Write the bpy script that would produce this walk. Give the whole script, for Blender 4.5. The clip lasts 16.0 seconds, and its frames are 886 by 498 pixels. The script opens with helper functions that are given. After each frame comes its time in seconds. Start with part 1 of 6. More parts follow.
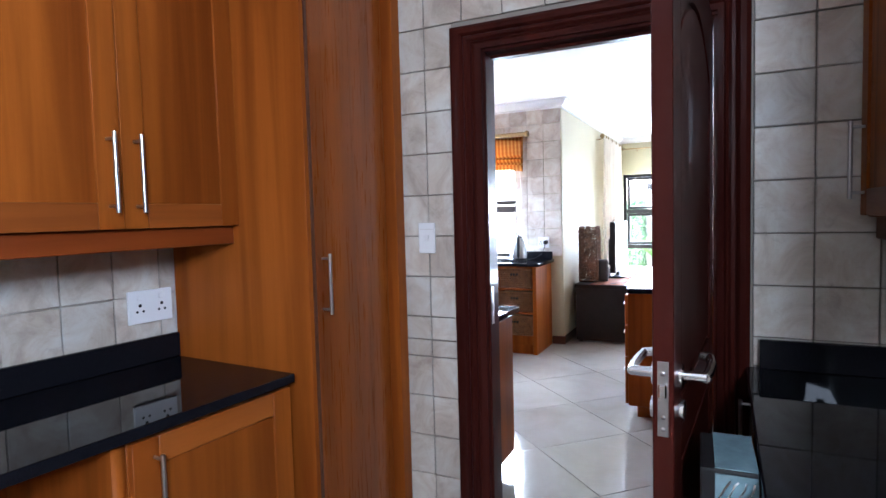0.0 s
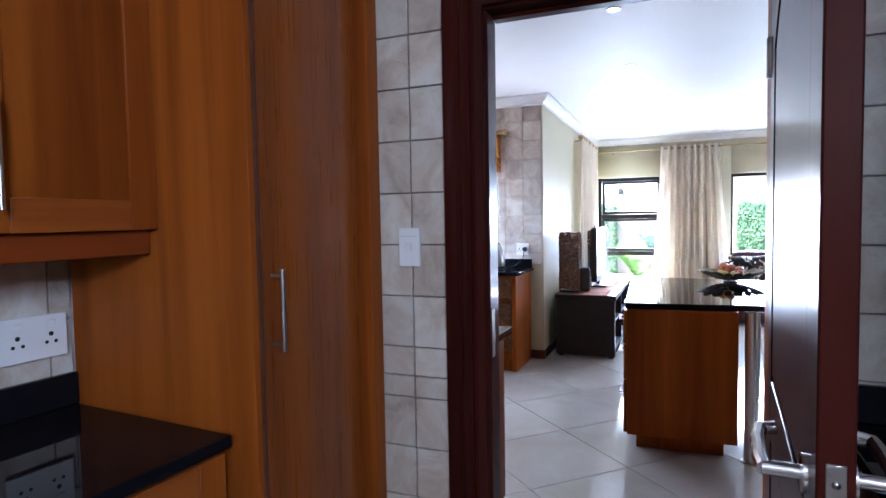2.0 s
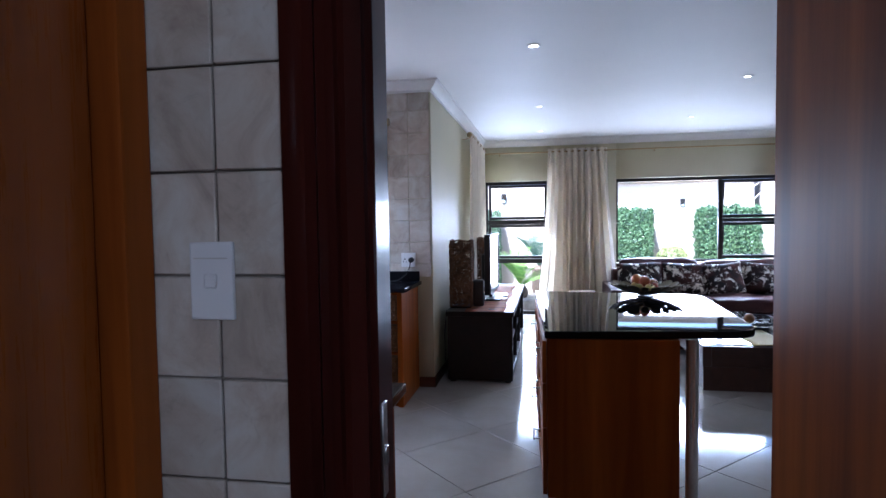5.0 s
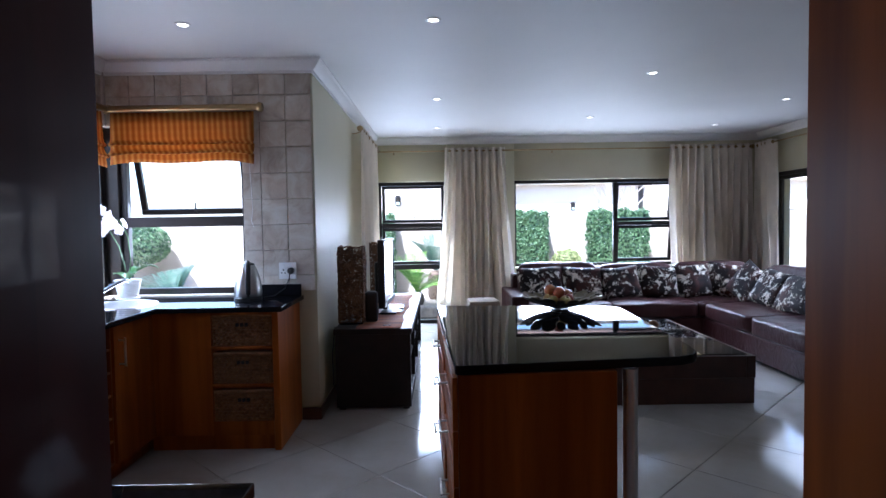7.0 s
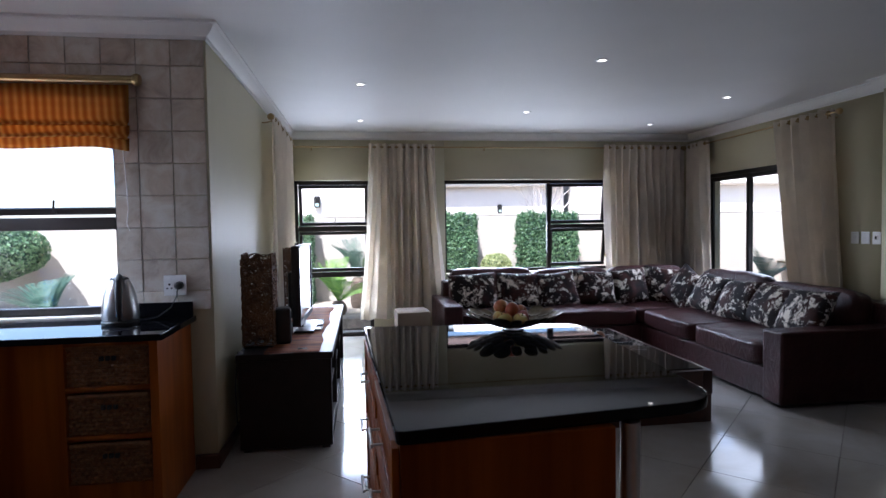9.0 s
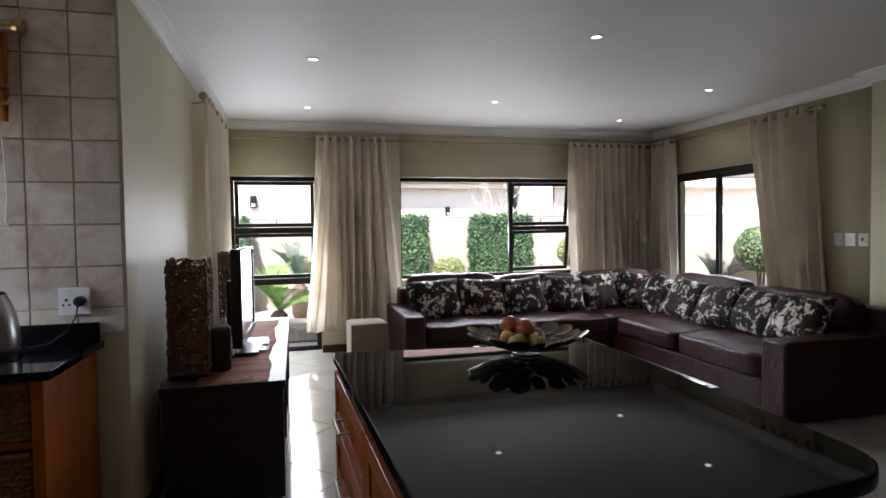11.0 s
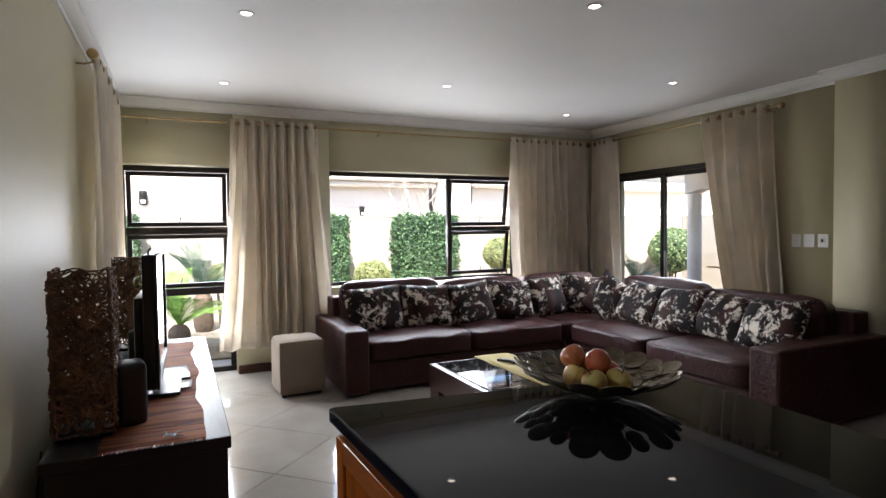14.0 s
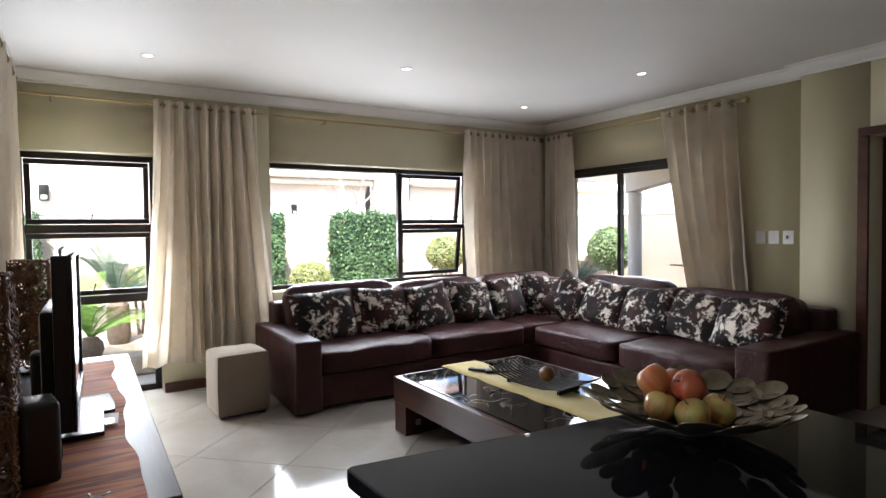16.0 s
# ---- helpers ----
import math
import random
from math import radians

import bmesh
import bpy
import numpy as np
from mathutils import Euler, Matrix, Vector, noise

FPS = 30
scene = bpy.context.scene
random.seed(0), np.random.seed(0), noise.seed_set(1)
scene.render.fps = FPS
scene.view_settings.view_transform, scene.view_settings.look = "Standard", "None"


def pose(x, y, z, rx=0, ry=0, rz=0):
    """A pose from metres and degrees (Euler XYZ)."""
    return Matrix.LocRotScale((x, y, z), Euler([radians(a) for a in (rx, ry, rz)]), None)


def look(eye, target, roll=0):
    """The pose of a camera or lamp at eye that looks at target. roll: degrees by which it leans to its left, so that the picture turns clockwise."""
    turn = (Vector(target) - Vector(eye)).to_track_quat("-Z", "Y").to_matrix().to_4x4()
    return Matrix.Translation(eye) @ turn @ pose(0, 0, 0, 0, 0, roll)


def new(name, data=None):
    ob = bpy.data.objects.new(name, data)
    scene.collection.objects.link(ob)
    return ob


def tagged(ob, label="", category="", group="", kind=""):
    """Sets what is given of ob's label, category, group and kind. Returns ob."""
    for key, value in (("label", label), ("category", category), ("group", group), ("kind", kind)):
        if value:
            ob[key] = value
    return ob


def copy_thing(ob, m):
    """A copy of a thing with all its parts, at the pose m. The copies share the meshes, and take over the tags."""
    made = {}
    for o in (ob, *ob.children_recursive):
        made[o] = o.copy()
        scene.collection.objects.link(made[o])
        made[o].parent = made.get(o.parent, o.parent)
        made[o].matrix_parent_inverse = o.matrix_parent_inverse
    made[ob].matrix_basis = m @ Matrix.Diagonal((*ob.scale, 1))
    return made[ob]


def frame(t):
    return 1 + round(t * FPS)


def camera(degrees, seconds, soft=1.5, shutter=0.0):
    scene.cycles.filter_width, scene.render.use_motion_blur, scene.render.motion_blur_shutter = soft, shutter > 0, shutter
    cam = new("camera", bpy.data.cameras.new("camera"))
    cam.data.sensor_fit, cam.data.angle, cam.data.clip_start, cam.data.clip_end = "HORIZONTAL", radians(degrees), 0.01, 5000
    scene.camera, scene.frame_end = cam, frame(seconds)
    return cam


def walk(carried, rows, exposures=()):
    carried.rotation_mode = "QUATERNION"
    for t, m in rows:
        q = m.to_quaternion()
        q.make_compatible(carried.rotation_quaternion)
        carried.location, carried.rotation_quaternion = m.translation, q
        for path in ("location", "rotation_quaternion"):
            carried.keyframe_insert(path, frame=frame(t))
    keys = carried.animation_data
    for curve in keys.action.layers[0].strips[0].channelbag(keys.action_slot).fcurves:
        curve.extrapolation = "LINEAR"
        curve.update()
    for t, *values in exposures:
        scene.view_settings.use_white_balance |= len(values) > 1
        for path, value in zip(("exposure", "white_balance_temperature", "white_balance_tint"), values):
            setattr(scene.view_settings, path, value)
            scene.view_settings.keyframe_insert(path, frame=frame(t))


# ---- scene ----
cam = camera(75.5, 16.0)
PATH = [
    (0, (0.084, -0.058, 1.415), (-0.795, 1.735, 1.299), -1.5),
    (0.5, (-0.001, 0.014, 1.414), (-0.864, 1.814, 1.303), -1.3),
    (1, (-0.052, 0.098, 1.408), (-0.890, 1.911, 1.300), -1.2),
    (1.5, (-0.124, 0.220, 1.401), (-0.931, 2.047, 1.299), -1.2),
    (2, (-0.202, 0.355, 1.414), (-0.965, 2.201, 1.310), -1.0),
    (2.5, (-0.262, 0.465, 1.414), (-0.974, 2.331, 1.312), -1.0),
    (3, (-0.333, 0.607, 1.422), (-0.987, 2.494, 1.322), -1.0),
    (5.5, (-0.510, 1.358, 1.411), (-0.778, 3.338, 1.322), -0.8),
    (6, (-0.540, 1.528, 1.419), (-0.711, 3.519, 1.331), -0.8),
    (6.5, (-0.553, 1.676, 1.423), (-0.626, 3.673, 1.334), -0.9),
    (7, (-0.546, 1.813, 1.420), (-0.536, 3.811, 1.333), -0.9),
    (7.5, (-0.541, 1.974, 1.412), (-0.459, 3.970, 1.327), -0.9),
    (8, (-0.556, 2.128, 1.417), (-0.403, 4.121, 1.334), -1.0),
    (8.5, (-0.558, 2.290, 1.417), (-0.341, 4.276, 1.334), -0.9),
    (9, (-0.574, 2.452, 1.422), (-0.293, 4.430, 1.341), -0.9),
    (11.5, (-0.764, 3.263, 1.389), (-0.205, 5.182, 1.322), -0.8),
    (12, (-0.821, 3.375, 1.387), (-0.201, 5.275, 1.321), -0.8),
    (12.5, (-0.848, 3.474, 1.380), (-0.180, 5.358, 1.312), -0.8),
    (13, (-0.892, 3.635, 1.394), (-0.162, 5.496, 1.324), -0.8),
    (13.5, (-0.918, 3.773, 1.389), (-0.133, 5.611, 1.320), -0.7),
    (14, (-0.932, 3.910, 1.386), (-0.093, 5.725, 1.318), -0.7),
    (14.5, (-0.969, 4.051, 1.381), (-0.066, 5.834, 1.314), -0.7),
    (15, (-0.999, 4.171, 1.376), (-0.034, 5.921, 1.308), -0.8),
    (15.5, (-0.998, 4.283, 1.357), (0.017, 6.005, 1.290), -0.8),
    (16, (-0.989, 4.425, 1.361), (0.077, 6.116, 1.292), -0.8),
]
EXPOSURES = [(0.0, 4.55, 5300, 14), (1.5, 4.08, 5200, 14), (2.5, 3.76, 5100, 20), (5.5, 2.52, 5000, 18), (7.5, 2.21, 5150, 17), (9.0, 1.77, 5450, 19), (11.5, 1.95, 6250, 17), (14.5, 2.24, 6300, 16), (16.0, 2.40, 6300, 16)]
walk(cam, [(t, look(eye, target, roll)) for t, eye, target, roll in PATH], EXPOSURES)

# ---- sky, sun and lamps ----
world = bpy.data.worlds.new("sky")
scene.world = world
world.use_nodes = True
sky = world.node_tree.nodes.new("ShaderNodeTexSky")
sky.sky_type = 'NISHITA'
sky.sun_disc = False
sky.sun_elevation = radians(58)
sky.sun_rotation = radians(205)
sky.air_density, sky.dust_density = 1.0, 1.6
wbg = world.node_tree.nodes["Background"]
world.node_tree.links.new(sky.outputs[0], wbg.inputs[0])
wbg.inputs[1].default_value = 0.15

sun_data = bpy.data.lights.new("sun", 'SUN')
sun_data.energy, sun_data.angle, sun_data.color = 5.0, radians(0.5), (1.0, 0.95, 0.86)
sun_ob = new("sun", sun_data)
SUN_DIR = Vector((-0.22, -0.48, 0.85))
sun_ob.matrix_world = look(SUN_DIR * 30, (0, 0, 0))


def window_lamp(name, at, towards, w, h, watts, colour=(0.90, 0.96, 1.0)):
    d = bpy.data.lights.new(name, 'AREA')
    d.shape, d.size, d.size_y, d.energy, d.color = 'RECTANGLE', w, h, watts, colour
    o = new(name, d)
    o.matrix_world = look(at, towards)
    return o


# daylight entering by the openings: sky light falling inward, and light thrown up from the sunny paving
def daylight(name, at, inward, w, h, watts, up=0.17):
    n = Vector(inward)
    for tag, tilt, share, cone in (("sky", -0.85, 1 - up, 115), ("paving", 0.55, up, 125)):
        o = window_lamp(name + "_" + tag, at, Vector(at) + n + Vector((0, 0, tilt)), w, h * 0.8, watts * share)
        o.data.spread = radians(cone)


daylight("garden_window", (1.55, 10.03, 1.40), (0, -1, 0), 1.9, 1.15, 21)
daylight("garden_door", (-0.92, 10.03, 1.05), (0, -1, 0), 0.88, 1.9, 14, 0.34)
daylight("patio_door", (4.05, 8.58, 1.05), (-1, 0, 0), 0.95, 1.9, 9)
daylight("kitchen_window", (-2.43, 6.14, 1.55), (0, -1, 0), 0.85, 1.15, 7)
daylight("kitchen_side_window", (-3.06, 5.48, 1.55), (1, 0, 0), 0.85, 1.15, 3)
# fill lamp in an unseen, added side window behind the start of the walk
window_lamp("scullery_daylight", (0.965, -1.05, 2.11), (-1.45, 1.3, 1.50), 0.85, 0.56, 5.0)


# ---- materials ----
def mat(name):
    m = bpy.data.materials.new(name)
    m.use_nodes = True
    nt = m.node_tree
    return m, nt, nt.nodes["Principled BSDF"]


def node(nt, kind, **props):
    n = nt.nodes.new(kind)
    for k, v in props.items():
        if k == "op":
            n.operation = v
        elif k == "blend":
            n.blend_type = v
    return n


def coords(nt, scale=(1, 1, 1), world_space=False):
    tc = nt.nodes.new("ShaderNodeTexCoord")
    mp = nt.nodes.new("ShaderNodeMapping")
    mp.inputs["Scale"].default_value = scale
    if world_space:
        geo = nt.nodes.new("ShaderNodeNewGeometry")
        nt.links.new(geo.outputs["Position"], mp.inputs[0])
    else:
        nt.links.new(tc.outputs["Object"], mp.inputs[0])
    return mp.outputs[0]


def noise_tex(nt, vec, scale, detail=4.0, rough=0.55, distort=0.0):
    n = nt.nodes.new("ShaderNodeTexNoise")
    n.inputs["Scale"].default_value, n.inputs["Detail"].default_value = scale, detail
    n.inputs["Roughness"].default_value, n.inputs["Distortion"].default_value = rough, distort
    nt.links.new(vec, n.inputs["Vector"])
    return n.outputs["Fac"]


def ramp(nt, fac, stops):
    r = nt.nodes.new("ShaderNodeValToRGB")
    e = r.color_ramp.elements
    while len(e) < len(stops):
        e.new(0.5)
    for el, (p, c) in zip(e, stops):
        el.position, el.color = p, (*c, 1)
    nt.links.new(fac, r.inputs[0])
    return r.outputs[0]


def mixc(nt, a, b, fac, blend='MIX'):
    m = nt.nodes.new("ShaderNodeMix")
    m.data_type, m.blend_type = 'RGBA', blend
    for val, sock in ((fac, m.inputs[0]), (a, m.inputs[6]), (b, m.inputs[7])):
        if isinstance(val, (int, float)):
            sock.default_value = val
        elif isinstance(val, tuple):
            sock.default_value = (*val, 1)
        else:
            nt.links.new(val, sock)
    return m.outputs[2]


def bump(nt, bsdf, height, strength=0.2, dist=0.002):
    b = nt.nodes.new("ShaderNodeBump")
    b.inputs["Strength"].default_value, b.inputs["Distance"].default_value = strength, dist
    nt.links.new(height, b.inputs["Height"])
    nt.links.new(b.outputs[0], bsdf.inputs["Normal"])


def tint_by_piece(nt, colour, amount):
    """Brightness that differs a little from piece to piece."""
    info = nt.nodes.new("ShaderNodeObjectInfo")
    mr = nt.nodes.new("ShaderNodeMapRange")
    mr.inputs[3].default_value, mr.inputs[4].default_value = 1 - amount, 1 + amount
    nt.links.new(info.outputs["Random"], mr.inputs[0])
    mul = nt.nodes.new("ShaderNodeVectorMath")
    mul.operation = 'SCALE'
    nt.links.new(colour, mul.inputs[0])
    nt.links.new(mr.outputs[0], mul.inputs["Scale"])
    return mul.outputs[0]


def plain(name, colour, rough=0.5, metal=0.0, var=0.12, scale=9.0, bumps=0.1, fine=140.0, coat=0.0):
    """A surface with mottling at a large scale and grain at a small one."""
    m, nt, b = mat(name)
    v = coords(nt, world_space=True)
    lo = tuple(c * (1 - var) for c in colour)
    hi = tuple(min(1, c * (1 + var)) for c in colour)
    big = noise_tex(nt, v, scale, 5)
    nt.links.new(ramp(nt, big, [(0.3, lo), (0.7, hi)]), b.inputs["Base Color"])
    small = noise_tex(nt, v, fine, 3)
    mr = nt.nodes.new("ShaderNodeMapRange")
    mr.inputs[3].default_value, mr.inputs[4].default_value = max(0, rough - 0.06), min(1, rough + 0.06)
    nt.links.new(big, mr.inputs[0])
    nt.links.new(mr.outputs[0], b.inputs["Roughness"])
    b.inputs["Metallic"].default_value = metal
    b.inputs["Coat Weight"].default_value = coat
    if bumps:
        bump(nt, b, small, bumps, 0.001)
    return m


def wood(name, dark, light, rough=0.3, stretch=(18, 18, 0.9), coat=0.3, piece=0.1, knots=0.5, polish=0.22, shine=0.32, relief=0.06, uneven=1.0):
    m, nt, b = mat(name)
    info = nt.nodes.new("ShaderNodeObjectInfo")
    geo = nt.nodes.new("ShaderNodeNewGeometry")
    off = nt.nodes.new("ShaderNodeVectorMath")
    off.operation = 'SCALE'
    off.inputs[0].default_value = (3.1, 5.7, 2.3)
    nt.links.new(info.outputs["Random"], off.inputs["Scale"])
    add = nt.nodes.new("ShaderNodeVectorMath")
    nt.links.new(geo.outputs["Position"], add.inputs[0])
    nt.links.new(off.outputs[0], add.inputs[1])
    mp = nt.nodes.new("ShaderNodeMapping")
    mp.inputs["Scale"].default_value = stretch
    nt.links.new(add.outputs[0], mp.inputs[0])
    broad = noise_tex(nt, mp.outputs[0], 0.55, 4, 0.5, 0.6)
    grain = noise_tex(nt, mp.outputs[0], 5.0, 6, 0.7, 0.4)
    mid = tuple((a + c) / 2 for a, c in zip(dark, light))
    col = ramp(nt, broad, [(0.25, dark), (0.5, mid), (0.78, light)])
    col = mixc(nt, col, tuple(c * 0.6 for c in dark), ramp(nt, grain, [(0.5, (0, 0, 0)), (0.85, (knots, knots, knots))]))
    nt.links.new(tint_by_piece(nt, col, piece), b.inputs["Base Color"])
    mr = nt.nodes.new("ShaderNodeMapRange")
    mr.inputs[3].default_value, mr.inputs[4].default_value = rough - 0.05 * uneven, rough + 0.1 * uneven
    nt.links.new(grain, mr.inputs[0])
    nt.links.new(mr.outputs[0], b.inputs["Roughness"])
    b.inputs["Coat Weight"].default_value, b.inputs["Coat Roughness"].default_value = coat, polish
    b.inputs["Specular IOR Level"].default_value = shine
    bump(nt, b, grain, relief, 0.001)
    return m


def stone_tile(name, stops, scale=7.0, rough=0.45, piece=0.08, bumps=0.25):
    m, nt, b = mat(name)
    v = coords(nt, world_space=True)
    blot = noise_tex(nt, v, scale, 7, 0.62, 0.8)
    col = ramp(nt, blot, stops)
    vein = noise_tex(nt, v, scale * 2.6, 6, 0.7, 2.0)
    col = mixc(nt, col, tuple(c * 0.75 for c in stops[0][1]), ramp(nt, vein, [(0.56, (0, 0, 0)), (0.72, (0.32, 0.32, 0.32))]))
    nt.links.new(tint_by_piece(nt, col, piece), b.inputs["Base Color"])
    b.inputs["Roughness"].default_value = rough
    bump(nt, b, noise_tex(nt, v, 45, 5), bumps, 0.0015)
    return m


def floor_porcelain():
    m, nt, b = mat("polished_porcelain")
    v = coords(nt, world_space=True)
    cloud = noise_tex(nt, v, 2.2, 6, 0.6, 0.5)
    col = ramp(nt, cloud, [(0.3, (0.315, 0.285, 0.248)), (0.7, (0.395, 0.365, 0.33))])
    speck = noise_tex(nt, v, 220, 2)
    col = mixc(nt, col, (0.30, 0.26, 0.21), ramp(nt, speck, [(0.62, (0, 0, 0)), (0.75, (0.35, 0.35, 0.35))]))
    nt.links.new(tint_by_piece(nt, col, 0.03), b.inputs["Base Color"])
    mr = nt.nodes.new("ShaderNodeMapRange")
    mr.inputs[3].default_value, mr.inputs[4].default_value = 0.075, 0.13
    nt.links.new(noise_tex(nt, v, 6, 4), mr.inputs[0])
    nt.links.new(mr.outputs[0], b.inputs["Roughness"])
    bump(nt, b, noise_tex(nt, v, 3.0, 2), 0.015, 0.002)
    return m


def granite():
    m, nt, b = mat("black_granite")
    v = coords(nt, world_space=True)
    fl = noise_tex(nt, v, 420, 2, 0.7)
    col = ramp(nt, fl, [(0.55, (0.006, 0.006, 0.008)), (0.7, (0.016, 0.016, 0.018)), (0.8, (0.05, 0.05, 0.055))])
    nt.links.new(col, b.inputs["Base Color"])
    b.inputs["Roughness"].default_value = 0.022
    b.inputs["Specular IOR Level"].default_value = 0.11
    bump(nt, b, noise_tex(nt, v, 30, 3), 0.006, 0.001)
    return m


def cow_hide():
    m, nt, b = mat("cow_print")
    info = nt.nodes.new("ShaderNodeObjectInfo")
    tc = nt.nodes.new("ShaderNodeTexCoord")
    off = nt.nodes.new("ShaderNodeVectorMath")
    off.operation = 'SCALE'
    off.inputs[0].default_value = (13.0, 7.0, 19.0)
    nt.links.new(info.outputs["Random"], off.inputs["Scale"])
    add = nt.nodes.new("ShaderNodeVectorMath")
    nt.links.new(tc.outputs["Object"], add.inputs[0])
    nt.links.new(off.outputs[0], add.inputs[1])
    patch = noise_tex(nt, add.outputs[0], 8.0, 14, 0.80, 0.25)
    brown = noise_tex(nt, add.outputs[0], 6.0, 4, 0.5, 0.3)
    hide = ramp(nt, brown, [(0.44, (0.008, 0.0045, 0.0045)), (0.66, (0.045, 0.013, 0.009))])
    col = mixc(nt, hide, (0.68, 0.61, 0.52), ramp(nt, patch, [(0.538, (0, 0, 0)), (0.552, (1, 1, 1))]))
    nt.links.new(col, b.inputs["Base Color"])
    b.inputs["Roughness"].default_value = 0.75
    b.inputs["Specular IOR Level"].default_value = 0.2
    bump(nt, b, noise_tex(nt, add.outputs[0], 160, 3), 0.4, 0.003)
    return m


def leather(name, colour, rough=0.4):
    m, nt, b = mat(name)
    v = coords(nt, world_space=True)
    wear = noise_tex(nt, v, 4.5, 5, 0.6, 0.4)
    col = ramp(nt, wear, [(0.3, tuple(c * 0.75 for c in colour)), (0.75, tuple(c * 1.35 for c in colour))])
    nt.links.new(col, b.inputs["Base Color"])
    mr = nt.nodes.new("ShaderNodeMapRange")
    mr.inputs[3].default_value, mr.inputs[4].default_value = rough - 0.08, rough + 0.12
    nt.links.new(wear, mr.inputs[0])
    nt.links.new(mr.outputs[0], b.inputs["Roughness"])
    cr = nt.nodes.new("ShaderNodeTexVoronoi")
    cr.inputs["Scale"].default_value = 160
    nt.links.new(v, cr.inputs["Vector"])
    wr = noise_tex(nt, v, 9, 5, 0.6, 2.2)
    mixh = nt.nodes.new("ShaderNodeMath")
    mixh.operation = 'MULTIPLY_ADD'
    mixh.inputs[1].default_value = 9.0
    nt.links.new(wr, mixh.inputs[0])
    nt.links.new(cr.outputs["Distance"], mixh.inputs[2])
    b.inputs["Specular IOR Level"].default_value = 0.24
    bump(nt, b, mixh.outputs[0], 0.4, 0.004)
    return m


def fabric(name, colour, through_light=0.35, weave=900.0):
    m, nt, b = mat(name)
    v = coords(nt, world_space=True)
    big = noise_tex(nt, v, 5, 4)
    thr = noise_tex(nt, coords(nt, (1, 1, 0.12), True), weave / 3, 3)
    col = ramp(nt, big, [(0.3, tuple(c * 0.92 for c in colour)), (0.7, tuple(min(1, c * 1.06) for c in colour))])
    col = mixc(nt, col, tuple(c * 0.8 for c in colour), ramp(nt, thr, [(0.5, (0, 0, 0)), (0.8, (0.5, 0.5, 0.5))]))
    nt.links.new(col, b.inputs["Base Color"])
    b.inputs["Roughness"].default_value = 0.9
    b.inputs["Sheen Weight"].default_value = 0.15
    bump(nt, b, thr, 0.15, 0.001)
    if through_light:
        tr = nt.nodes.new("ShaderNodeBsdfTranslucent")
        nt.links.new(col, tr.inputs[0])
        mx = nt.nodes.new("ShaderNodeMixShader")
        mx.inputs[0].default_value = through_light
        nt.links.new(b.outputs[0], mx.inputs[1])
        nt.links.new(tr.outputs[0], mx.inputs[2])
        nt.links.new(mx.outputs[0], nt.nodes["Material Output"].inputs[0])
    return m


def check_fabric():
    """Orange and gold woven checks with light shining through."""
    m, nt, b = mat("checked_blind_cloth")
    v = coords(nt, (1, 1, 1), True)
    sep = nt.nodes.new("ShaderNodeSeparateXYZ")
    nt.links.new(v, sep.inputs[0])
    sm = nt.nodes.new("ShaderNodeMath")
    sm.operation = 'ADD'
    nt.links.new(sep.outputs[0], sm.inputs[0])
    nt.links.new(sep.outputs[1], sm.inputs[1])

    def stripes(val, freq):
        mul = nt.nodes.new("ShaderNodeMath")
        mul.operation = 'MULTIPLY'
        mul.inputs[1].default_value = freq
        nt.links.new(val, mul.inputs[0])
        sn = nt.nodes.new("ShaderNodeMath")
        sn.operation = 'SINE'
        nt.links.new(mul.outputs[0], sn.inputs[0])
        return sn.outputs[0]
    a, c = stripes(sm.outputs[0], 150.0), stripes(sep.outputs[2], 120.0)
    av = nt.nodes.new("ShaderNodeMath")
    av.operation = 'MULTIPLY_ADD'
    av.inputs[1].default_value = 0.12
    nt.links.new(c, av.inputs[0])
    nt.links.new(a, av.inputs[2])
    mr = nt.nodes.new("ShaderNodeMapRange")
    mr.inputs[1].default_value, mr.inputs[2].default_value = -1.4, 1.4
    nt.links.new(av.outputs[0], mr.inputs[0])
    col = ramp(nt, mr.outputs[0], [(0.15, (0.46, 0.155, 0.025)), (0.55, (0.60, 0.27, 0.045)), (0.9, (0.74, 0.43, 0.11))])
    nt.links.new(col, b.inputs["Base Color"])
    b.inputs["Roughness"].default_value = 0.85
    bump(nt, b, noise_tex(nt, v, 500, 2), 0.15, 0.001)
    tr = nt.nodes.new("ShaderNodeBsdfTranslucent")
    nt.links.new(col, tr.inputs[0])
    mx = nt.nodes.new("ShaderNodeMixShader")
    mx.inputs[0].default_value = 0.55
    nt.links.new(b.outputs[0], mx.inputs[1])
    nt.links.new(tr.outputs[0], mx.inputs[2])
    nt.links.new(mx.outputs[0], nt.nodes["Material Output"].inputs[0])
    return m


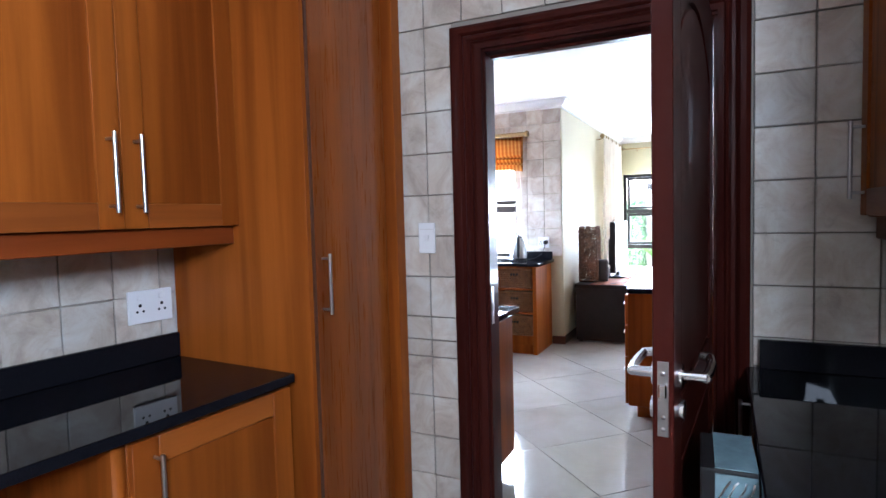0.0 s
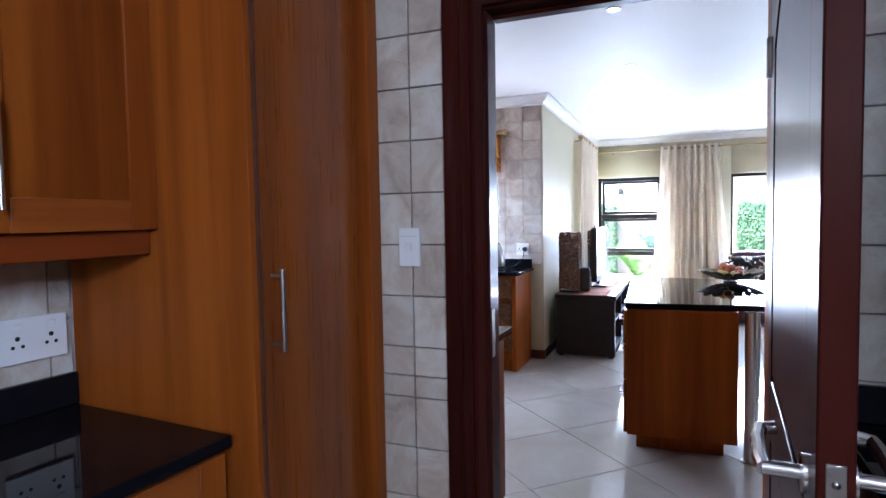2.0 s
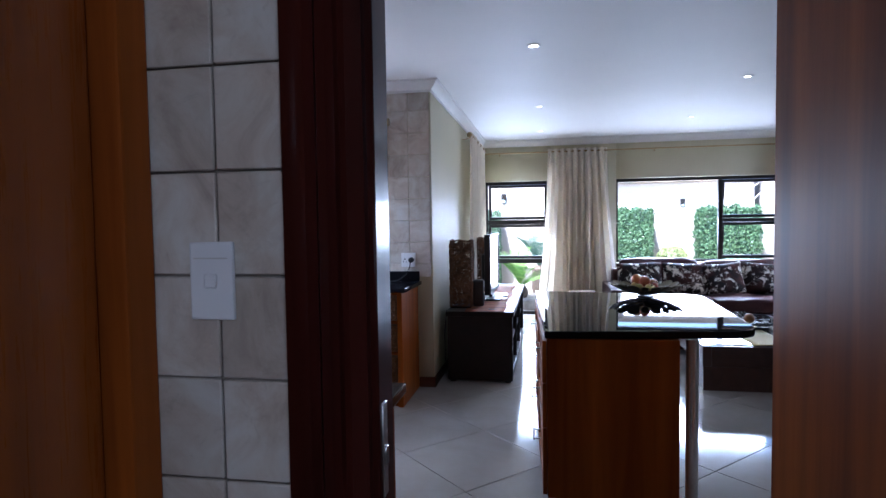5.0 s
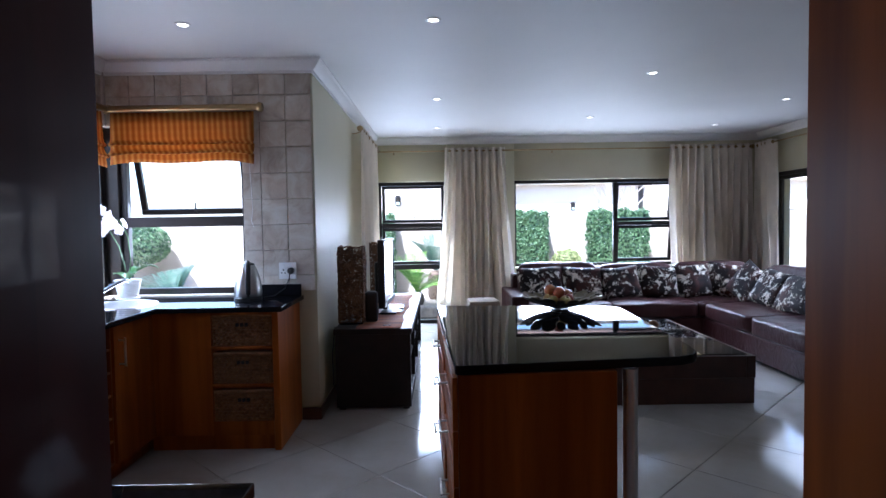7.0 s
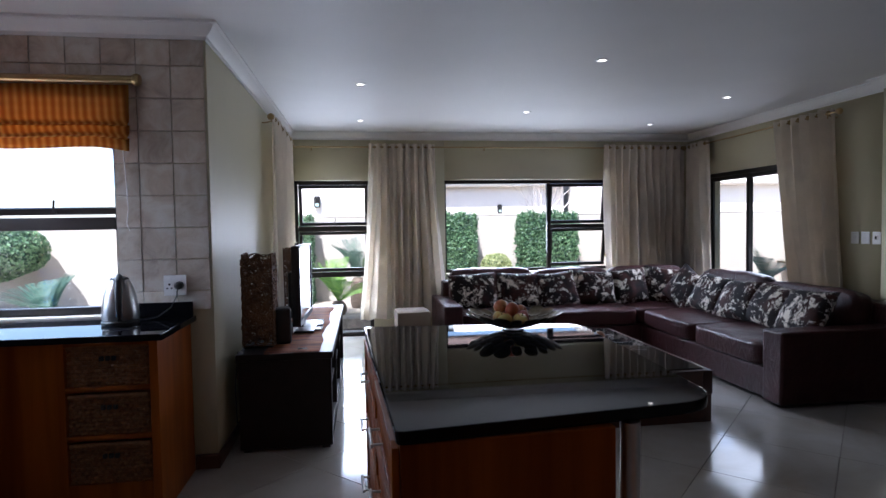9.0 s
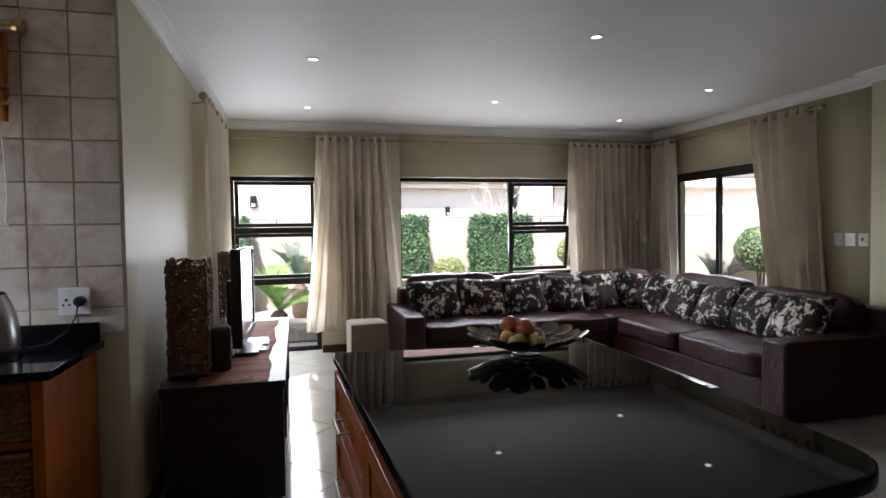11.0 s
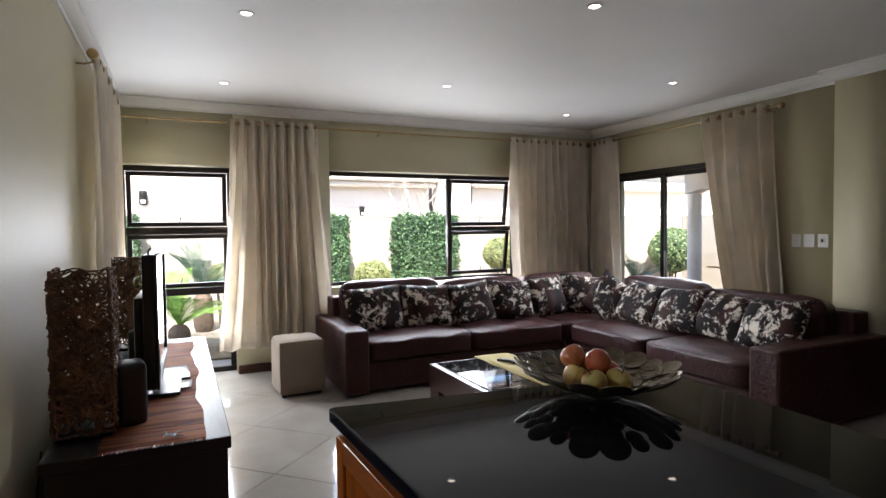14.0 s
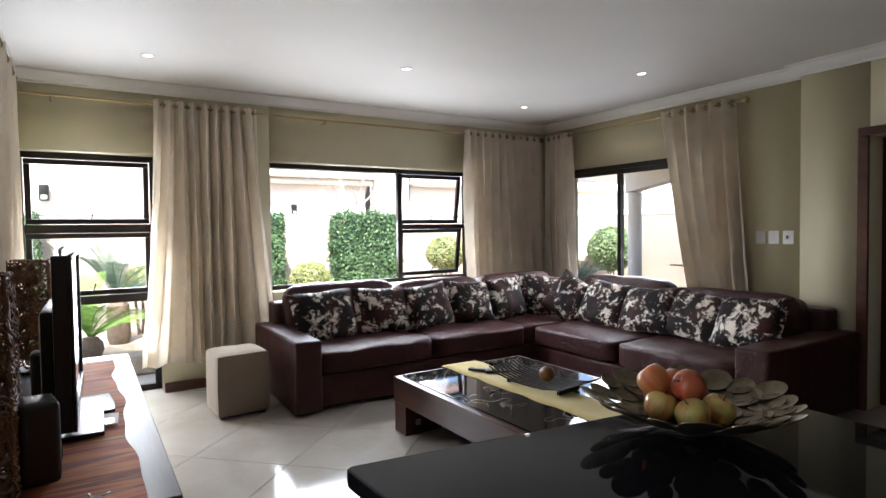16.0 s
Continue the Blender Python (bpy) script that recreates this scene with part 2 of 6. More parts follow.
def glass_pane(name, tint=(1, 1, 1)):
    m, nt, b = mat(name)
    tr = nt.nodes.new("ShaderNodeBsdfTransparent")
    tr.inputs[0].default_value = (*tint, 1)
    gl = nt.nodes.new("ShaderNodeBsdfGlossy")
    gl.inputs["Roughness"].default_value = 0.01
    lw = nt.nodes.new("ShaderNodeLayerWeight")
    lw.inputs[0].default_value = 0.5
    pw = nt.nodes.new("ShaderNodeMath")
    pw.operation = 'POWER'
    pw.inputs[1].default_value = 4.0
    nt.links.new(lw.outputs["Facing"], pw.inputs[0])
    fr = nt.nodes.new("ShaderNodeMath")
    fr.operation = 'MULTIPLY_ADD'
    fr.inputs[1].default_value, fr.inputs[2].default_value = 0.5, 0.022
    nt.links.new(pw.outputs[0], fr.inputs[0])
    mx = nt.nodes.new("ShaderNodeMixShader")
    nt.links.new(fr.outputs[0], mx.inputs[0])
    nt.links.new(tr.outputs[0], mx.inputs[1])
    nt.links.new(gl.outputs[0], mx.inputs[2])
    nt.links.new(mx.outputs[0], nt.nodes["Material Output"].inputs[0])
    return m


def leaf_mat(name, dark, light):
    m, nt, b = mat(name)
    geo = nt.nodes.new("ShaderNodeNewGeometry")
    col = ramp(nt, geo.outputs["Random Per Island"], [(0.1, dark), (0.9, light)])
    nt.links.new(col, b.inputs["Base Color"])
    b.inputs["Roughness"].default_value = 0.5
    tr = nt.nodes.new("ShaderNodeBsdfTranslucent")
    nt.links.new(col, tr.inputs[0])
    mx = nt.nodes.new("ShaderNodeMixShader")
    mx.inputs[0].default_value = 0.3
    nt.links.new(b.outputs[0], mx.inputs[1])
    nt.links.new(tr.outputs[0], mx.inputs[2])
    nt.links.new(mx.outputs[0], nt.nodes["Material Output"].inputs[0])
    return m


def striped_runner():
    m, nt, b = mat("striped_runner_cloth")
    v = coords(nt, (0.6, 6.5, 1), True)
    st = noise_tex(nt, v, 1.6, 3, 0.6, 0.15)
    col = ramp(nt, st, [(0.3, (0.07, 0.016, 0.010)), (0.42, (0.24, 0.055, 0.018)), (0.5, (0.42, 0.13, 0.035)),
                        (0.58, (0.14, 0.036, 0.016)), (0.68, (0.40, 0.18, 0.07))])
    nt.links.new(col, b.inputs["Base Color"])
    b.inputs["Roughness"].default_value = 0.85
    bump(nt, b, noise_tex(nt, coords(nt, (1, 1, 1), True), 500, 2), 0.3, 0.001)
    return m


def apple_mat():
    m, nt, b = mat("apple_skin")
    info = nt.nodes.new("ShaderNodeObjectInfo")
    tc = nt.nodes.new("ShaderNodeTexCoord")
    sc = nt.nodes.new("ShaderNodeVectorMath")
    sc.operation = 'MULTIPLY'
    sc.inputs[1].default_value = (60, 60, 8)
    nt.links.new(tc.outputs["Object"], sc.inputs[0])
    st = noise_tex(nt, sc.outputs[0], 1.0, 4)
    bl = noise_tex(nt, tc.outputs["Object"], 16, 3)
    ground = ramp(nt, info.outputs["Random"], [(0.0, (0.44, 0.40, 0.11)), (0.3, (0.56, 0.44, 0.13)), (0.6, (0.60, 0.38, 0.11)), (0.8, (0.55, 0.24, 0.08)), (1.0, (0.44, 0.09, 0.045))])
    f = nt.nodes.new("ShaderNodeMath")
    f.operation = 'MULTIPLY'
    nt.links.new(st, f.inputs[0])
    nt.links.new(bl, f.inputs[1])
    col = mixc(nt, ground, (0.48, 0.05, 0.02), ramp(nt, f.outputs[0], [(0.20, (0, 0, 0)), (0.38, (0.75, 0.75, 0.75))]))
    nt.links.new(col, b.inputs["Base Color"])
    b.inputs["Roughness"].default_value = 0.3
    return m


def emitter(name, colour, strength):
    m, nt, b = mat(name)
    b.inputs["Base Color"].default_value = (*colour, 1)
    b.inputs["Emission Color"].default_value = (*colour, 1)
    b.inputs["Emission Strength"].default_value = strength
    return m


M_WALL = plain("cream_wall_paint", (0.545, 0.50, 0.335), 0.55, var=0.03, scale=2.0, bumps=0.08)
# dark tone for unseen wall faces, picked to cut the light they bounce
M_LOWBOUNCE = plain("low_bounce_wall_paint", (0.27, 0.235, 0.19), 0.6, var=0.04, scale=2.0, bumps=0.08)
M_CEIL = plain("ceiling_paint", (0.80, 0.79, 0.77), 0.6, var=0.02, scale=2.0, bumps=0.05)
M_CORNICE = plain("cornice_paint", (0.80, 0.79, 0.77), 0.5, var=0.02, bumps=0.03)
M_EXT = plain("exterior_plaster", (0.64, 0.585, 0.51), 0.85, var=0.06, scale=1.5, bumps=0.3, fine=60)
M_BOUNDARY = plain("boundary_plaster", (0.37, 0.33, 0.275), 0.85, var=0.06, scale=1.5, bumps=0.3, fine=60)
M_GROUT = plain("grout", (0.52, 0.47, 0.41), 0.9, var=0.15, scale=20, bumps=0.3)
M_FLOORGROUT = plain("floor_grout", (0.20, 0.175, 0.145), 0.85, var=0.15, scale=10, bumps=0.2)
M_TILE = stone_tile("beige_wall_tile", [(0.3, (0.36, 0.29, 0.23)), (0.46, (0.50, 0.43, 0.35)), (0.6, (0.58, 0.54, 0.47)), (0.75, (0.63, 0.61, 0.56))], piece=0.13)
M_FLOOR = floor_porcelain()
M_WOOD = wood("honey_cherry_wood", (0.128, 0.026, 0.003), (0.325, 0.087, 0.009), rough=0.38, coat=0.02, shine=0.08, knots=0.22)
M_WOODGLOSS = wood("glossy_cherry_wood", (0.15, 0.031, 0.0035), (0.34, 0.088, 0.009), rough=0.26, coat=0.16, polish=0.14, knots=0.2)
M_WOODH = wood("honey_cherry_wood_across", (0.135, 0.028, 0.004), (0.31, 0.085, 0.010), stretch=(18, 0.9, 18), rough=0.34, coat=0.10, knots=0.22)
M_PELMET = wood("red_cherry_wood", (0.11, 0.018, 0.003), (0.22, 0.045, 0.006), stretch=(18, 0.9, 18), rough=0.34, coat=0.10, knots=0.22)
M_MAHOG = wood("red_mahogany", (0.022, 0.0045, 0.0035), (0.058, 0.011, 0.007), rough=0.30, coat=0.15, polish=0.03, shine=0.05, knots=0.25, relief=0.0, uneven=0.1)
M_MAHOGH = wood("red_mahogany_across", (0.022, 0.0045, 0.0035), (0.058, 0.011, 0.007), rough=0.30, coat=0.15, polish=0.03, shine=0.05, knots=0.25, relief=0.0, uneven=0.1, stretch=(0.9, 18, 18))
M_WENGE = wood("dark_wenge", (0.006, 0.0035, 0.003), (0.014, 0.008, 0.0065), rough=0.45, coat=0.05, stretch=(16, 0.9, 16))
M_COFFEE = wood("brown_table_wood", (0.030, 0.009, 0.006), (0.066, 0.021, 0.012), rough=0.3, coat=0.3, stretch=(16, 0.9, 16))
M_SKIRT = wood("dark_skirting_wood", (0.05, 0.016, 0.009), (0.11, 0.038, 0.02), rough=0.4, stretch=(0.9, 0.9, 18))
M_GRANITE = granite()
M_STEEL = plain("brushed_steel", (0.52, 0.51, 0.50), 0.30, 1.0, var=0.04, scale=40, bumps=0.0)
M_CHROME = plain("chrome", (0.75, 0.75, 0.76), 0.12, 1.0, var=0.03, bumps=0)
M_BRASS = plain("aged_brass", (0.40, 0.29, 0.14), 0.3, 1.0, var=0.1, bumps=0.03)
M_WHITE = plain("white_plastic", (0.78, 0.78, 0.77), 0.35, var=0.02, bumps=0.0)
M_BLACK = plain("black_plastic", (0.012, 0.012, 0.013), 0.35, var=0.1, bumps=0.05)
M_HOLE = plain("socket_hole", (0.01, 0.01, 0.01), 0.8, var=0.0, bumps=0)
M_SCREEN = plain("black_screen_glass", (0.006, 0.006, 0.007), 0.08, var=0.0, bumps=0)
M_ALU = plain("bronze_aluminium", (0.022, 0.017, 0.014), 0.4, 0.3, var=0.1, scale=20, bumps=0.03)
M_GLASS = glass_pane("window_glass", (0.97, 0.985, 0.98))
M_TABLEGLASS = plain("black_table_glass", (0.008, 0.009, 0.010), 0.03, var=0.0, bumps=0)
M_FROST = plain("frosted_glass", (0.30, 0.38, 0.36), 0.25, var=0.05, bumps=0.05)
M_CURTAIN = fabric("cream_curtain_cloth", (0.90, 0.845, 0.76), 0.64)
M_BLIND = check_fabric()
M_COW = cow_hide()
M_LEATHER = leather("brown_leather", (0.048, 0.0165, 0.0165), 0.30)
M_SUEDE = fabric("beige_suede", (0.26, 0.20, 0.145), 0.0)
M_RATTAN = wood("brown_rattan", (0.06, 0.026, 0.013), (0.26, 0.125, 0.058), rough=0.5, stretch=(30, 30, 30), coat=0.1)
M_WICKER = wood("wicker", (0.10, 0.04, 0.012), (0.26, 0.115, 0.04), rough=0.55, stretch=(60, 60, 60), coat=0.0)
M_RUNNER = striped_runner()
M_YELLOW = fabric("yellow_runner_cloth", (0.42, 0.33, 0.10), 0.0)
M_APPLE = apple_mat()
M_BOWL = plain("gilded_bowl_metal", (0.18, 0.15, 0.095), 0.3, 0.85, var=0.25, scale=50, bumps=0.3, fine=200)
M_KEY = plain("worn_key_metal", (0.16, 0.15, 0.12), 0.55, 0.5, var=0.2, bumps=0.05)
M_IRON = plain("dark_iron", (0.02, 0.017, 0.014), 0.4, 0.6, var=0.2, bumps=0.2)
M_HEDGE = leaf_mat("hedge_leaves", (0.014, 0.052, 0.024), (0.16, 0.27, 0.12))
# dark green with the shade between the inner leaves put into its colour
M_SHADE = plain("inner_leaf_shade", (0.022, 0.055, 0.024), 0.8, var=0.6, scale=40, bumps=0.8, fine=60)
M_BUSH = leaf_mat("yellow_green_leaves", (0.14, 0.18, 0.05), (0.42, 0.43, 0.20))
M_TOPIARY = leaf_mat("pale_green_leaves", (0.07, 0.13, 0.05), (0.30, 0.38, 0.18))
M_FROND = leaf_mat("cycad_fronds", (0.07, 0.17, 0.03), (0.26, 0.44, 0.08))
M_BLUEFROND = leaf_mat("blue_green_fronds", (0.035, 0.085, 0.06), (0.13, 0.22, 0.16))
M_STEM = plain("bark", (0.12, 0.085, 0.06), 0.9, var=0.3, scale=30, bumps=0.6, fine=80)
M_PALEBARK = plain("pale_bark", (0.42, 0.36, 0.31), 0.8, var=0.15, scale=30, bumps=0.3)
M_SOIL = plain("sandy_soil", (0.30, 0.25, 0.19), 0.95, var=0.3, scale=8, bumps=0.6, fine=60)
M_PAVE = plain("garden_paving", (0.36, 0.31, 0.26), 0.85, var=0.12, scale=3, bumps=0.4, fine=50)
M_ROOF = plain("roof_tile", (0.22, 0.15, 0.12), 0.8, var=0.2, scale=6, bumps=0.4)
M_ORCHID = fabric("orchid_petals", (0.84, 0.74, 0.77), 0.4)
M_LEAFBIG = plain("orchid_leaf", (0.05, 0.13, 0.03), 0.4, var=0.2, scale=20, bumps=0.05)
M_BLUE = plain("blue_glazed_vase", (0.02, 0.24, 0.75), 0.12, var=0.1, bumps=0)
M_CERAMIC = plain("white_ceramic", (0.74, 0.73, 0.71), 0.2, var=0.03, bumps=0)
M_PAPER = plain("paper", (0.62, 0.60, 0.56), 0.7, var=0.08, scale=30, bumps=0.02)
M_GREEN = plain("green_print", (0.03, 0.28, 0.07), 0.5, var=0.1, bumps=0)
M_PALEBLUE = plain("pale_blue_print", (0.16, 0.25, 0.28), 0.5, var=0.25, scale=25, bumps=0)
M_BULB = emitter("downlight_bulb", (1.0, 0.9, 0.75), 2.2)


# ---- mesh helpers ----
def thing(name, label, category, at=(0, 0, 0), turn=0.0, group="", kind=""):
    o = new(name)
    o.empty_display_size = 0.1
    o.matrix_world = pose(*at, 0, 0, turn)
    return tagged(o, label, category, group, kind)


def finish(name, bm, material, smooth=True):
    me = bpy.data.meshes.new(name)
    bmesh.ops.recalc_face_normals(bm, faces=bm.faces)
    # broad faces with narrow rounded edges stay truly flat, so that they mirror without bending
    flat = []
    for f in bm.faces:
        near = [g.calc_area() for e in f.edges for g in e.link_faces if g is not f]
        flat.append(bool(near) and f.calc_area() > 6 * sum(near) / len(near))
    bm.to_mesh(me)
    bm.free()
    me.materials.append(material)
    if smooth:
        me.shade_smooth()
        me.set_sharp_from_angle(angle=radians(35))
        for p, broad in zip(me.polygons, flat):
            if broad:
                p.use_smooth = False
    return me


def part(name, bm, material, parent, label="", m=None):
    o = new(name, finish(name, bm, material) if isinstance(bm, bmesh.types.BMesh) else bm)
    o.parent = parent
    if m is not None:
        o.matrix_local = m
    if label:
        tagged(o, label)
    return o


def solid(name, bm, material, label, category="", kind="structure"):
    return tagged(new(name, finish(name, bm, material)), label, category, kind=kind)


def bx(bm, x0, x1, y0, y1, z0, z1, bev=0.0, seg=1):
    vs = [bm.verts.new((x, y, z)) for x in (x0, x1) for y in (y0, y1) for z in (z0, z1)]
    fs = [bm.faces.new([vs[i] for i in f]) for f in ((0, 1, 3, 2), (4, 6, 7, 5), (0, 4, 5, 1), (2, 3, 7, 6), (0, 2, 6, 4), (1, 5, 7, 3))]
    if bev:
        es = list({e for f in fs for e in f.edges})
        bmesh.ops.bevel(bm, geom=es, offset=bev, segments=seg, affect='EDGES', profile=0.6)
    return bm


def box(*a, **k):
    return bx(bmesh.new(), *a, **k)


def rod(bm, p0, p1, r, r2=None, seg=14, caps=True):
    p0, p1 = Vector(p0), Vector(p1)
    q = (p1 - p0).to_track_quat('Z', 'Y').to_matrix()
    rings = []
    for p, rad in ((p0, r), (p1, r if r2 is None else r2)):
        rings.append([bm.verts.new(p + q @ Vector((rad * math.cos(2 * math.pi * i / seg), rad * math.sin(2 * math.pi * i / seg), 0))) for i in range(seg)])
    for i in range(seg):
        j = (i + 1) % seg
        bm.faces.new((rings[0][i], rings[0][j], rings[1][j], rings[1][i]))
    if caps:
        bm.faces.new(rings[0][::-1])
        bm.faces.new(rings[1])
    return bm


def tube(bm, pts, r, seg=8):
    pts = [Vector(p) for p in pts]
    rings = []
    for i, p in enumerate(pts):
        d = (pts[min(i + 1, len(pts) - 1)] - pts[max(i - 1, 0)]).normalized()
        up = Vector((0, 0, 1)) if abs(d.z) < 0.9 else Vector((1, 0, 0))
        a = d.cross(up).normalized()
        c = d.cross(a)
        rr = r[i] if isinstance(r, (list, tuple)) else r
        rings.append([bm.verts.new(p + rr * (math.cos(2 * math.pi * k / seg) * a + math.sin(2 * math.pi * k / seg) * c)) for k in range(seg)])
    for a, c in zip(rings, rings[1:]):
        for k in range(seg):
            bm.faces.new((a[k], a[(k + 1) % seg], c[(k + 1) % seg], c[k]))
    bm.faces.new(rings[0][::-1])
    bm.faces.new(rings[-1])
    return bm


def lathe(bm, prof, seg=24, at=(0, 0, 0)):
    rings = []
    for r, z in prof:
        rings.append([bm.verts.new((at[0] + r * math.cos(2 * math.pi * i / seg), at[1] + r * math.sin(2 * math.pi * i / seg), at[2] + z)) for i in range(seg)])
    for a, c in zip(rings, rings[1:]):
        for i in range(seg):
            j = (i + 1) % seg
            bm.faces.new((a[i], a[j], c[j], c[i]))
    if prof[0][0] > 1e-4:
        bm.faces.new(rings[0][::-1])
    if prof[-1][0] > 1e-4:
        bm.faces.new(rings[-1])
    bmesh.ops.remove_doubles(bm, verts=bm.verts, dist=1e-5)
    return bm


def soft_box(sx, sy, sz, p=7.0, n=9, puff=0.0, crease=0.0, seed=0.0):
    """A stuffed cushion: a box with rounded sides, bulging faces and small dents."""
    bm = bmesh.new()
    bmesh.ops.create_cube(bm, size=2.0)
    bmesh.ops.subdivide_edges(bm, edges=bm.edges, cuts=n, use_grid_fill=True)
    for v in bm.verts:
        c = v.co
        k = (abs(c.x) ** p + abs(c.y) ** p + abs(c.z) ** p) ** (1 / p)
        c = c / k
        bul = puff * (1 - min(1, c.x * c.x)) * (1 - min(1, c.y * c.y))
        w = crease * (noise.noise(Vector((c.x * 2.3 + seed, c.y * 2.3 - seed, c.z * 1.5 + seed))) + 0.45 * noise.noise(Vector((c.x * 6.5 + seed, c.y * 5.0 - seed, c.z * 3 + seed))))
        v.co = Vector((c.x * sx / 2, c.y * sy / 2, c.z * (sz / 2 + bul + w)))
    return bm


def pillow(w, h, t, seed=0.0, n=14):
    """A scatter cushion standing in the local xz plane."""
    bm = bmesh.new()
    grid = {}
    for s in (1, -1):
        for i in range(n + 1):
            for j in range(n + 1):
                u, v = 2 * i / n - 1, 2 * j / n - 1
                edge = i in (0, n) or j in (0, n)
                if s == -1 and edge:
                    grid[s, i, j] = grid[1, i, j]
                    continue
                sag = 1 - 0.07 * (1 - abs(u)) * abs(v) ** 3
                sag2 = 1 - 0.07 * (1 - abs(v)) * abs(u) ** 3
                y = 0 if edge else s * t / 2 * ((1 - abs(u) ** 2.6) * (1 - abs(v) ** 2.6)) ** 0.5
                y += 0.012 * noise.noise(Vector((u * 2 + seed, v * 2, seed)))
                grid[s, i, j] = bm.verts.new((u * w / 2 * sag2, y, v * h / 2 * sag))
        for i in range(n):
            for j in range(n):
                q = [grid[s, i, j], grid[s, i + 1, j], grid[s, i + 1, j + 1], grid[s, i, j + 1]]
                bm.faces.new(q if s == -1 else q[::-1])
    return bm


def turn_about(ob, x, y, deg):
    """Turns a top-level object about an upright line."""
    ob.matrix_world = Matrix.Translation((x, y, 0)) @ Matrix.Rotation(radians(deg), 4, 'Z') @ Matrix.Translation((-x, -y, 0)) @ ob.matrix_world


def piece_mesh(name, w, h, t, bev, material):
    """One tile lying in the local xz plane, its face at -y."""
    return finish(name, box(0, w, -t, 0, 0, h, bev=bev), material)


def shaker(parent, w, h, m, material, name="door", rail=0.075, t=0.02, label=""):
    """A framed cabinet door, hinged upright: face at local -y."""
    d = part(name, box(rail - 0.004, w - rail + 0.004, -t + 0.008, -0.004, rail - 0.004, h - rail + 0.004, bev=0.004), material, parent, label, m)
    for x0, x1 in ((0, rail), (w - rail, w)):
        part("stile", box(x0, x1, -t, 0, 0, h, bev=0.002), material, d)
    for z0, z1 in ((0, rail), (h - rail, h)):
        part("rail", box(rail + 0.0004, w - rail - 0.0004, -t, 0, z0, z1, bev=0.002), M_WOODH if material is M_WOOD else material, d)
    return d


def bar_handle(parent, m, length, material=None, vertical=True, stand=0.035, r=0.006):
    bm = bmesh.new()
    a = (0, 0, 1) if vertical else (1, 0, 0)
    A = Vector(a)
    rod(bm, -A * length / 2 + Vector((0, -stand, 0)), A * length / 2 + Vector((0, -stand, 0)), r)
    for s in (-0.42, 0.42):
        rod(bm, A * length * s, A * length * s + Vector((0, -stand, 0)), r * 0.75)
    return part("handle", bm, material or M_STEEL, parent, "brushed steel bar handle", m)


# ---- floor, walls, ceiling ----
CEIL = 2.61
LX, FY, RX = -1.45, 9.78, 3.90      # living room: left, far and right wall faces
WX, WY = 3.80, 6.74                 # the thicker length of the right wall and its corner
KX, KY = -2.95, 5.975               # kitchen: left wall and tiled bay wall faces
DY0, DY1 = 2.035, 2.155                # wall with the doorway
SX0, SX1, SY0 = -1.82, 0.82, -1.6   # scullery

floor = solid("floor", box(-3.2, 9.2, -1.9, 10.05, -0.12, -0.006), M_FLOORGROUT, "grey grout bed under polished cream floor tiles", "floor")


def wall_box(name, label, material, *boxes):
    bm = bmesh.new()
    for b in boxes:
        bx(bm, *b)
    return solid(name, bm, material, label, "wall")


wall_box("wall_far", "cream painted far wall round the garden windows", M_WALL,
         (LX - 0.25, -1.42, FY, FY + 0.28, 0, CEIL), (-1.42, -0.43, FY, FY + 0.28, 2.02, CEIL),
         (-0.43, 0.50, FY, FY + 0.28, 0, CEIL), (0.50, 2.85, FY, FY + 0.28, 2.02, CEIL),
         (0.50, 2.85, FY, FY + 0.28, 0, 0.79), (2.85, RX + 0.25, FY, FY + 0.28, 0, CEIL))
wall_box("wall_left", "cream painted wall behind the television", M_WALL, (LX - 0.25, LX, KY + 0.012, FY, 0, CEIL))
wall_box("wall_right", "cream painted wall with sliding door and light switches", M_WALL,
         (RX, RX + 0.25, 9.47, FY, 0, CEIL), (RX, RX + 0.25, 7.55, 9.47, 2.04, CEIL), (RX, RX + 0.25, WY + 0.0005, 7.55, 0, CEIL),
         (WX, 4.35, 6.272, WY, 0, CEIL), (WX, 4.35, 5.40, 6.272, 1.99, CEIL), (WX, 4.35, 5.28, 5.40, 0, CEIL))
# unseen end of the room, added deep and dark to weaken bounced light
wall_box("wall_dining", "unseen dark walls added far back to cut bounced light", M_LOWBOUNCE, (4.35, 9.0, 5.18, 5.28, 0, CEIL), (9.0, 9.2, DY1, 5.28, 0, CEIL))
wall_box("wall_hall", "plain wall of the dim passage behind the side door", M_WALL,
         (5.5, 5.6, 5.0, 6.9, 0, CEIL), (4.35, 5.5, 5.3, 5.4, 0, CEIL), (4.35, 5.5, 6.5, 6.6, 0, CEIL))
wall_box("wall_bay", "kitchen bay wall behind the tiles and window", M_GROUT,
         (-1.965, LX - 0.25, KY + 0.012, KY + 0.25, 0, CEIL), (-2.93, -1.965, KY + 0.012, KY + 0.25, 2.16, CEIL), (-2.93, -1.965, KY + 0.012, KY + 0.25, 0, 0.93),
         (KX - 0.25, -2.9305, 5.9505, KY + 0.25, 2.16, CEIL), (KX - 0.25, -2.9305, 5.9505, KY + 0.25, 0, 0.93))
wall_box("wall_kitchen", "kitchen side wall with a corner window", M_GROUT,
         (KX - 0.25, KX - 0.012, DY1, 5.02, 0, CEIL), (KX - 0.25, KX - 0.012, 5.02, 5.95, 2.16, CEIL), (KX - 0.25, KX - 0.012, 5.02, 5.95, 0, 0.93))
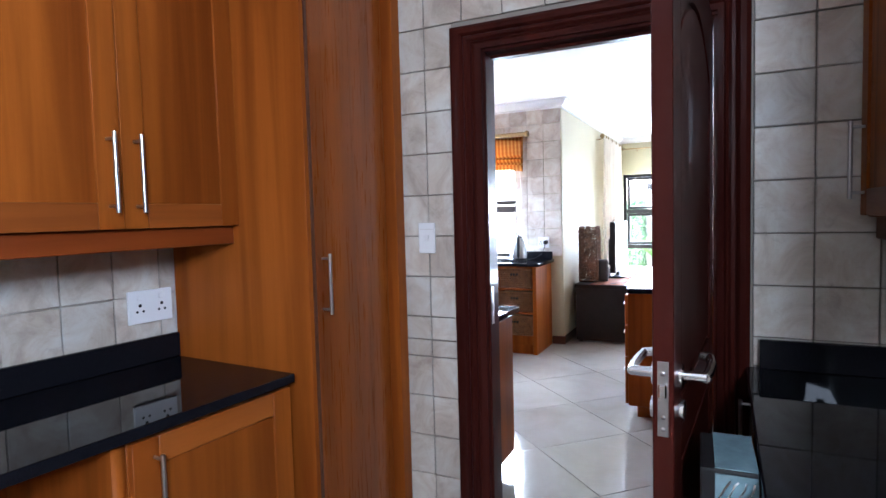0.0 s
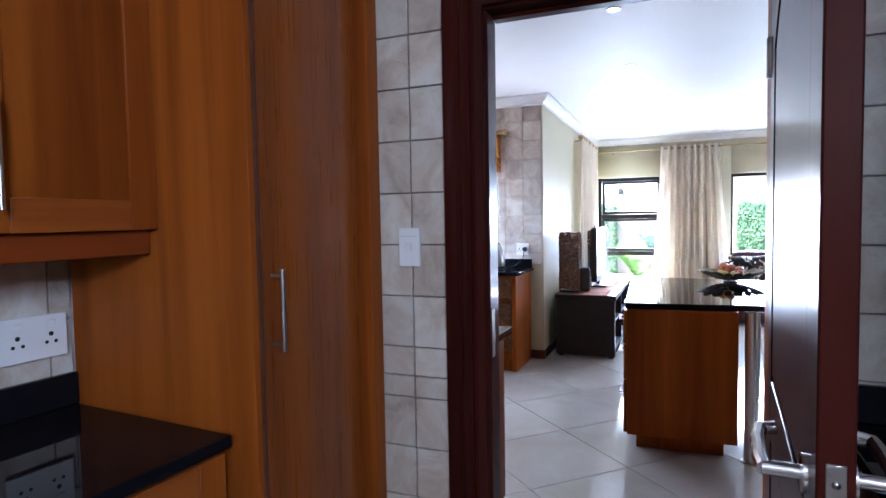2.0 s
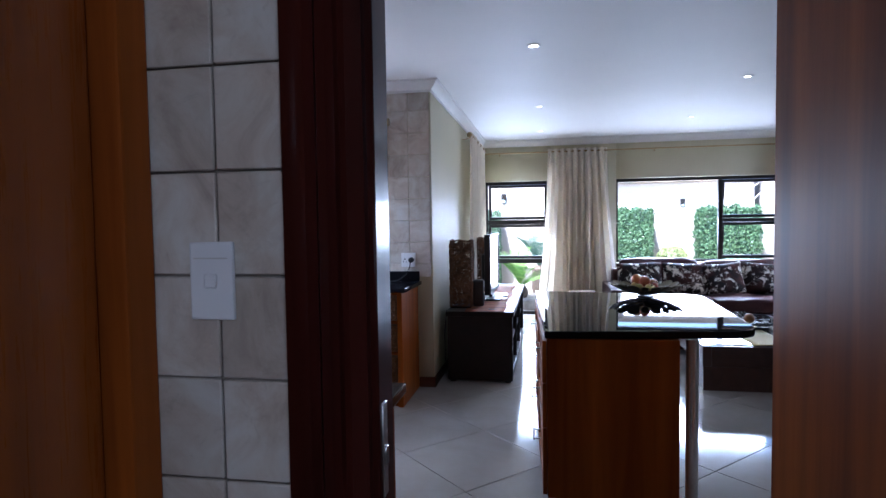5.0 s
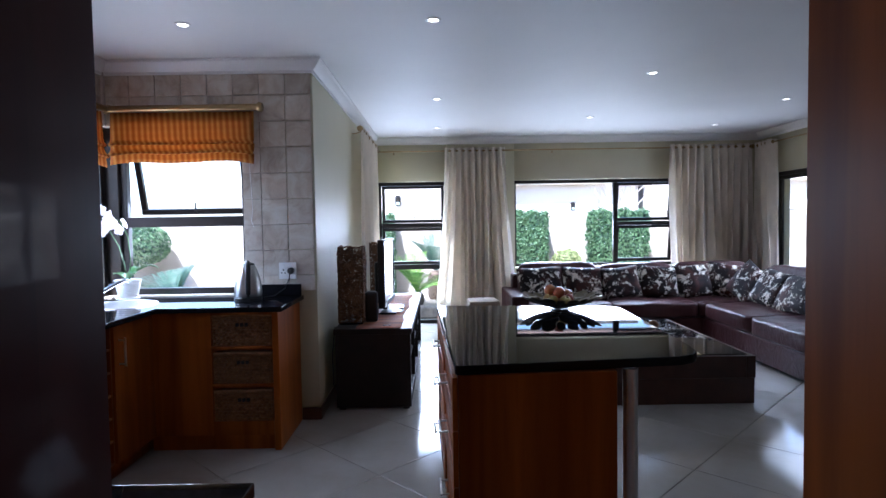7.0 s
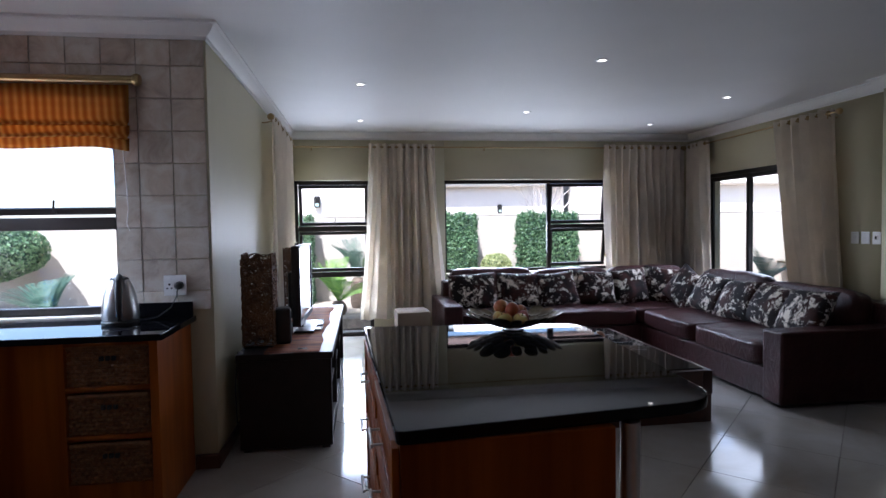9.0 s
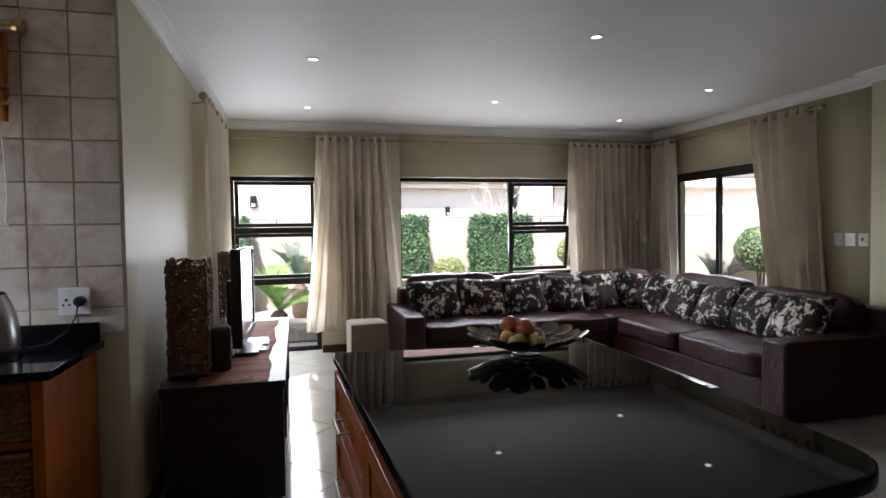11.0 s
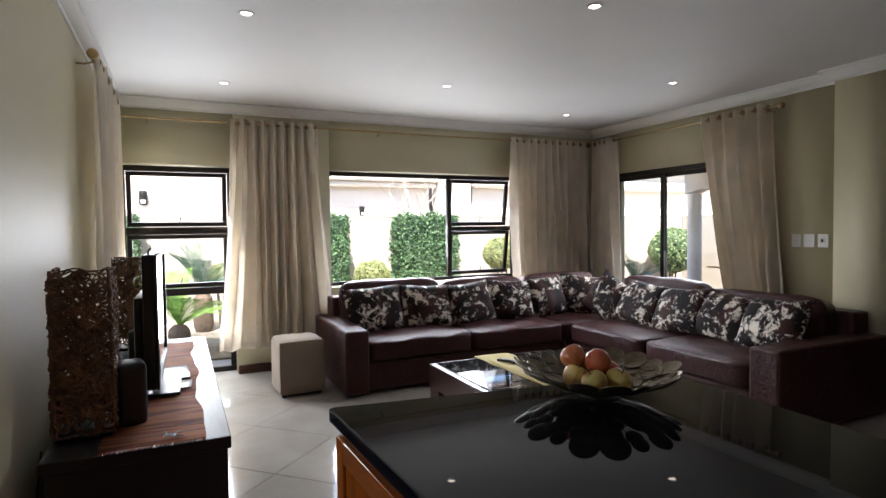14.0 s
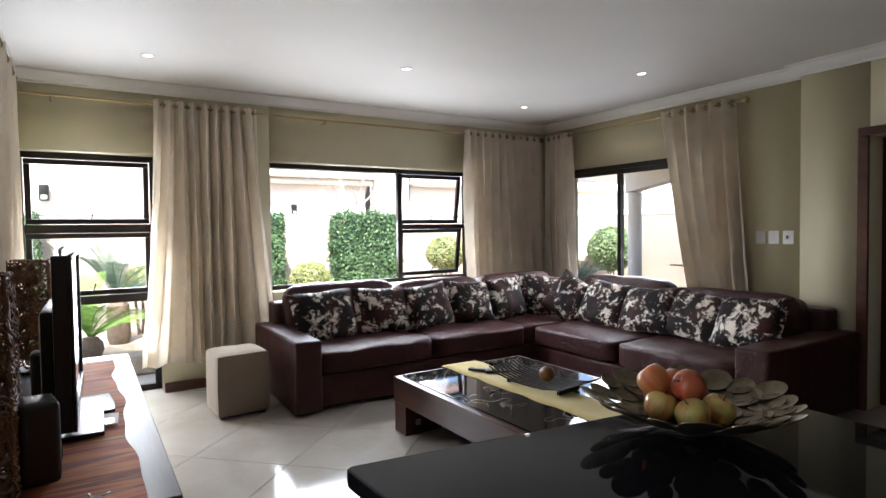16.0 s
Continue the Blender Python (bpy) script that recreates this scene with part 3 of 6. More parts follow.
# its unseen kitchen face is dark to throw less light on the island
wall_box("wall_door", "wall with the doorway between scullery and kitchen", M_LOWBOUNCE,
         (-3.2, -0.79, DY0 + 0.012, DY1, 0, CEIL), (-0.79, 0.15, DY0 + 0.012, DY1, 2.10, CEIL), (0.15, 9.2, DY0 + 0.012, DY1, 0, CEIL))
wall_box("wall_scullery_left", "scullery wall behind cabinets", M_GROUT, (SX0 - 0.2, SX0 - 0.012, SY0 - 0.2, DY0, 0, CEIL))
# the opening in this wall is added to let the fill lamp in
wall_box("wall_scullery_right", "tiled scullery side wall with an added opening for the fill lamp", M_TILE,
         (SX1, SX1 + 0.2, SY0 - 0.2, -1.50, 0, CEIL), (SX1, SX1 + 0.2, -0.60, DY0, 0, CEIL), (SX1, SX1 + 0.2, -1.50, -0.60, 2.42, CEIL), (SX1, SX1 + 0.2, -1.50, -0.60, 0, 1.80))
wall_box("wall_scullery_back", "scullery end wall", M_TILE, (SX0 - 0.15, SX1, SY0 - 0.2, SY0, 0, CEIL))
solid("ceiling", box(-3.25, 9.2, -1.9, 10.06, CEIL, CEIL + 0.15), M_CEIL, "smooth white plastered ceiling with recessed downlights", "ceiling")


def cornice(name, runs):
    """A cove moulding: (x0, y0, x1, y1, nx, ny) along a wall, n pointing into the room."""
    prof = [(0, -0.092), (0.012, -0.092), (0.014, -0.072), (0.03, -0.062), (0.055, -0.037), (0.068, -0.016), (0.085, -0.014), (0.085, 0), (0, 0)]
    bm = bmesh.new()
    for x0, y0, x1, y1, nx, ny, e0, e1 in runs:
        tx, ty = (x1 - x0), (y1 - y0)
        ln = math.hypot(tx, ty)
        tx, ty = tx / ln, ty / ln
        rows = []
        for (px, py), e, s in (((x0, y0), e0, -1), ((x1, y1), e1, 1)):
            rows.append([bm.verts.new((px + nx * d + tx * d * e * s, py + ny * d + ty * d * e * s, CEIL - 0.001 + z)) for d, z in prof])
        for i in range(len(prof) - 1):
            bm.faces.new((rows[0][i], rows[0][i + 1], rows[1][i + 1], rows[1][i]))
    return solid(name, bm, M_CORNICE, "white moulded plaster cornice along the ceiling", "cornice")


cornice("trim_cornice", [
    (LX, FY, RX, FY, 0, -1, -1, -1), (LX, KY, LX, FY, 1, 0, 1, -1), (KX, KY, LX, KY, 0, -1, -1, 1),
    (KX, DY1, KX, KY, 1, 0, -1, -1), (RX, WY, RX, FY, -1, 0, -1, -1), (WX, WY, RX, WY, 0, 1, 1, -1), (WX, 5.28, WX, WY, -1, 0, 1, 1)])


def skirting(name, *boxes):
    bm = bmesh.new()
    for b in boxes:
        bx(bm, *b, 0, 0.085, bev=0.004)
    return solid(name, bm, M_SKIRT, "dark brown wooden skirting board", "skirting")


skirting("baseboard", (LX, LX + 0.016, KY + 0.01, FY), (-1.575, LX + 0.016, KY - 0.016, KY + 0.01), (-0.43, 0.50, FY - 0.016, FY), (0.503, 2.85, FY - 0.016, FY),
         (2.853, RX, FY - 0.016, FY), (RX - 0.016, RX, WY + 0.017, 7.55), (WX - 0.016, RX, WY, WY + 0.016), (WX - 0.016, WX, 6.342, WY), (WX - 0.016, WX, 5.28, 5.33))


# ---- windows and doors of the setting ----
def alu_frame(parent, x0, x1, z0, z1, t=0.045, d=0.05, name="window_frame"):
    """A rectangular metal frame in the local xz plane."""
    bm = bmesh.new()
    bx(bm, x0, x1, 0, d, z1 - t, z1, 0.003)
    bx(bm, x0, x1, 0, d, z0, z0 + t, 0.003)
    bx(bm, x0, x0 + t, 0, d, z0 + t + 0.0005, z1 - t - 0.0005, 0.003)
    bx(bm, x1 - t, x1, 0, d, z0 + t + 0.0005, z1 - t - 0.0005, 0.003)
    return part(name, bm, M_ALU, parent)


def pane(parent, x0, x1, z0, z1, y=0.025):
    p = part("pane", box(x0, x1, y - 0.003, y + 0.003, z0, z1), M_GLASS, parent, "clear window glass")
    p.visible_shadow = False
    return p


def sash(parent, x0, x1, z0, z1, opened, stay=True):
    """A top-hung casement, pushed outward at its foot by some degrees."""
    t = 0.042
    bm = bmesh.new()
    w, h = x1 - x0, z1 - z0
    for b in ((0, w, -h, -h + t), (0, w, -t, 0), (0, t, -h + t, -t), (w - t, w, -h + t, -t)):
        bx(bm, b[0], b[1], 0.0, 0.035, b[2] + 0.0004, b[3] - 0.0004, 0.003)
    s = part("sash", bm, M_ALU, parent, "", pose(x0, 0.052, z1, opened, 0, 0))
    g = part("pane", box(t - 0.005, w - t + 0.005, 0.014, 0.02, -h + t - 0.005, -t + 0.005), M_GLASS, s, "clear window glass")
    g.visible_shadow = False
    if stay:
        st = bmesh.new()
        bx(st, w * 0.5 - 0.012, w * 0.5 + 0.012, -0.014, 0.0, -h + 0.012, -h + 0.03, 0.002)
        tube(st, [(w * 0.5, -0.012, -h + 0.02), (w * 0.5 + 0.01, -0.03, -h + 0.05), (w * 0.5 + 0.022, -0.036, -h + 0.10)], 0.0055, 6)
        part("window_stay", st, M_ALU, s)
    return s


win = thing("window_1", "wide dark bronze window with two tilted sashes, garden behind", "window", (0, FY + 0.19, 0), kind="structure")
alu_frame(win, 0.50, 2.85, 0.79, 2.02)
part("mullion", box(1.93, 1.985, 0, 0.05, 0.836, 1.974, bev=0.003), M_ALU, win)
part("transom", box(1.986, 2.803, 0, 0.05, 1.365, 1.42, bev=0.003), M_ALU, win)
pane(win, 0.54, 1.94, 0.83, 1.98)
sash(win, 1.988, 2.802, 1.421, 1.973, 9.0)
sash(win, 1.988, 2.802, 0.837, 1.364, 9.0)
sill = solid("trim_sill", box(0.505, 2.845, FY + 0.004, FY + 0.19, 0.75, 0.797, bev=0.004), M_WALL, "plastered window sill", "sill")

gd = thing("window_2", "tall dark bronze glazed garden door in three panes", "glass door", (0, FY + 0.19, 0), kind="structure")
alu_frame(gd, -1.42, -0.43, 0.0, 2.02, t=0.05)
part("transom", box(-1.369, -0.481, 0, 0.05, 1.37, 1.44, bev=0.003), M_ALU, gd)
part("transom", box(-1.369, -0.481, -0.01, 0.05, 0.78, 0.85, bev=0.003), M_ALU, gd)
sash(gd, -1.368, -0.482, 1.441, 1.969, 7.0)
sash(gd, -1.368, -0.482, 0.851, 1.369, 0.0)
pane(gd, -1.375, -0.475, 0.045, 0.785)

sd = thing("window_3", "dark bronze sliding patio door in two leaves", "sliding door", (RX + 0.075, 9.47, 0), turn=-90, kind="structure")
alu_frame(sd, 0, 1.92, 0.0, 2.04, t=0.05, d=0.07)
for a, b, y in ((0.05, 0.80, 0.006), (0.75, 1.87, 0.036)):
    lf = alu_frame(sd, a, b, 0.05, 1.99, t=0.05, d=0.028, name="sliding_leaf")
    lf.location = (0, y, 0)
    pane(sd, a + 0.045, b - 0.045, 0.095, 1.945, y + 0.014)

cw = thing("window_4", "dark bronze kitchen corner window above the sink", "window", (0, KY + 0.10, 0), kind="structure")
alu_frame(cw, -2.90, -1.965, 0.93, 2.16)
part("transom", box(-2.855, -2.01, -0.006, 0.05, 1.43, 1.505, bev=0.003), M_ALU, cw)
sash(cw, -2.853, -2.012, 1.506, 2.113, 14.0)
pane(cw, -2.86, -2.0, 0.97, 1.44)
part("corner_post", box(-3.02, -2.903, -0.03, 0.09, 0.93, 2.16, bev=0.004), M_ALU, cw)
cw2 = thing("window_5", "dark bronze side half of the kitchen corner window", "window", (KX - 0.05, 5.02, 0), turn=90, kind="structure")
alu_frame(cw2, 0.0, 1.02, 0.93, 2.16)
part("transom", box(0.046, 0.974, -0.006, 0.05, 1.43, 1.505, bev=0.003), M_ALU, cw2)
sash(cw2, 0.048, 0.972, 1.506, 2.113, 14.0)
pane(cw2, 0.04, 0.98, 0.97, 1.44)
# unseen window, added to give the scullery fill lamp an opening
sw5 = thing("window_6", "unseen high scullery window added for the fill lamp", "window", (SX1 + 0.19, -1.50, 0), turn=90, kind="structure")
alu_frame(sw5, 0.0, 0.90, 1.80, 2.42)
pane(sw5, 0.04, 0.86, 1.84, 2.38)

# doorway: moulded mahogany casing and open panelled door
OX0, OX1, OH = -0.74, 0.055, 2.04
dj = thing("door_1", "red mahogany panelled door standing open in its moulded frame", "door", (0, 0, 0), kind="structure")


def casing(y, s):
    bm = bmesh.new()
    prof = [(0.0, 0.0), (0.0, 0.016), (0.03, 0.02), (0.038, 0.028), (0.05, 0.02), (0.062, 0.03), (0.078, 0.03), (0.086, 0.02), (0.10, 0.033), (0.125, 0.036), (0.145, 0.028), (0.148, 0.0)]
    o = 0.012
    path = [((OX0 - o, 0), (-1, 0)), ((OX0 - o, OH + o), (-1, 1)), ((OX1 + o, OH + o), (1, 1)), ((OX1 + o, 0), (1, 0))]
    rings = []
    for (px, pz), (ox, oz) in path:
        rings.append([bm.verts.new((px + ox * d * (0.66 if ox > 0 else 0.86), y + s * h, pz + oz * d * 0.63)) for d, h in prof])
    for a, c in zip(rings, rings[1:]):
        for i in range(len(prof) - 1):
            bm.faces.new((a[i], a[i + 1], c[i + 1], c[i]))
        bm.faces.new((a[-1], a[0], c[0], c[-1]))
    return bm


part("casing", casing(DY0, -1), M_MAHOG, dj, "moulded mahogany door casing")
part("casing", casing(DY1, 1), M_MAHOG, dj, "moulded mahogany door casing", pose(-0.005, 0, 0))
bm = bmesh.new()
bx(bm, OX0 - 0.05, OX0, DY0, DY0 + 0.055, 0, OH, 0.003)
bx(bm, OX0 - 0.05, OX0 - 0.013, DY0 + 0.0555, DY1, 0, OH, 0.003)
bx(bm, OX1, OX1 + 0.094, DY0, DY1, 0, OH, 0.003)
bx(bm, OX0 - 0.05, OX1 + 0.094, DY0, DY1, OH + 0.0005, OH + 0.05, 0.003)
bx(bm, OX0 + 0.0005, OX1, DY0 + 0.05, DY1 - 0.03, OH - 0.014, OH - 0.0005, 0.002)
jamb = part("jamb", bm, M_MAHOG, dj)
bm = bmesh.new()
bx(bm, OX0 - 0.001, OX0 + 0.003, DY0 + 0.012, DY0 + 0.034, 0.98, 1.13, 0.001)
bx(bm, OX0 + 0.002, OX0 + 0.006, DY0 + 0.016, DY0 + 0.03, 1.03, 1.06, 0.001)
part("strike_plate", bm, M_STEEL, dj, "steel strike plate")

# the leaf, hinged at the right jamb and swung into the scullery
LW, LT = 0.87, 0.042
leaf_m = pose(OX1 - 0.043, DY0 - 0.002, 0.008, 0, 0, 266.2)
RL, GROOVE = 0.11, 0.013


def prism(bm, pts, y0, y1, bev=0.0):
    """A flat board of the given outline in the local xz plane."""
    face = bm.faces.new([bm.verts.new((x, y0, z)) for x, z in pts])
    ext = bmesh.ops.extrude_face_region(bm, geom=[face])
    bmesh.ops.translate(bm, verts=[g for g in ext["geom"] if isinstance(g, bmesh.types.BMVert)], vec=(0, y1 - y0, 0))
    if bev:
        rim = [e for e in bm.edges if abs(e.verts[0].co.y - e.verts[1].co.y) < 1e-6]
        bmesh.ops.bevel(bm, geom=rim, offset=bev, segments=2, affect='EDGES', profile=0.6)


def arch(x0, x1, z_side, rise):
    """Points of a flattened arch from the right shoulder to the left one."""
    out = []
    for k in range(13):
        u = k / 12
        out.append((x1 + (x0 - x1) * u, z_side + rise * math.sin(math.pi * u) ** 0.8))
    return out


bm = bmesh.new()
bx(bm, 0, RL, 0, LT, 0, 2.03, 0.003)
bx(bm, LW - RL, LW, 0, LT, 0, 2.03, 0.003)
for a, b in ((0, 0.2), (0.86, 1.0)):
    bx(bm, RL + 0.0005, LW - RL - 0.0005, 0, LT, a, b, 0.003)
bx(bm, RL - 0.002, LW - RL + 0.002, 0.012, LT - 0.012, 0.15, 1.95)
leaf = part("door_leaf", bm, M_MAHOG, dj, "dark red mahogany panelled door leaf", leaf_m)
bm = bmesh.new()
prism(bm, [(RL + 0.0005, 2.03), (LW - RL - 0.0005, 2.03)] + arch(RL + 0.0005, LW - RL - 0.0005, 1.80, 0.12), 0, LT)
part("top_rail", bm, M_MAHOG, leaf)
bm = bmesh.new()
prism(bm, [(RL + GROOVE, 0.2 + GROOVE), (LW - RL - GROOVE, 0.2 + GROOVE), (LW - RL - GROOVE, 0.86 - GROOVE), (RL + GROOVE, 0.86 - GROOVE)], 0.002, LT - 0.002, 0.004)
part("panel", bm, M_MAHOG, leaf)
bm = bmesh.new()
prism(bm, [(RL + GROOVE, 1.0 + GROOVE), (LW - RL - GROOVE, 1.0 + GROOVE)] + arch(RL + GROOVE, LW - RL - GROOVE, 1.80 - GROOVE, 0.12), 0.002, LT - 0.002, 0.004)
part("panel", bm, M_MAHOG, leaf, "arched door panel")
bm = bmesh.new()
bx(bm, LW - 0.001, LW + 0.0025, 0.01, LT - 0.01, 0.945, 1.10, 0.001)
for z in (0.96, 0.985, 1.075):
    rod(bm, (LW, LT / 2, z), (LW + 0.004, LT / 2, z), 0.005, seg=10)
part("lock_plate", bm, M_STEEL, leaf, "steel lock face plate")
part("latch", box(LW, LW + 0.012, 0.013, LT - 0.013, 1.025, 1.055, bev=0.003), M_CHROME, leaf)
for y0, sgn in ((0, -1), (LT, 1)):
    bm = bmesh.new()
    rod(bm, (LW - 0.06, y0, 1.06), (LW - 0.06, y0 + sgn * 0.009, 1.06), 0.026, seg=20)
    rod(bm, (LW - 0.06, y0, 1.06), (LW - 0.06, y0 + sgn * 0.055, 1.06), 0.0105)
    tube(bm, [(LW - 0.055, y0 + sgn * 0.052, 1.06), (LW - 0.09, y0 + sgn * 0.056, 1.062), (LW - 0.15, y0 + sgn * 0.056, 1.066), (LW - 0.185, y0 + sgn * 0.05, 1.072), (LW - 0.19, y0 + sgn * 0.03, 1.074)], 0.0105, 10)
    part("door_handle", bm, M_CHROME, leaf, "steel lever handle")
    bm = bmesh.new()
    rod(bm, (LW - 0.06, y0, 0.985), (LW - 0.06, y0 + sgn * 0.012, 0.985), 0.022, seg=18)
    part("key_rose", bm, M_CHROME, leaf)
for z in (0.25, 1.8):
    bm = bmesh.new()
    rod(bm, (-0.004, -0.004, z - 0.05), (-0.004, -0.004, z + 0.05), 0.007, seg=10)
    bx(bm, 0, 0.03, -0.0025, 0.0, z - 0.045, z + 0.045)
    part("hinge", bm, M_STEEL, leaf)

rd = thing("door_2", "dark brown door frame of the side passage", "door frame", (WX, 5.40, 0), kind="structure")
bm = bmesh.new()
for b in ((-0.02, 0.27, -0.07, 0.0, 0, 1.99), (-0.02, 0.27, 0.872, 0.942, 0, 1.99), (-0.02, 0.27, -0.07, 0.942, 1.9905, 2.05)):
    bx(bm, *b, bev=0.006)
part("casing", bm, M_SKIRT, rd)
part("door_leaf", box(0.20, 0.24, 0.004, 0.868, 0.01, 1.986, bev=0.003), M_MAHOG, rd, "closed dark brown door leaf")

# ---- recessed downlights ----
lamp_t = None
for x, y in ((-0.565, 5.20), (-0.555, 7.31), (-0.56, 8.95), (1.187, 6.46), (1.18, 8.36), (2.917, 7.54), (2.91, 9.0), (-2.03, 5.22), (-0.56, 3.86)):
    if lamp_t is None:
        lamp_t = thing("downlight", "small round recessed ceiling downlight with white rim", "downlight", (x, y, CEIL), group="ceiling downlights")
        part("rim", lathe(bmesh.new(), [(0.030, -0.001), (0.034, -0.007), (0.044, -0.006), (0.047, 0.0)], 28), M_WHITE, lamp_t)
        part("bulb", lathe(bmesh.new(), [(0.0, -0.004), (0.02, -0.003), (0.029, -0.001)], 24), M_BULB, lamp_t, "glowing warm bulb")
    else:
        copy_thing(lamp_t, pose(x, y, CEIL))


# ---- scullery ----
TALL = 2.5
SCY = 1.46       # where the low run meets the tall cabinet
STURN = -4.0     # the low run stands slightly out of square
bc = thing("base_cabinet", "honey-coloured wooden base cabinet under black granite", "cabinet", (SX0, SCY - 0.56, 0))
part("body", box(0.005, 0.58, 0.0, 0.555, 0.1, 0.868, bev=0.002), M_WOOD, bc)
part("plinth", box(0.005, 0.52, 0.0, 0.555, 0, 0.0995), M_WOOD, bc)
d = shaker(bc, 0.55, 0.74, pose(0.581, 0.003, 0.115, 0, 0, 90), M_WOOD)
bar_handle(d, pose(0.06, -0.02, 0.62), 0.16)
bc2 = thing("base_cabinet", "open dark knee space of the honey-coloured counter", "cabinet", (SX0, -1.52, 0))
part("side_panel", box(0.005, 0.58, 2.38, 2.417, 0, 0.868), M_WOOD, bc2)
part("back_panel", box(0.003, 0.02, 0, 2.379, 0, 0.868), M_WOOD, bc2)
part("side_panel", box(0.021, 0.58, 0.0, 0.6, 0, 0.868), M_WOOD, bc2)
wt = thing("worktop", "polished black granite worktop with upstand on the scullery cabinets", "worktop", (SX0, 0, 0.87))
part("slab", box(0.002, 0.62, SY0 + 0.01, SCY - 0.002, 0, 0.032, bev=0.005, seg=2), M_GRANITE, wt)
part("upstand", box(0.002, 0.022, SY0 + 0.01, SCY - 0.002, 0.0325, 0.125, bev=0.003), M_GRANITE, wt)

uc = thing("wall_cabinet", "honey-coloured wooden wall cabinet with two framed doors", "cabinet", (SX0, SCY - 0.955, 0), group="scullery wall cabinets")
part("body", box(0.002, 0.335, 0, 0.953, 1.40, 2.45), M_WOOD, uc)
part("pelmet", box(0.29, 0.327, 0, 0.953, 1.335, 1.3995, bev=0.003), M_PELMET, uc)
for k, (y0, hx) in enumerate(((0.002, 0.475), (0.52, 0.04))):
    d = shaker(uc, 0.433 if k else 0.516, 1.05, pose(0.336, y0, 1.40, 0, 0, 90), M_WOOD)
    bar_handle(d, pose(hx, -0.02, 0.16), 0.225)
uc2 = copy_thing(uc, pose(SX0, SCY - 1.935, 0))

tc_ = thing("tall_cabinet", "tall honey-coloured pantry cabinet with plain glossy door", "cabinet", (SX0, SCY, 0))
part("side_panel", box(0.002, 0.655, 0.001, 0.022, 0, TALL, bev=0.001), M_WOOD, tc_)
part("body", box(0.002, 0.63, 0.0225, 0.568, 0.0, TALL), M_WOOD, tc_)
part("filler", box(0.631, 0.66, 0.0225, 0.034, 0, TALL), M_SKIRT, tc_)
td = part("door", box(0.04, 0.50, -0.024, 0, 0, TALL - 0.1, bev=0.004, seg=2), M_WOODGLOSS, tc_, "", pose(0.634, 0, 0.08, 0, 0, 90))
bar_handle(td, pose(0.07, -0.024, 1.11), 0.21)
part("end_strip", box(0.632, 0.705, 0.505, 0.571, 0, TALL, bev=0.006, seg=2), M_WOOD, tc_)

rcu = thing("base_cabinet", "wooden base cabinet in the shade under dark granite", "cabinet", (0.17, 0.63, 0))
part("body", box(0.02, 0.645, 0, 1.375, 0.1, 0.868), M_WOOD, rcu)
part("plinth", box(0.07, 0.645, 0, 1.375, 0, 0.0995), M_WOOD, rcu)
for i in range(2):
    d = shaker(rcu, 0.66, 0.74, pose(0.019, 0.68 * (i + 1), 0.115, 0, 0, -90), M_WOOD)
    bar_handle(d, pose(0.06, -0.02, 0.62), 0.16)
rw = thing("worktop", "black granite worktop with upstand beside the open door", "worktop", (0.15, 0, 0.87))
part("slab", box(0, 0.668, 0.60, 2.018, 0, 0.032, bev=0.005, seg=2), M_GRANITE, rw)
part("upstand", box(0.04, 0.668, 1.996, 2.017, 0.0325, 0.125, bev=0.003), M_GRANITE, rw)
ruc = thing("wall_cabinet", "honey-coloured wall cabinet beside the doorway", "cabinet", (0.45, 0.835, 0))
part("body", box(0.021, 0.368, 0, 1.185, 1.38, 2.45), M_WOOD, ruc)
part("pelmet", box(0.04, 0.07, 0, 1.185, 1.315, 1.3795, bev=0.003), M_PELMET, ruc)
for i in range(2):
    d = shaker(ruc, 0.585, 1.06, pose(0.02, 0.59 * (i + 1), 1.385, 0, 0, -90), M_WOOD)
    bar_handle(d, pose(0.05 if i else 0.53, -0.02, 0.16), 0.225)

pk = thing("carton", "tall dark carton with a pale blue and green printed panel", "carton", (0.105, 1.27, 0), turn=2)
part("box", box(-0.065, 0.04, -0.10, 0.10, 0, 0.90, bev=0.006, seg=2), M_BLACK, pk)
part("printed_panel", box(-0.038, 0.0395, -0.1035, -0.1003, 0.55, 0.892, bev=0.001), M_PALEBLUE, pk, "pale blue printed panel")
part("printed_top", box(-0.038, 0.0395, -0.098, 0.098, 0.9003, 0.9025), M_PALEBLUE, pk, "pale blue printed top")
part("green_band", box(-0.038, 0.0395, -0.1045, -0.1037, 0.76, 0.81), M_GREEN, pk, "green printed band")
part("white_band", box(-0.038, 0.0395, -0.1045, -0.1037, 0.81, 0.826), M_WHITE, pk, "white printed band")
for k in range(4):
    part("printed_bar", tube(bmesh.new(), [(-0.03 + 0.016 * k, -0.1042, 0.845), (-0.018 + 0.016 * k, -0.1042, 0.868 + 0.006 * math.sin(k * 2.0)), (-0.01 + 0.014 * k, -0.1042, 0.88)], 0.0022, 5), M_WHITE if k % 2 else M_STEEL, pk, "illegible printed mark")


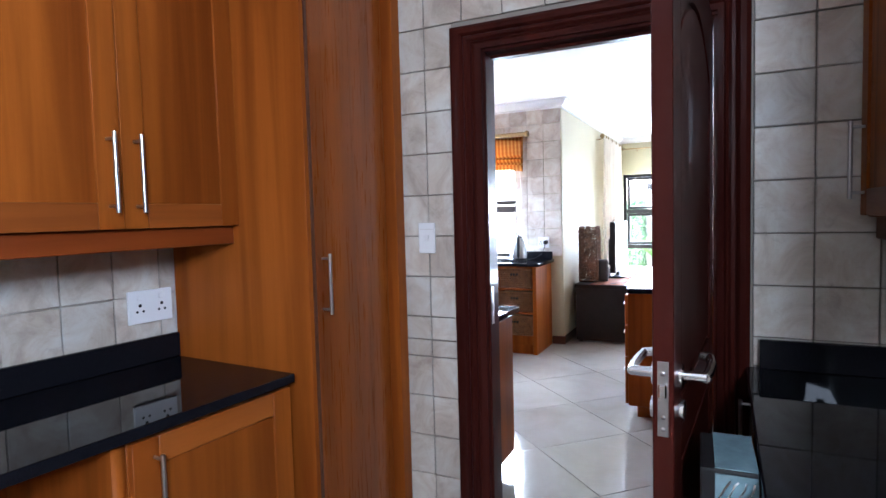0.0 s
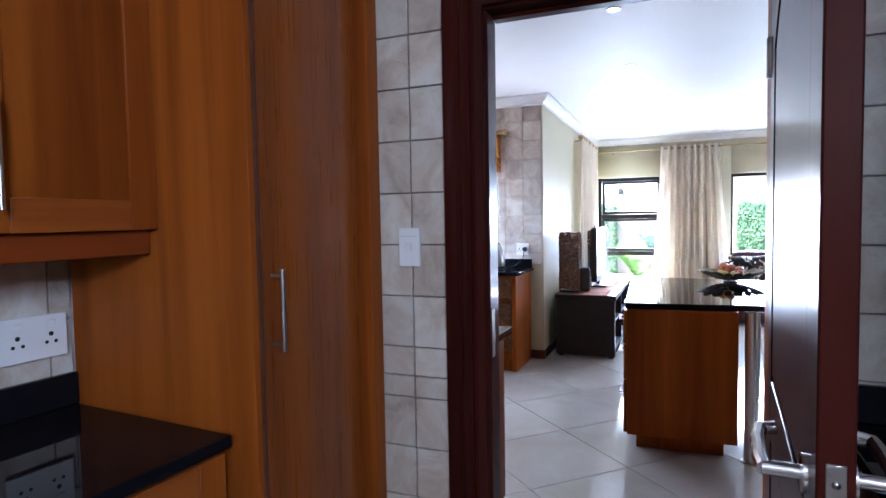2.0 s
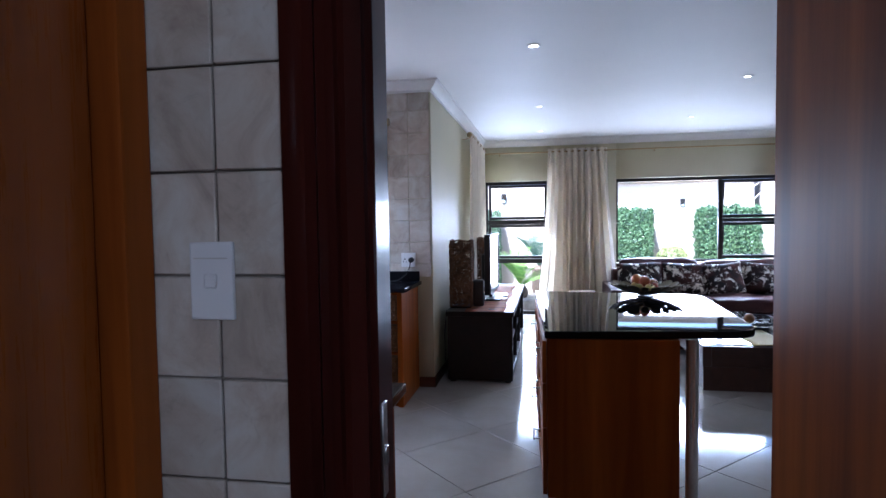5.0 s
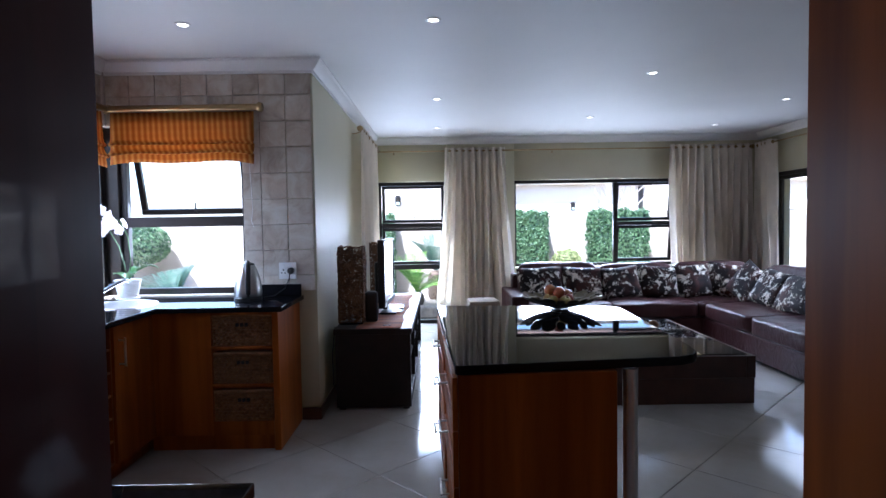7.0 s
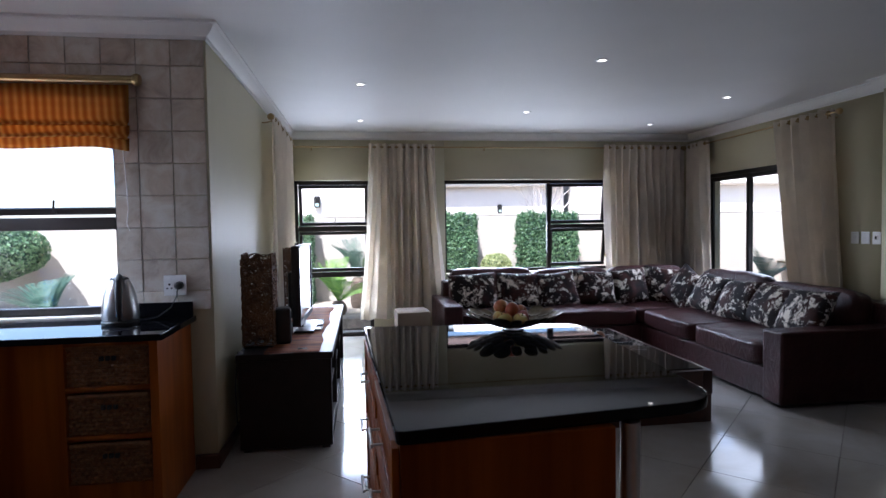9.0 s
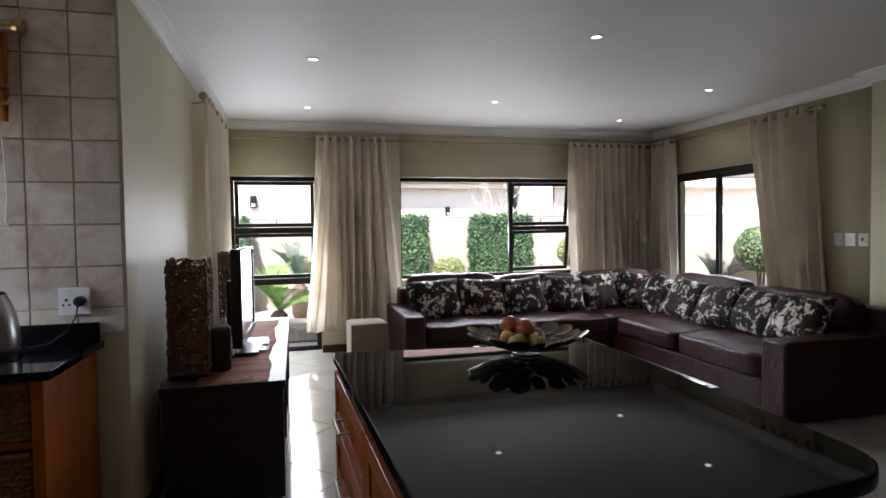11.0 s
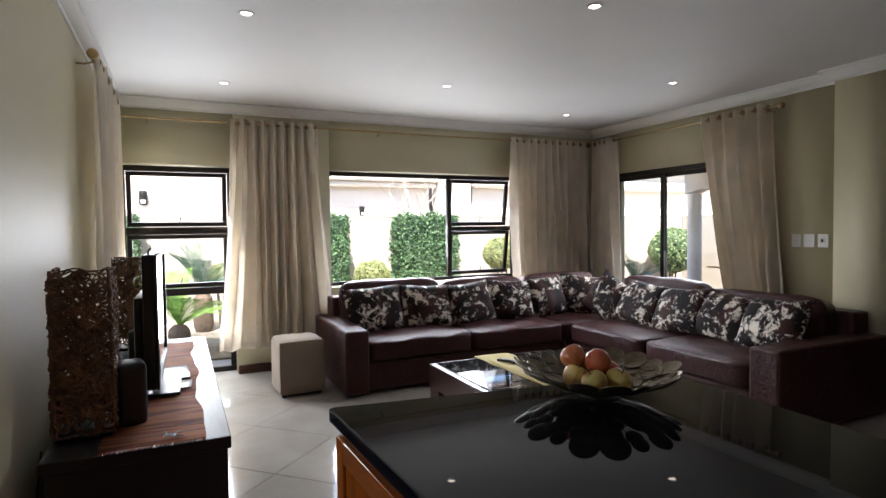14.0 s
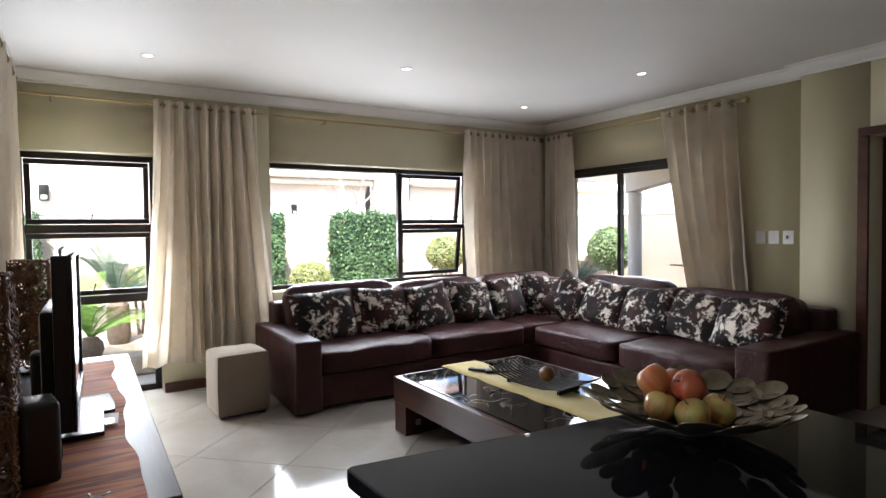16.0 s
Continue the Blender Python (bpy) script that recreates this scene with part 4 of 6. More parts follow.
def socket(name, label, at, turn, w, h, holes):
    s = thing(name, label, "socket", at, turn)
    part("plate", box(-w / 2, w / 2, -0.012, 0, -h / 2, h / 2, bev=0.004, seg=2), M_WHITE, s)
    for hx in holes:
        bm = bmesh.new()
        for dx, dz, r in ((0, 0.006, 0.0065), (-0.012, -0.016, 0.005), (0.012, -0.016, 0.005)):
            rod(bm, (hx + dx, -0.0124, dz), (hx + dx, -0.006, dz), r, seg=12)
        part("socket_holes", bm, M_HOLE, s, "dark pin holes")
        bm = bmesh.new()
        bx(bm, hx - 0.012, hx + 0.012, -0.016, -0.0118, h / 2 - 0.035, h / 2 - 0.015, 0.002)
        part("rocker", bm, M_WHITE, s)
    return s


dsock = socket("double_socket", "white double wall socket on beige tiles above granite", (SX0 + 0.008, 1.348, 1.112), 90, 0.17, 0.12, (-0.042, 0.042))


def switch(at, turn, label, w=0.075, h=0.125, dial=False):
    s = thing("light_switch", label, "light switch", at, turn)
    part("plate", box(-w / 2, w / 2, -0.010, 0, -h / 2, h / 2, bev=0.004, seg=2), M_WHITE, s)
    bm = box(-0.011, 0.011, -0.0135, -0.0098, -0.012, 0.012, bev=0.003)
    part("rocker", bm, M_WHITE, s)
    if dial:
        part("dial", box(-0.022, 0.022, -0.013, -0.0138, -0.018, 0.022, bev=0.0005), M_PAPER, s, "grey dimmer panel")
        part("dial_slot", box(-0.012, 0.004, -0.0146, -0.0139, -0.010, 0.014), M_IRON, s, "dark dimmer slot")
    bm = box(-w / 2 + 0.008, w / 2 - 0.008, -0.0106, -0.0098, 0.035, 0.0375)
    part("groove", bm, M_PAPER, s)
    return s


switch((-1.010, DY0 - 0.003, 1.325), 0, "white light switch on beige wall tiles")

for o in (bc, bc2, wt, dsock):
    turn_about(o, SX0, SCY, STURN)

# ---- kitchen ----
nk = thing("base_cabinet", "wooden kitchen base cabinet beside the doorway", "cabinet", (-2.3, DY1, 0))
part("body", box(0, 1.34, 0.03, 0.76, 0.1, 0.868, bev=0.002), M_WOOD, nk)
part("plinth", box(0, 1.28, 0.03, 0.70, 0, 0.0995), M_WOOD, nk)
nkw = thing("worktop", "black granite worktop on the cabinet beside the doorway", "worktop", (-2.94, DY1 + 0.002, 0.87))
part("slab", box(0, 2.01, 0, 0.80, 0, 0.032, bev=0.005, seg=2), M_GRANITE, nkw)

tk = thing("tall_cabinet", "tall honey-coloured kitchen cabinet beside the doorway", "cabinet", (0.10, DY1 + 0.045, 0))
part("side_panel", box(0, 0.02, 0, 0.62, 0, 2.4, bev=0.0015), M_WOOD, tk)
part("body", box(0.0205, 0.75, 0, 0.598, 0, 2.4), M_WOOD, tk)
for z0, z1 in ((0.1, 1.2), (1.205, 2.39)):
    d = shaker(tk, 0.725, z1 - z0, pose(0.748, 0.599, z0, 0, 0, 180), M_WOOD)
    bar_handle(d, pose(0.06, -0.02, 0.55), 0.2)

KF = -2.36      # front of the left run
KB = 5.40       # front of the bay run
kc = thing("base_cabinet", "wooden sink cabinet with plain doors and wine rack", "cabinet", (KX, 4.5, 0))
part("body", box(0.002, 0.55, 0.02, 1.45, 0.1, 0.885), M_WOOD, kc)
part("plinth", box(0.002, 0.52, 0.0, 1.45, 0, 0.0995), M_WOOD, kc)
for y0, w in ((0.0, 0.25), (0.46, 0.43)):
    d = part("door", box(0, w, -0.02, 0, 0, 0.77, bev=0.002), M_WOOD, kc, "", pose(0.572, y0, 0.11, 0, 0, 90))
    bar_handle(d, pose(w - 0.05 if y0 == 0 else 0.05, -0.02, 0.62), 0.16)
for i in range(7):
    z = 0.11 + i * 0.128
    part("rack_shelf", box(0.30, 0.575, 0.264, 0.446, z, z + 0.012), M_WOOD, kc)
for y0 in (0.252, 0.4465):
    part("rack_side", box(0.30, 0.575, y0, y0 + 0.0115, 0.11, 0.885), M_WOOD, kc)
ov = thing("oven", "stainless steel built-in oven under the worktop", "oven", (KX, 3.89, 0))
part("body", box(0.002, 0.56, 0.0, 0.60, 0.1, 0.885), M_BLACK, ov)
part("control_panel", box(0.561, 0.585, 0.003, 0.597, 0.765, 0.88, bev=0.003), M_STEEL, ov)
part("door", box(0.561, 0.59, 0.003, 0.597, 0.14, 0.755, bev=0.004), M_STEEL, ov)
part("window", box(0.5905, 0.594, 0.07, 0.53, 0.25, 0.62, bev=0.002), M_SCREEN, ov)
bm = bmesh.new()
rod(bm, (0.63, 0.05, 0.70), (0.63, 0.55, 0.70), 0.009)
for y in (0.08, 0.52):
    rod(bm, (0.589, y, 0.70), (0.63, y, 0.70), 0.007)
part("handle", bm, M_STEEL, ov)
for y in (0.12, 0.22, 0.38, 0.48):
    part("knob", lathe(bmesh.new(), [(0.018, 0), (0.016, 0.02), (0.0, 0.021)], 16), M_BLACK, ov, "", pose(0.585, y, 0.825, 0, 90, 0))
kb = thing("base_cabinet", "wooden kitchen cabinet holding three wicker basket drawers", "cabinet", (-2.40, KB, 0))
part("corner_panel", box(0, 0.40, 0.0, 0.56, 0.1, 0.885, bev=0.002), M_WOOD, kb)
part("side_panel", box(0.785, 0.825, 0.0, 0.56, 0.0, 0.885, bev=0.002), M_WOOD, kb)
part("back_panel", box(0.4005, 0.7845, 0.54, 0.56, 0.1, 0.885), M_WOOD, kb)
for z0, z1 in ((0.10, 0.19), (0.405, 0.43), (0.645, 0.67), (0.865, 0.885)):
    part("shelf", box(0.4005, 0.7845, 0.0, 0.5395, z0, z1), M_WOOD, kb)
part("plinth", box(0.0, 0.784, 0.03, 0.5, 0, 0.0995), M_WOOD, kb)


def wicker_basket(at):
    w, dp, h = 0.365, 0.45, 0.19
    b = thing("wicker_basket", "brown wicker basket drawer in the kitchen cabinet", "basket", at, group="wicker baskets")
    bm = bmesh.new()
    rows, cols = 9, 24
    bx(bm, 0.012, w - 0.012, 0.014, dp, 0.004, h - 0.01)
    for r in range(rows):
        z = 0.01 + r * (h - 0.02) / (rows - 1)
        pts = [(x * w / cols, 0.008 + 0.005 * (1 if (x + r) % 2 else -1), z) for x in range(cols + 1)]
        if 5 <= r <= 6:
            tube(bm, pts[:10], 0.0085, 6)
            tube(bm, pts[15:], 0.0085, 6)
        else:
            tube(bm, pts, 0.0085, 6)
    for c in range(cols // 2 + 1):
        x = min(w - 0.004, max(0.004, c * 2 * w / cols))
        rod(bm, (x, 0.008, 0), (x, 0.008, h), 0.004, seg=6)
    part("weave", bm, M_WICKER, b)
    bm = bmesh.new()
    tube(bm, [(0, 0.004, h), (w * 0.3, 0.003, h + 0.001), (w * 0.7, 0.003, h + 0.001), (w, 0.004, h)], 0.011, 8)
    part("rim", bm, M_WICKER, b)
    bm = bmesh.new()
    for k in range(3):
        bx(bm, 0.145 + k * 0.028, 0.165 + k * 0.028, -0.003, 0.0135, 0.122, 0.145, 0.003)
    part("grip_hole", bm, M_HOLE, b, "dark grip opening")
    return b


for z in (0.191, 0.431, 0.671):
    wicker_basket((-1.99, KB + 0.004, z))

kw = thing("worktop", "L-shaped black granite kitchen worktop running into the window", "worktop", (0, 0, 0.887))
bm = bmesh.new()
bx(bm, KX + 0.002, KF + 0.03, 2.95, KB - 0.0275, 0, 0.033, 0.004, 2)
bx(bm, KX - 0.045, -1.545, KB - 0.027, KY - 0.003, 0, 0.033, 0.004, 2)
bx(bm, KX - 0.045, -1.97, KY - 0.0025, KY + 0.095, 0.0, 0.0325)
part("slab", bm, M_GRANITE, kw)
bm = bmesh.new()
bx(bm, -1.962, -1.56, KY - 0.024, KY - 0.003, 0.0335, 0.115, 0.003)
part("upstand", bm, M_GRANITE, kw)

sk = thing("kitchen_sink", "round stainless steel sink bowl set in granite", "sink", (-2.66, 5.58, 0.9205))
part("rim", lathe(bmesh.new(), [(0.195, 0.001), (0.20, 0.007), (0.222, 0.006), (0.228, 0.0)], 40), M_STEEL, sk)
part("bowl", lathe(bmesh.new(), [(0.196, 0.0035), (0.19, 0.001), (0.06, 0.0008), (0.0, 0.0006)], 40), M_STEEL, sk)
tp = thing("kitchen_tap", "chrome swivel tap beside the sink", "tap", (-2.70, 5.22, 0.9205))
part("body", lathe(bmesh.new(), [(0.027, 0), (0.027, 0.012), (0.022, 0.02), (0.021, 0.14), (0.017, 0.15), (0, 0.152)], 20), M_CHROME, tp)
bm = bmesh.new()
tube(bm, [(0.01, 0.01, 0.06), (0.06, 0.07, 0.10), (0.12, 0.14, 0.15), (0.17, 0.20, 0.178), (0.185, 0.215, 0.165)], 0.011, 10)
part("spout", bm, M_CHROME, tp)
bm = bmesh.new()
bx(bm, -0.035, 0.035, -0.05, 0.02, 0.152, 0.172, 0.006, 2)
part("lever", bm, M_CHROME, tp)

kt = thing("electric_kettle", "brushed steel electric kettle with black handle and base", "kettle", (-1.87, 5.74, 0.9205), turn=-72)
part("base", lathe(bmesh.new(), [(0.092, 0), (0.094, 0.016), (0.088, 0.024), (0.0, 0.025)], 32), M_BLACK, kt)
part("body", lathe(bmesh.new(), [(0.088, 0.026), (0.092, 0.045), (0.089, 0.09), (0.080, 0.15), (0.064, 0.205), (0.048, 0.238), (0.0, 0.239)], 40), M_STEEL, kt)
part("lid", lathe(bmesh.new(), [(0.048, 0.2395), (0.042, 0.250), (0.020, 0.258), (0.0, 0.26)], 28), M_BLACK, kt)
bm = bmesh.new()
tube(bm, [(0.020, 0, 0.252), (0.060, 0, 0.258), (0.088, 0, 0.235), (0.104, 0, 0.18), (0.112, 0, 0.11), (0.108, 0, 0.05), (0.085, 0, 0.034)], [0.016, 0.018, 0.019, 0.018, 0.016, 0.015, 0.012], 12)
part("handle", bm, M_BLACK, kt)
bm = bmesh.new()
bx(bm, 0.074, 0.0935, -0.012, 0.012, 0.04, 0.15, 0.003)
part("water_gauge", bm, M_FROST, kt)
bm = bmesh.new()
tube(bm, [(-0.045, 0, 0.19), (-0.074, 0, 0.222), (-0.086, 0, 0.24)], [0.028, 0.019, 0.012], 12)
part("spout", bm, M_STEEL, kt)
ks = socket("wall_socket", "white wall socket with black kettle plug in tiles", (-1.655, KY - 0.006, 1.10), 0, 0.125, 0.12, (-0.03,))
pl = thing("kettle_plug", "black plug and cable of the kettle", "plug", (-1.64, KY - 0.019, 1.10))
part("plug", lathe(bmesh.new(), [(0.024, 0), (0.022, 0.03), (0.012, 0.042), (0, 0.043)], 16), M_BLACK, pl, "", pose(0.012, 0, 0, 90, 0, 0))
bm = bmesh.new()
tube(bm, [(0.012, -0.04, -0.01), (0.008, -0.05, -0.06), (-0.02, -0.07, -0.12), (-0.08, -0.11, -0.165), (-0.15, -0.14, -0.172)], 0.004, 8)
part("cable", bm, M_BLACK, pl)

ku = thing("wall_cabinet", "honey-coloured kitchen wall cabinet with frosted glass door", "cabinet", (KX, 4.0, 0))
part("body", box(0.002, 0.33, 0, 0.995, 1.335, 2.42), M_WOOD, ku)
part("crown", box(0.002, 0.385, -0.02, 1.02, 2.4205, 2.48, bev=0.012, seg=2), M_WOODH, ku)
for y0 in (0.0, 0.498):
    d = part("door", box(0.065, 0.432, -0.012, -0.006, 0.065, 1.015), M_FROST, ku, "frosted glass cabinet door", pose(0.331, y0, 1.338, 0, 0, 90))
    for nm, b in (("stile", (0, 0.07, 0, 1.08)), ("stile", (0.427, 0.497, 0, 1.08)), ("rail", (0.0705, 0.4265, 0, 0.07)), ("rail", (0.0705, 0.4265, 1.01, 1.08))):
        part(nm, box(b[0], b[1], -0.02, 0, b[2], b[3], bev=0.002), M_WOOD, d)


# roman blinds
def roman_blind(label, p0, p1, seed):
    b = thing("roman_blind", label, "blind", (0, 0, 0), group="kitchen blinds")
    p0, p1 = Vector(p0), Vector(p1)
    ax = (p1 - p0).normalized()
    nrm = Vector((ax.y, -ax.x, 0))
    ln = (p1 - p0).length
    bm = bmesh.new()
    prof = [(0.03, 2.245), (0.034, 2.16), (0.038, 2.06), (0.046, 2.035), (0.062, 2.02), (0.066, 2.012), (0.05, 2.008), (0.04, 2.016), (0.046, 1.985), (0.056, 1.962), (0.074, 1.948), (0.078, 1.938), (0.06, 1.934), (0.048, 1.942), (0.052, 1.90), (0.054, 1.868)]
    n = 28
    rows = []
    for i in range(n + 1):
        u = i / n
        ex = p0 + ax * ln * u
        row = []
        for k, (dd, z) in enumerate(prof):
            w = k / (len(prof) - 1)
            sag = 0.014 * w * math.sin(u * 9 + seed) + 0.03 * w * (1 - abs(2 * u - 1)) * (1 if k > 2 else 0)
            d2 = dd + 0.004 * math.sin(u * 13 + seed + k * 0.4) + 0.003 * math.sin(u * 31 + seed)
            q = ex + nrm * d2
            row.append(bm.verts.new((q.x, q.y, z + sag)))
        rows.append(row)
    for a, c in zip(rows, rows[1:]):
        for k in range(len(prof) - 1):
            bm.faces.new((a[k], c[k], c[k + 1], a[k + 1]))
    cl = part("cloth", bm, M_BLIND, b, "orange and gold checked cloth in loose folds")
    so = cl.modifiers.new("thickness", 'SOLIDIFY')
    so.thickness = 0.003
    bm = bmesh.new()
    rod(bm, p0 + nrm * 0.05 + Vector((0, 0, 2.27)) - ax * 0.02, p1 + nrm * 0.05 + Vector((0, 0, 2.27)) + ax * 0.03, 0.024, seg=16)
    part("pole", bm, M_BRASS, b, "golden wooden pole")
    for p in (p1,):
        part("finial", lathe(bmesh.new(), [(0, -0.02), (0.03, -0.018), (0.036, 0), (0.03, 0.018), (0, 0.02)], 18), M_BRASS, b, "", Matrix.Translation(p + nrm * 0.05 + ax * 0.05 + Vector((0, 0, 2.27))) @ ax.to_track_quat('Z', 'Y').to_matrix().to_4x4())
    return b


roman_blind("gathered orange checked roman blind over the kitchen window", (-2.88, KY - 0.004, 0), (-1.86, KY - 0.004, 0), 0.4)
roman_blind("orange checked roman blind over the side kitchen window", (KX + 0.004, 5.03, 0), (KX + 0.004, 5.88, 0), 2.0)
bm = bmesh.new()
tube(bm, [(-1.905, KY - 0.035, 1.90), (-1.90, KY - 0.02, 1.75), (-1.895, KY - 0.012, 1.55), (-1.905, KY - 0.015, 1.46), (-1.89, KY - 0.012, 1.42)], 0.003, 6)
tagged(new("blind_cord", finish("blind_cord", bm, M_WHITE)), "white pull cord hanging from the blind", "cord")

# orchid and vase
op = thing("orchid_pot", "white ribbed ceramic pot with a pale pink orchid", "potted plant", (-2.78, 5.90, 0.9205))
prof = [(0.0, 0.0), (0.075, 0.0), (0.08, 0.006), (0.062, 0.012)]
for k in range(8):
    prof += [(0.062 + 0.003 * k, 0.02 + k * 0.014), (0.067 + 0.003 * k, 0.027 + k * 0.014)]
prof += [(0.092, 0.14), (0.086, 0.142), (0.08, 0.12), (0.0, 0.12)]
part("pot", lathe(bmesh.new(), prof, 32), M_CERAMIC, op)
bm = bmesh.new()
stem = [(0.0, 0, 0.12), (-0.02, 0.0, 0.25), (-0.05, -0.01, 0.38), (-0.10, -0.02, 0.48), (-0.17, -0.03, 0.53), (-0.25, -0.04, 0.52)]
tube(bm, stem, 0.004, 6)
tube(bm, [(0.01, 0, 0.12), (0.02, 0.01, 0.3), (0.0, 0.02, 0.45), (-0.06, 0.03, 0.56), (-0.15, 0.02, 0.6)], 0.0035, 6)
part("stem", bm, M_LEAFBIG, op)


def petal_flower(bm, at, s, seed):
    rng = random.Random(seed)
    rot = Euler((rng.uniform(1.0, 2.0), rng.uniform(-0.4, 0.4), rng.uniform(-0.6, 0.6))).to_matrix()
    for k in range(5):
        a = k * 2 * math.pi / 5 + 0.3
        pts = []
        for u, w in ((0.05, 0.1), (0.45, 0.42), (0.8, 0.36), (1.0, 0.05)):
            for sd in (-1, 1):
                p = Vector((u * math.cos(a) - sd * w * math.sin(a), u * math.sin(a) + sd * w * math.cos(a), 0.18 * u * u))
                pts.append(bm.verts.new(Vector(at) + rot @ (p * s)))
        for i in range(3):
            bm.faces.new((pts[2 * i], pts[2 * i + 1], pts[2 * i + 3], pts[2 * i + 2]))


rng = random.Random(4)
for i in range(11):
    u = i / 10
    base = Vector(stem[3]).lerp(Vector(stem[5]), u) if i % 2 else Vector((-0.02, 0.02, 0.5)).lerp(Vector((-0.16, 0.02, 0.6)), u)
    bm = bmesh.new()
    petal_flower(bm, base + Vector((rng.uniform(-.03, .03), rng.uniform(-.05, .03), rng.uniform(-.03, .04))), 0.045, i)
    fl = part("flower", bm, M_ORCHID, op, "pale pink orchid bloom")
for ang, ln, hh in ((20, 0.20, 0.10), (160, 0.14, 0.05), (75, 0.12, 0.09), (-40, 0.13, 0.06)):
    bm = bmesh.new()
    pts = []
    for k in range(9):
        u = k / 8
        w = 0.03 * math.sin(math.pi * min(1, u * 0.95 + 0.06)) ** 0.7
        for sd in (-1, 0, 1):
            r = ln * u
            pts.append(bm.verts.new((r * math.cos(radians(ang)) - sd * w * math.sin(radians(ang)), r * math.sin(radians(ang)) + sd * w * math.cos(radians(ang)), 0.13 + hh * math.sin(u * 2.2) + 0.008 * abs(sd))))
    for k in range(8):
        for c in range(2):
            i = 3 * k + c
            bm.faces.new((pts[i], pts[i + 1], pts[i + 4], pts[i + 3]))
    lf = part("leaf", bm, M_LEAFBIG, op, "broad green leaf")
    lf.modifiers.new("thickness", 'SOLIDIFY').thickness = 0.003
vs = thing("blue_vase", "tapering bright blue glazed vase with dry red stems", "vase", (-2.80, 5.28, 0.9205))
part("vase", lathe(bmesh.new(), [(0.0, 0), (0.05, 0), (0.052, 0.004), (0.035, 0.012), (0.04, 0.05), (0.062, 0.20), (0.066, 0.24), (0.062, 0.24), (0.055, 0.2), (0.0, 0.05)], 28), M_BLUE, vs)
for k in range(7):
    a = k * 0.9
    bm = bmesh.new()
    tip = Vector((0.10 * math.cos(a), 0.07 * math.sin(a), 0.42 + 0.04 * (k % 3)))
    tube(bm, [(0, 0, 0.06), tuple(tip * 0.6 + Vector((0, 0, 0.06))), tuple(tip)], 0.003, 5)
    d = tip.normalized()
    tube(bm, [tuple(tip), tuple(tip + d * 0.05), tuple(tip + d * 0.09)], [0.006, 0.011, 0.003], 8)
    part("dry_stem", bm, M_APPLE, vs, "dry reddish stem")

# ---- island ----
isl = thing("kitchen_island", "honey-coloured wooden kitchen island with drawers", "kitchen island", (0, 0, 0), turn=0)
IA = 2.4
il = pose(-0.488, 3.90, 0, 0, 0, IA)
part("body", box(0, 0.598, 0, 1.49, 0.1, 0.862, bev=0.003), M_WOOD, isl, "", il)
part("plinth", box(0.05, 0.535, 0.085, 1.44, 0, 0.0995), M_WOOD, isl, "", il)
for k, (y0, w) in enumerate(((0.01, 0.73), (0.745, 0.73))):
    for z0, h in ((0.11, 0.32), (0.435, 0.21), (0.65, 0.2)):
        dm = il @ pose(-0.001, y0 + w, z0, 0, 0, -90)
        d = shaker(isl, w, h, dm, M_WOOD, "drawer", rail=0.055)
        bar_handle(d, pose(w / 2, -0.02, h / 2), 0.16, vertical=False)
part("post", lathe(bmesh.new(), [(0.045, 0), (0.045, 0.006), (0.028, 0.009), (0.028, 0.86)], 24), M_STEEL, isl, "round steel support post", pose(0.172, 3.97, 0))
part("post", lathe(bmesh.new(), [(0.045, 0), (0.045, 0.006), (0.028, 0.009), (0.028, 0.86)], 24), M_STEEL, isl, "round steel support post", pose(0.35, 5.30, 0))
iw = thing("island_worktop", "polished black granite island top with rounded corners", "worktop", (0, 0, 0.8635))
bm = bmesh.new()
corners = [((-0.498, 3.885), 0.025), ((0.478, 3.99), 0.15), ((0.545, 5.32), 0.13), ((-0.572, 5.465), 0.025)]
outline = []
for i, ((cx, cy), r) in enumerate(corners):
    c = Vector((cx, cy))
    a = (Vector(corners[i - 1][0]) - c).normalized()
    b = (Vector(corners[(i + 1) % 4][0]) - c).normalized()
    for k in range(9):
        u = k / 8
        p0, p1 = c + a * r, c + b * r
        outline.append((1 - u) ** 2 * p0 + 2 * u * (1 - u) * c + u * u * p1)
vv = [bm.verts.new((p.x, p.y, 0)) for p in outline]
face = bm.faces.new(vv)
ext = bmesh.ops.extrude_face_region(bm, geom=[face])
bmesh.ops.translate(bm, verts=[g for g in ext["geom"] if isinstance(g, bmesh.types.BMVert)], vec=(0, 0, 0.036))
top_e = [e for e in bm.edges if all(v.co.z > 0.03 for v in e.verts)] + [e for e in bm.edges if all(v.co.z < 0.001 for v in e.verts)]
bmesh.ops.bevel(bm, geom=top_e, offset=0.006, segments=2, affect='EDGES', profile=0.6)
part("slab", bm, M_GRANITE, iw)

# fruit bowl of overlapping discs
fb = thing("fruit_bowl", "wide gilded metal bowl of overlapping discs", "bowl", (0.165, 5.215, 0.9005))


def bowl_z(r):
    return 0.009 + 0.066 * (r / 0.22) ** 1.7


def disc_mesh(r):
    bm = lathe(bmesh.new(), [(0.0, -0.004), (r * 0.7, -0.002), (r, 0.002), (r, 0.004), (r * 0.7, 0.0), (0, -0.002)], 16)
    return finish("disc", bm, M_BOWL)


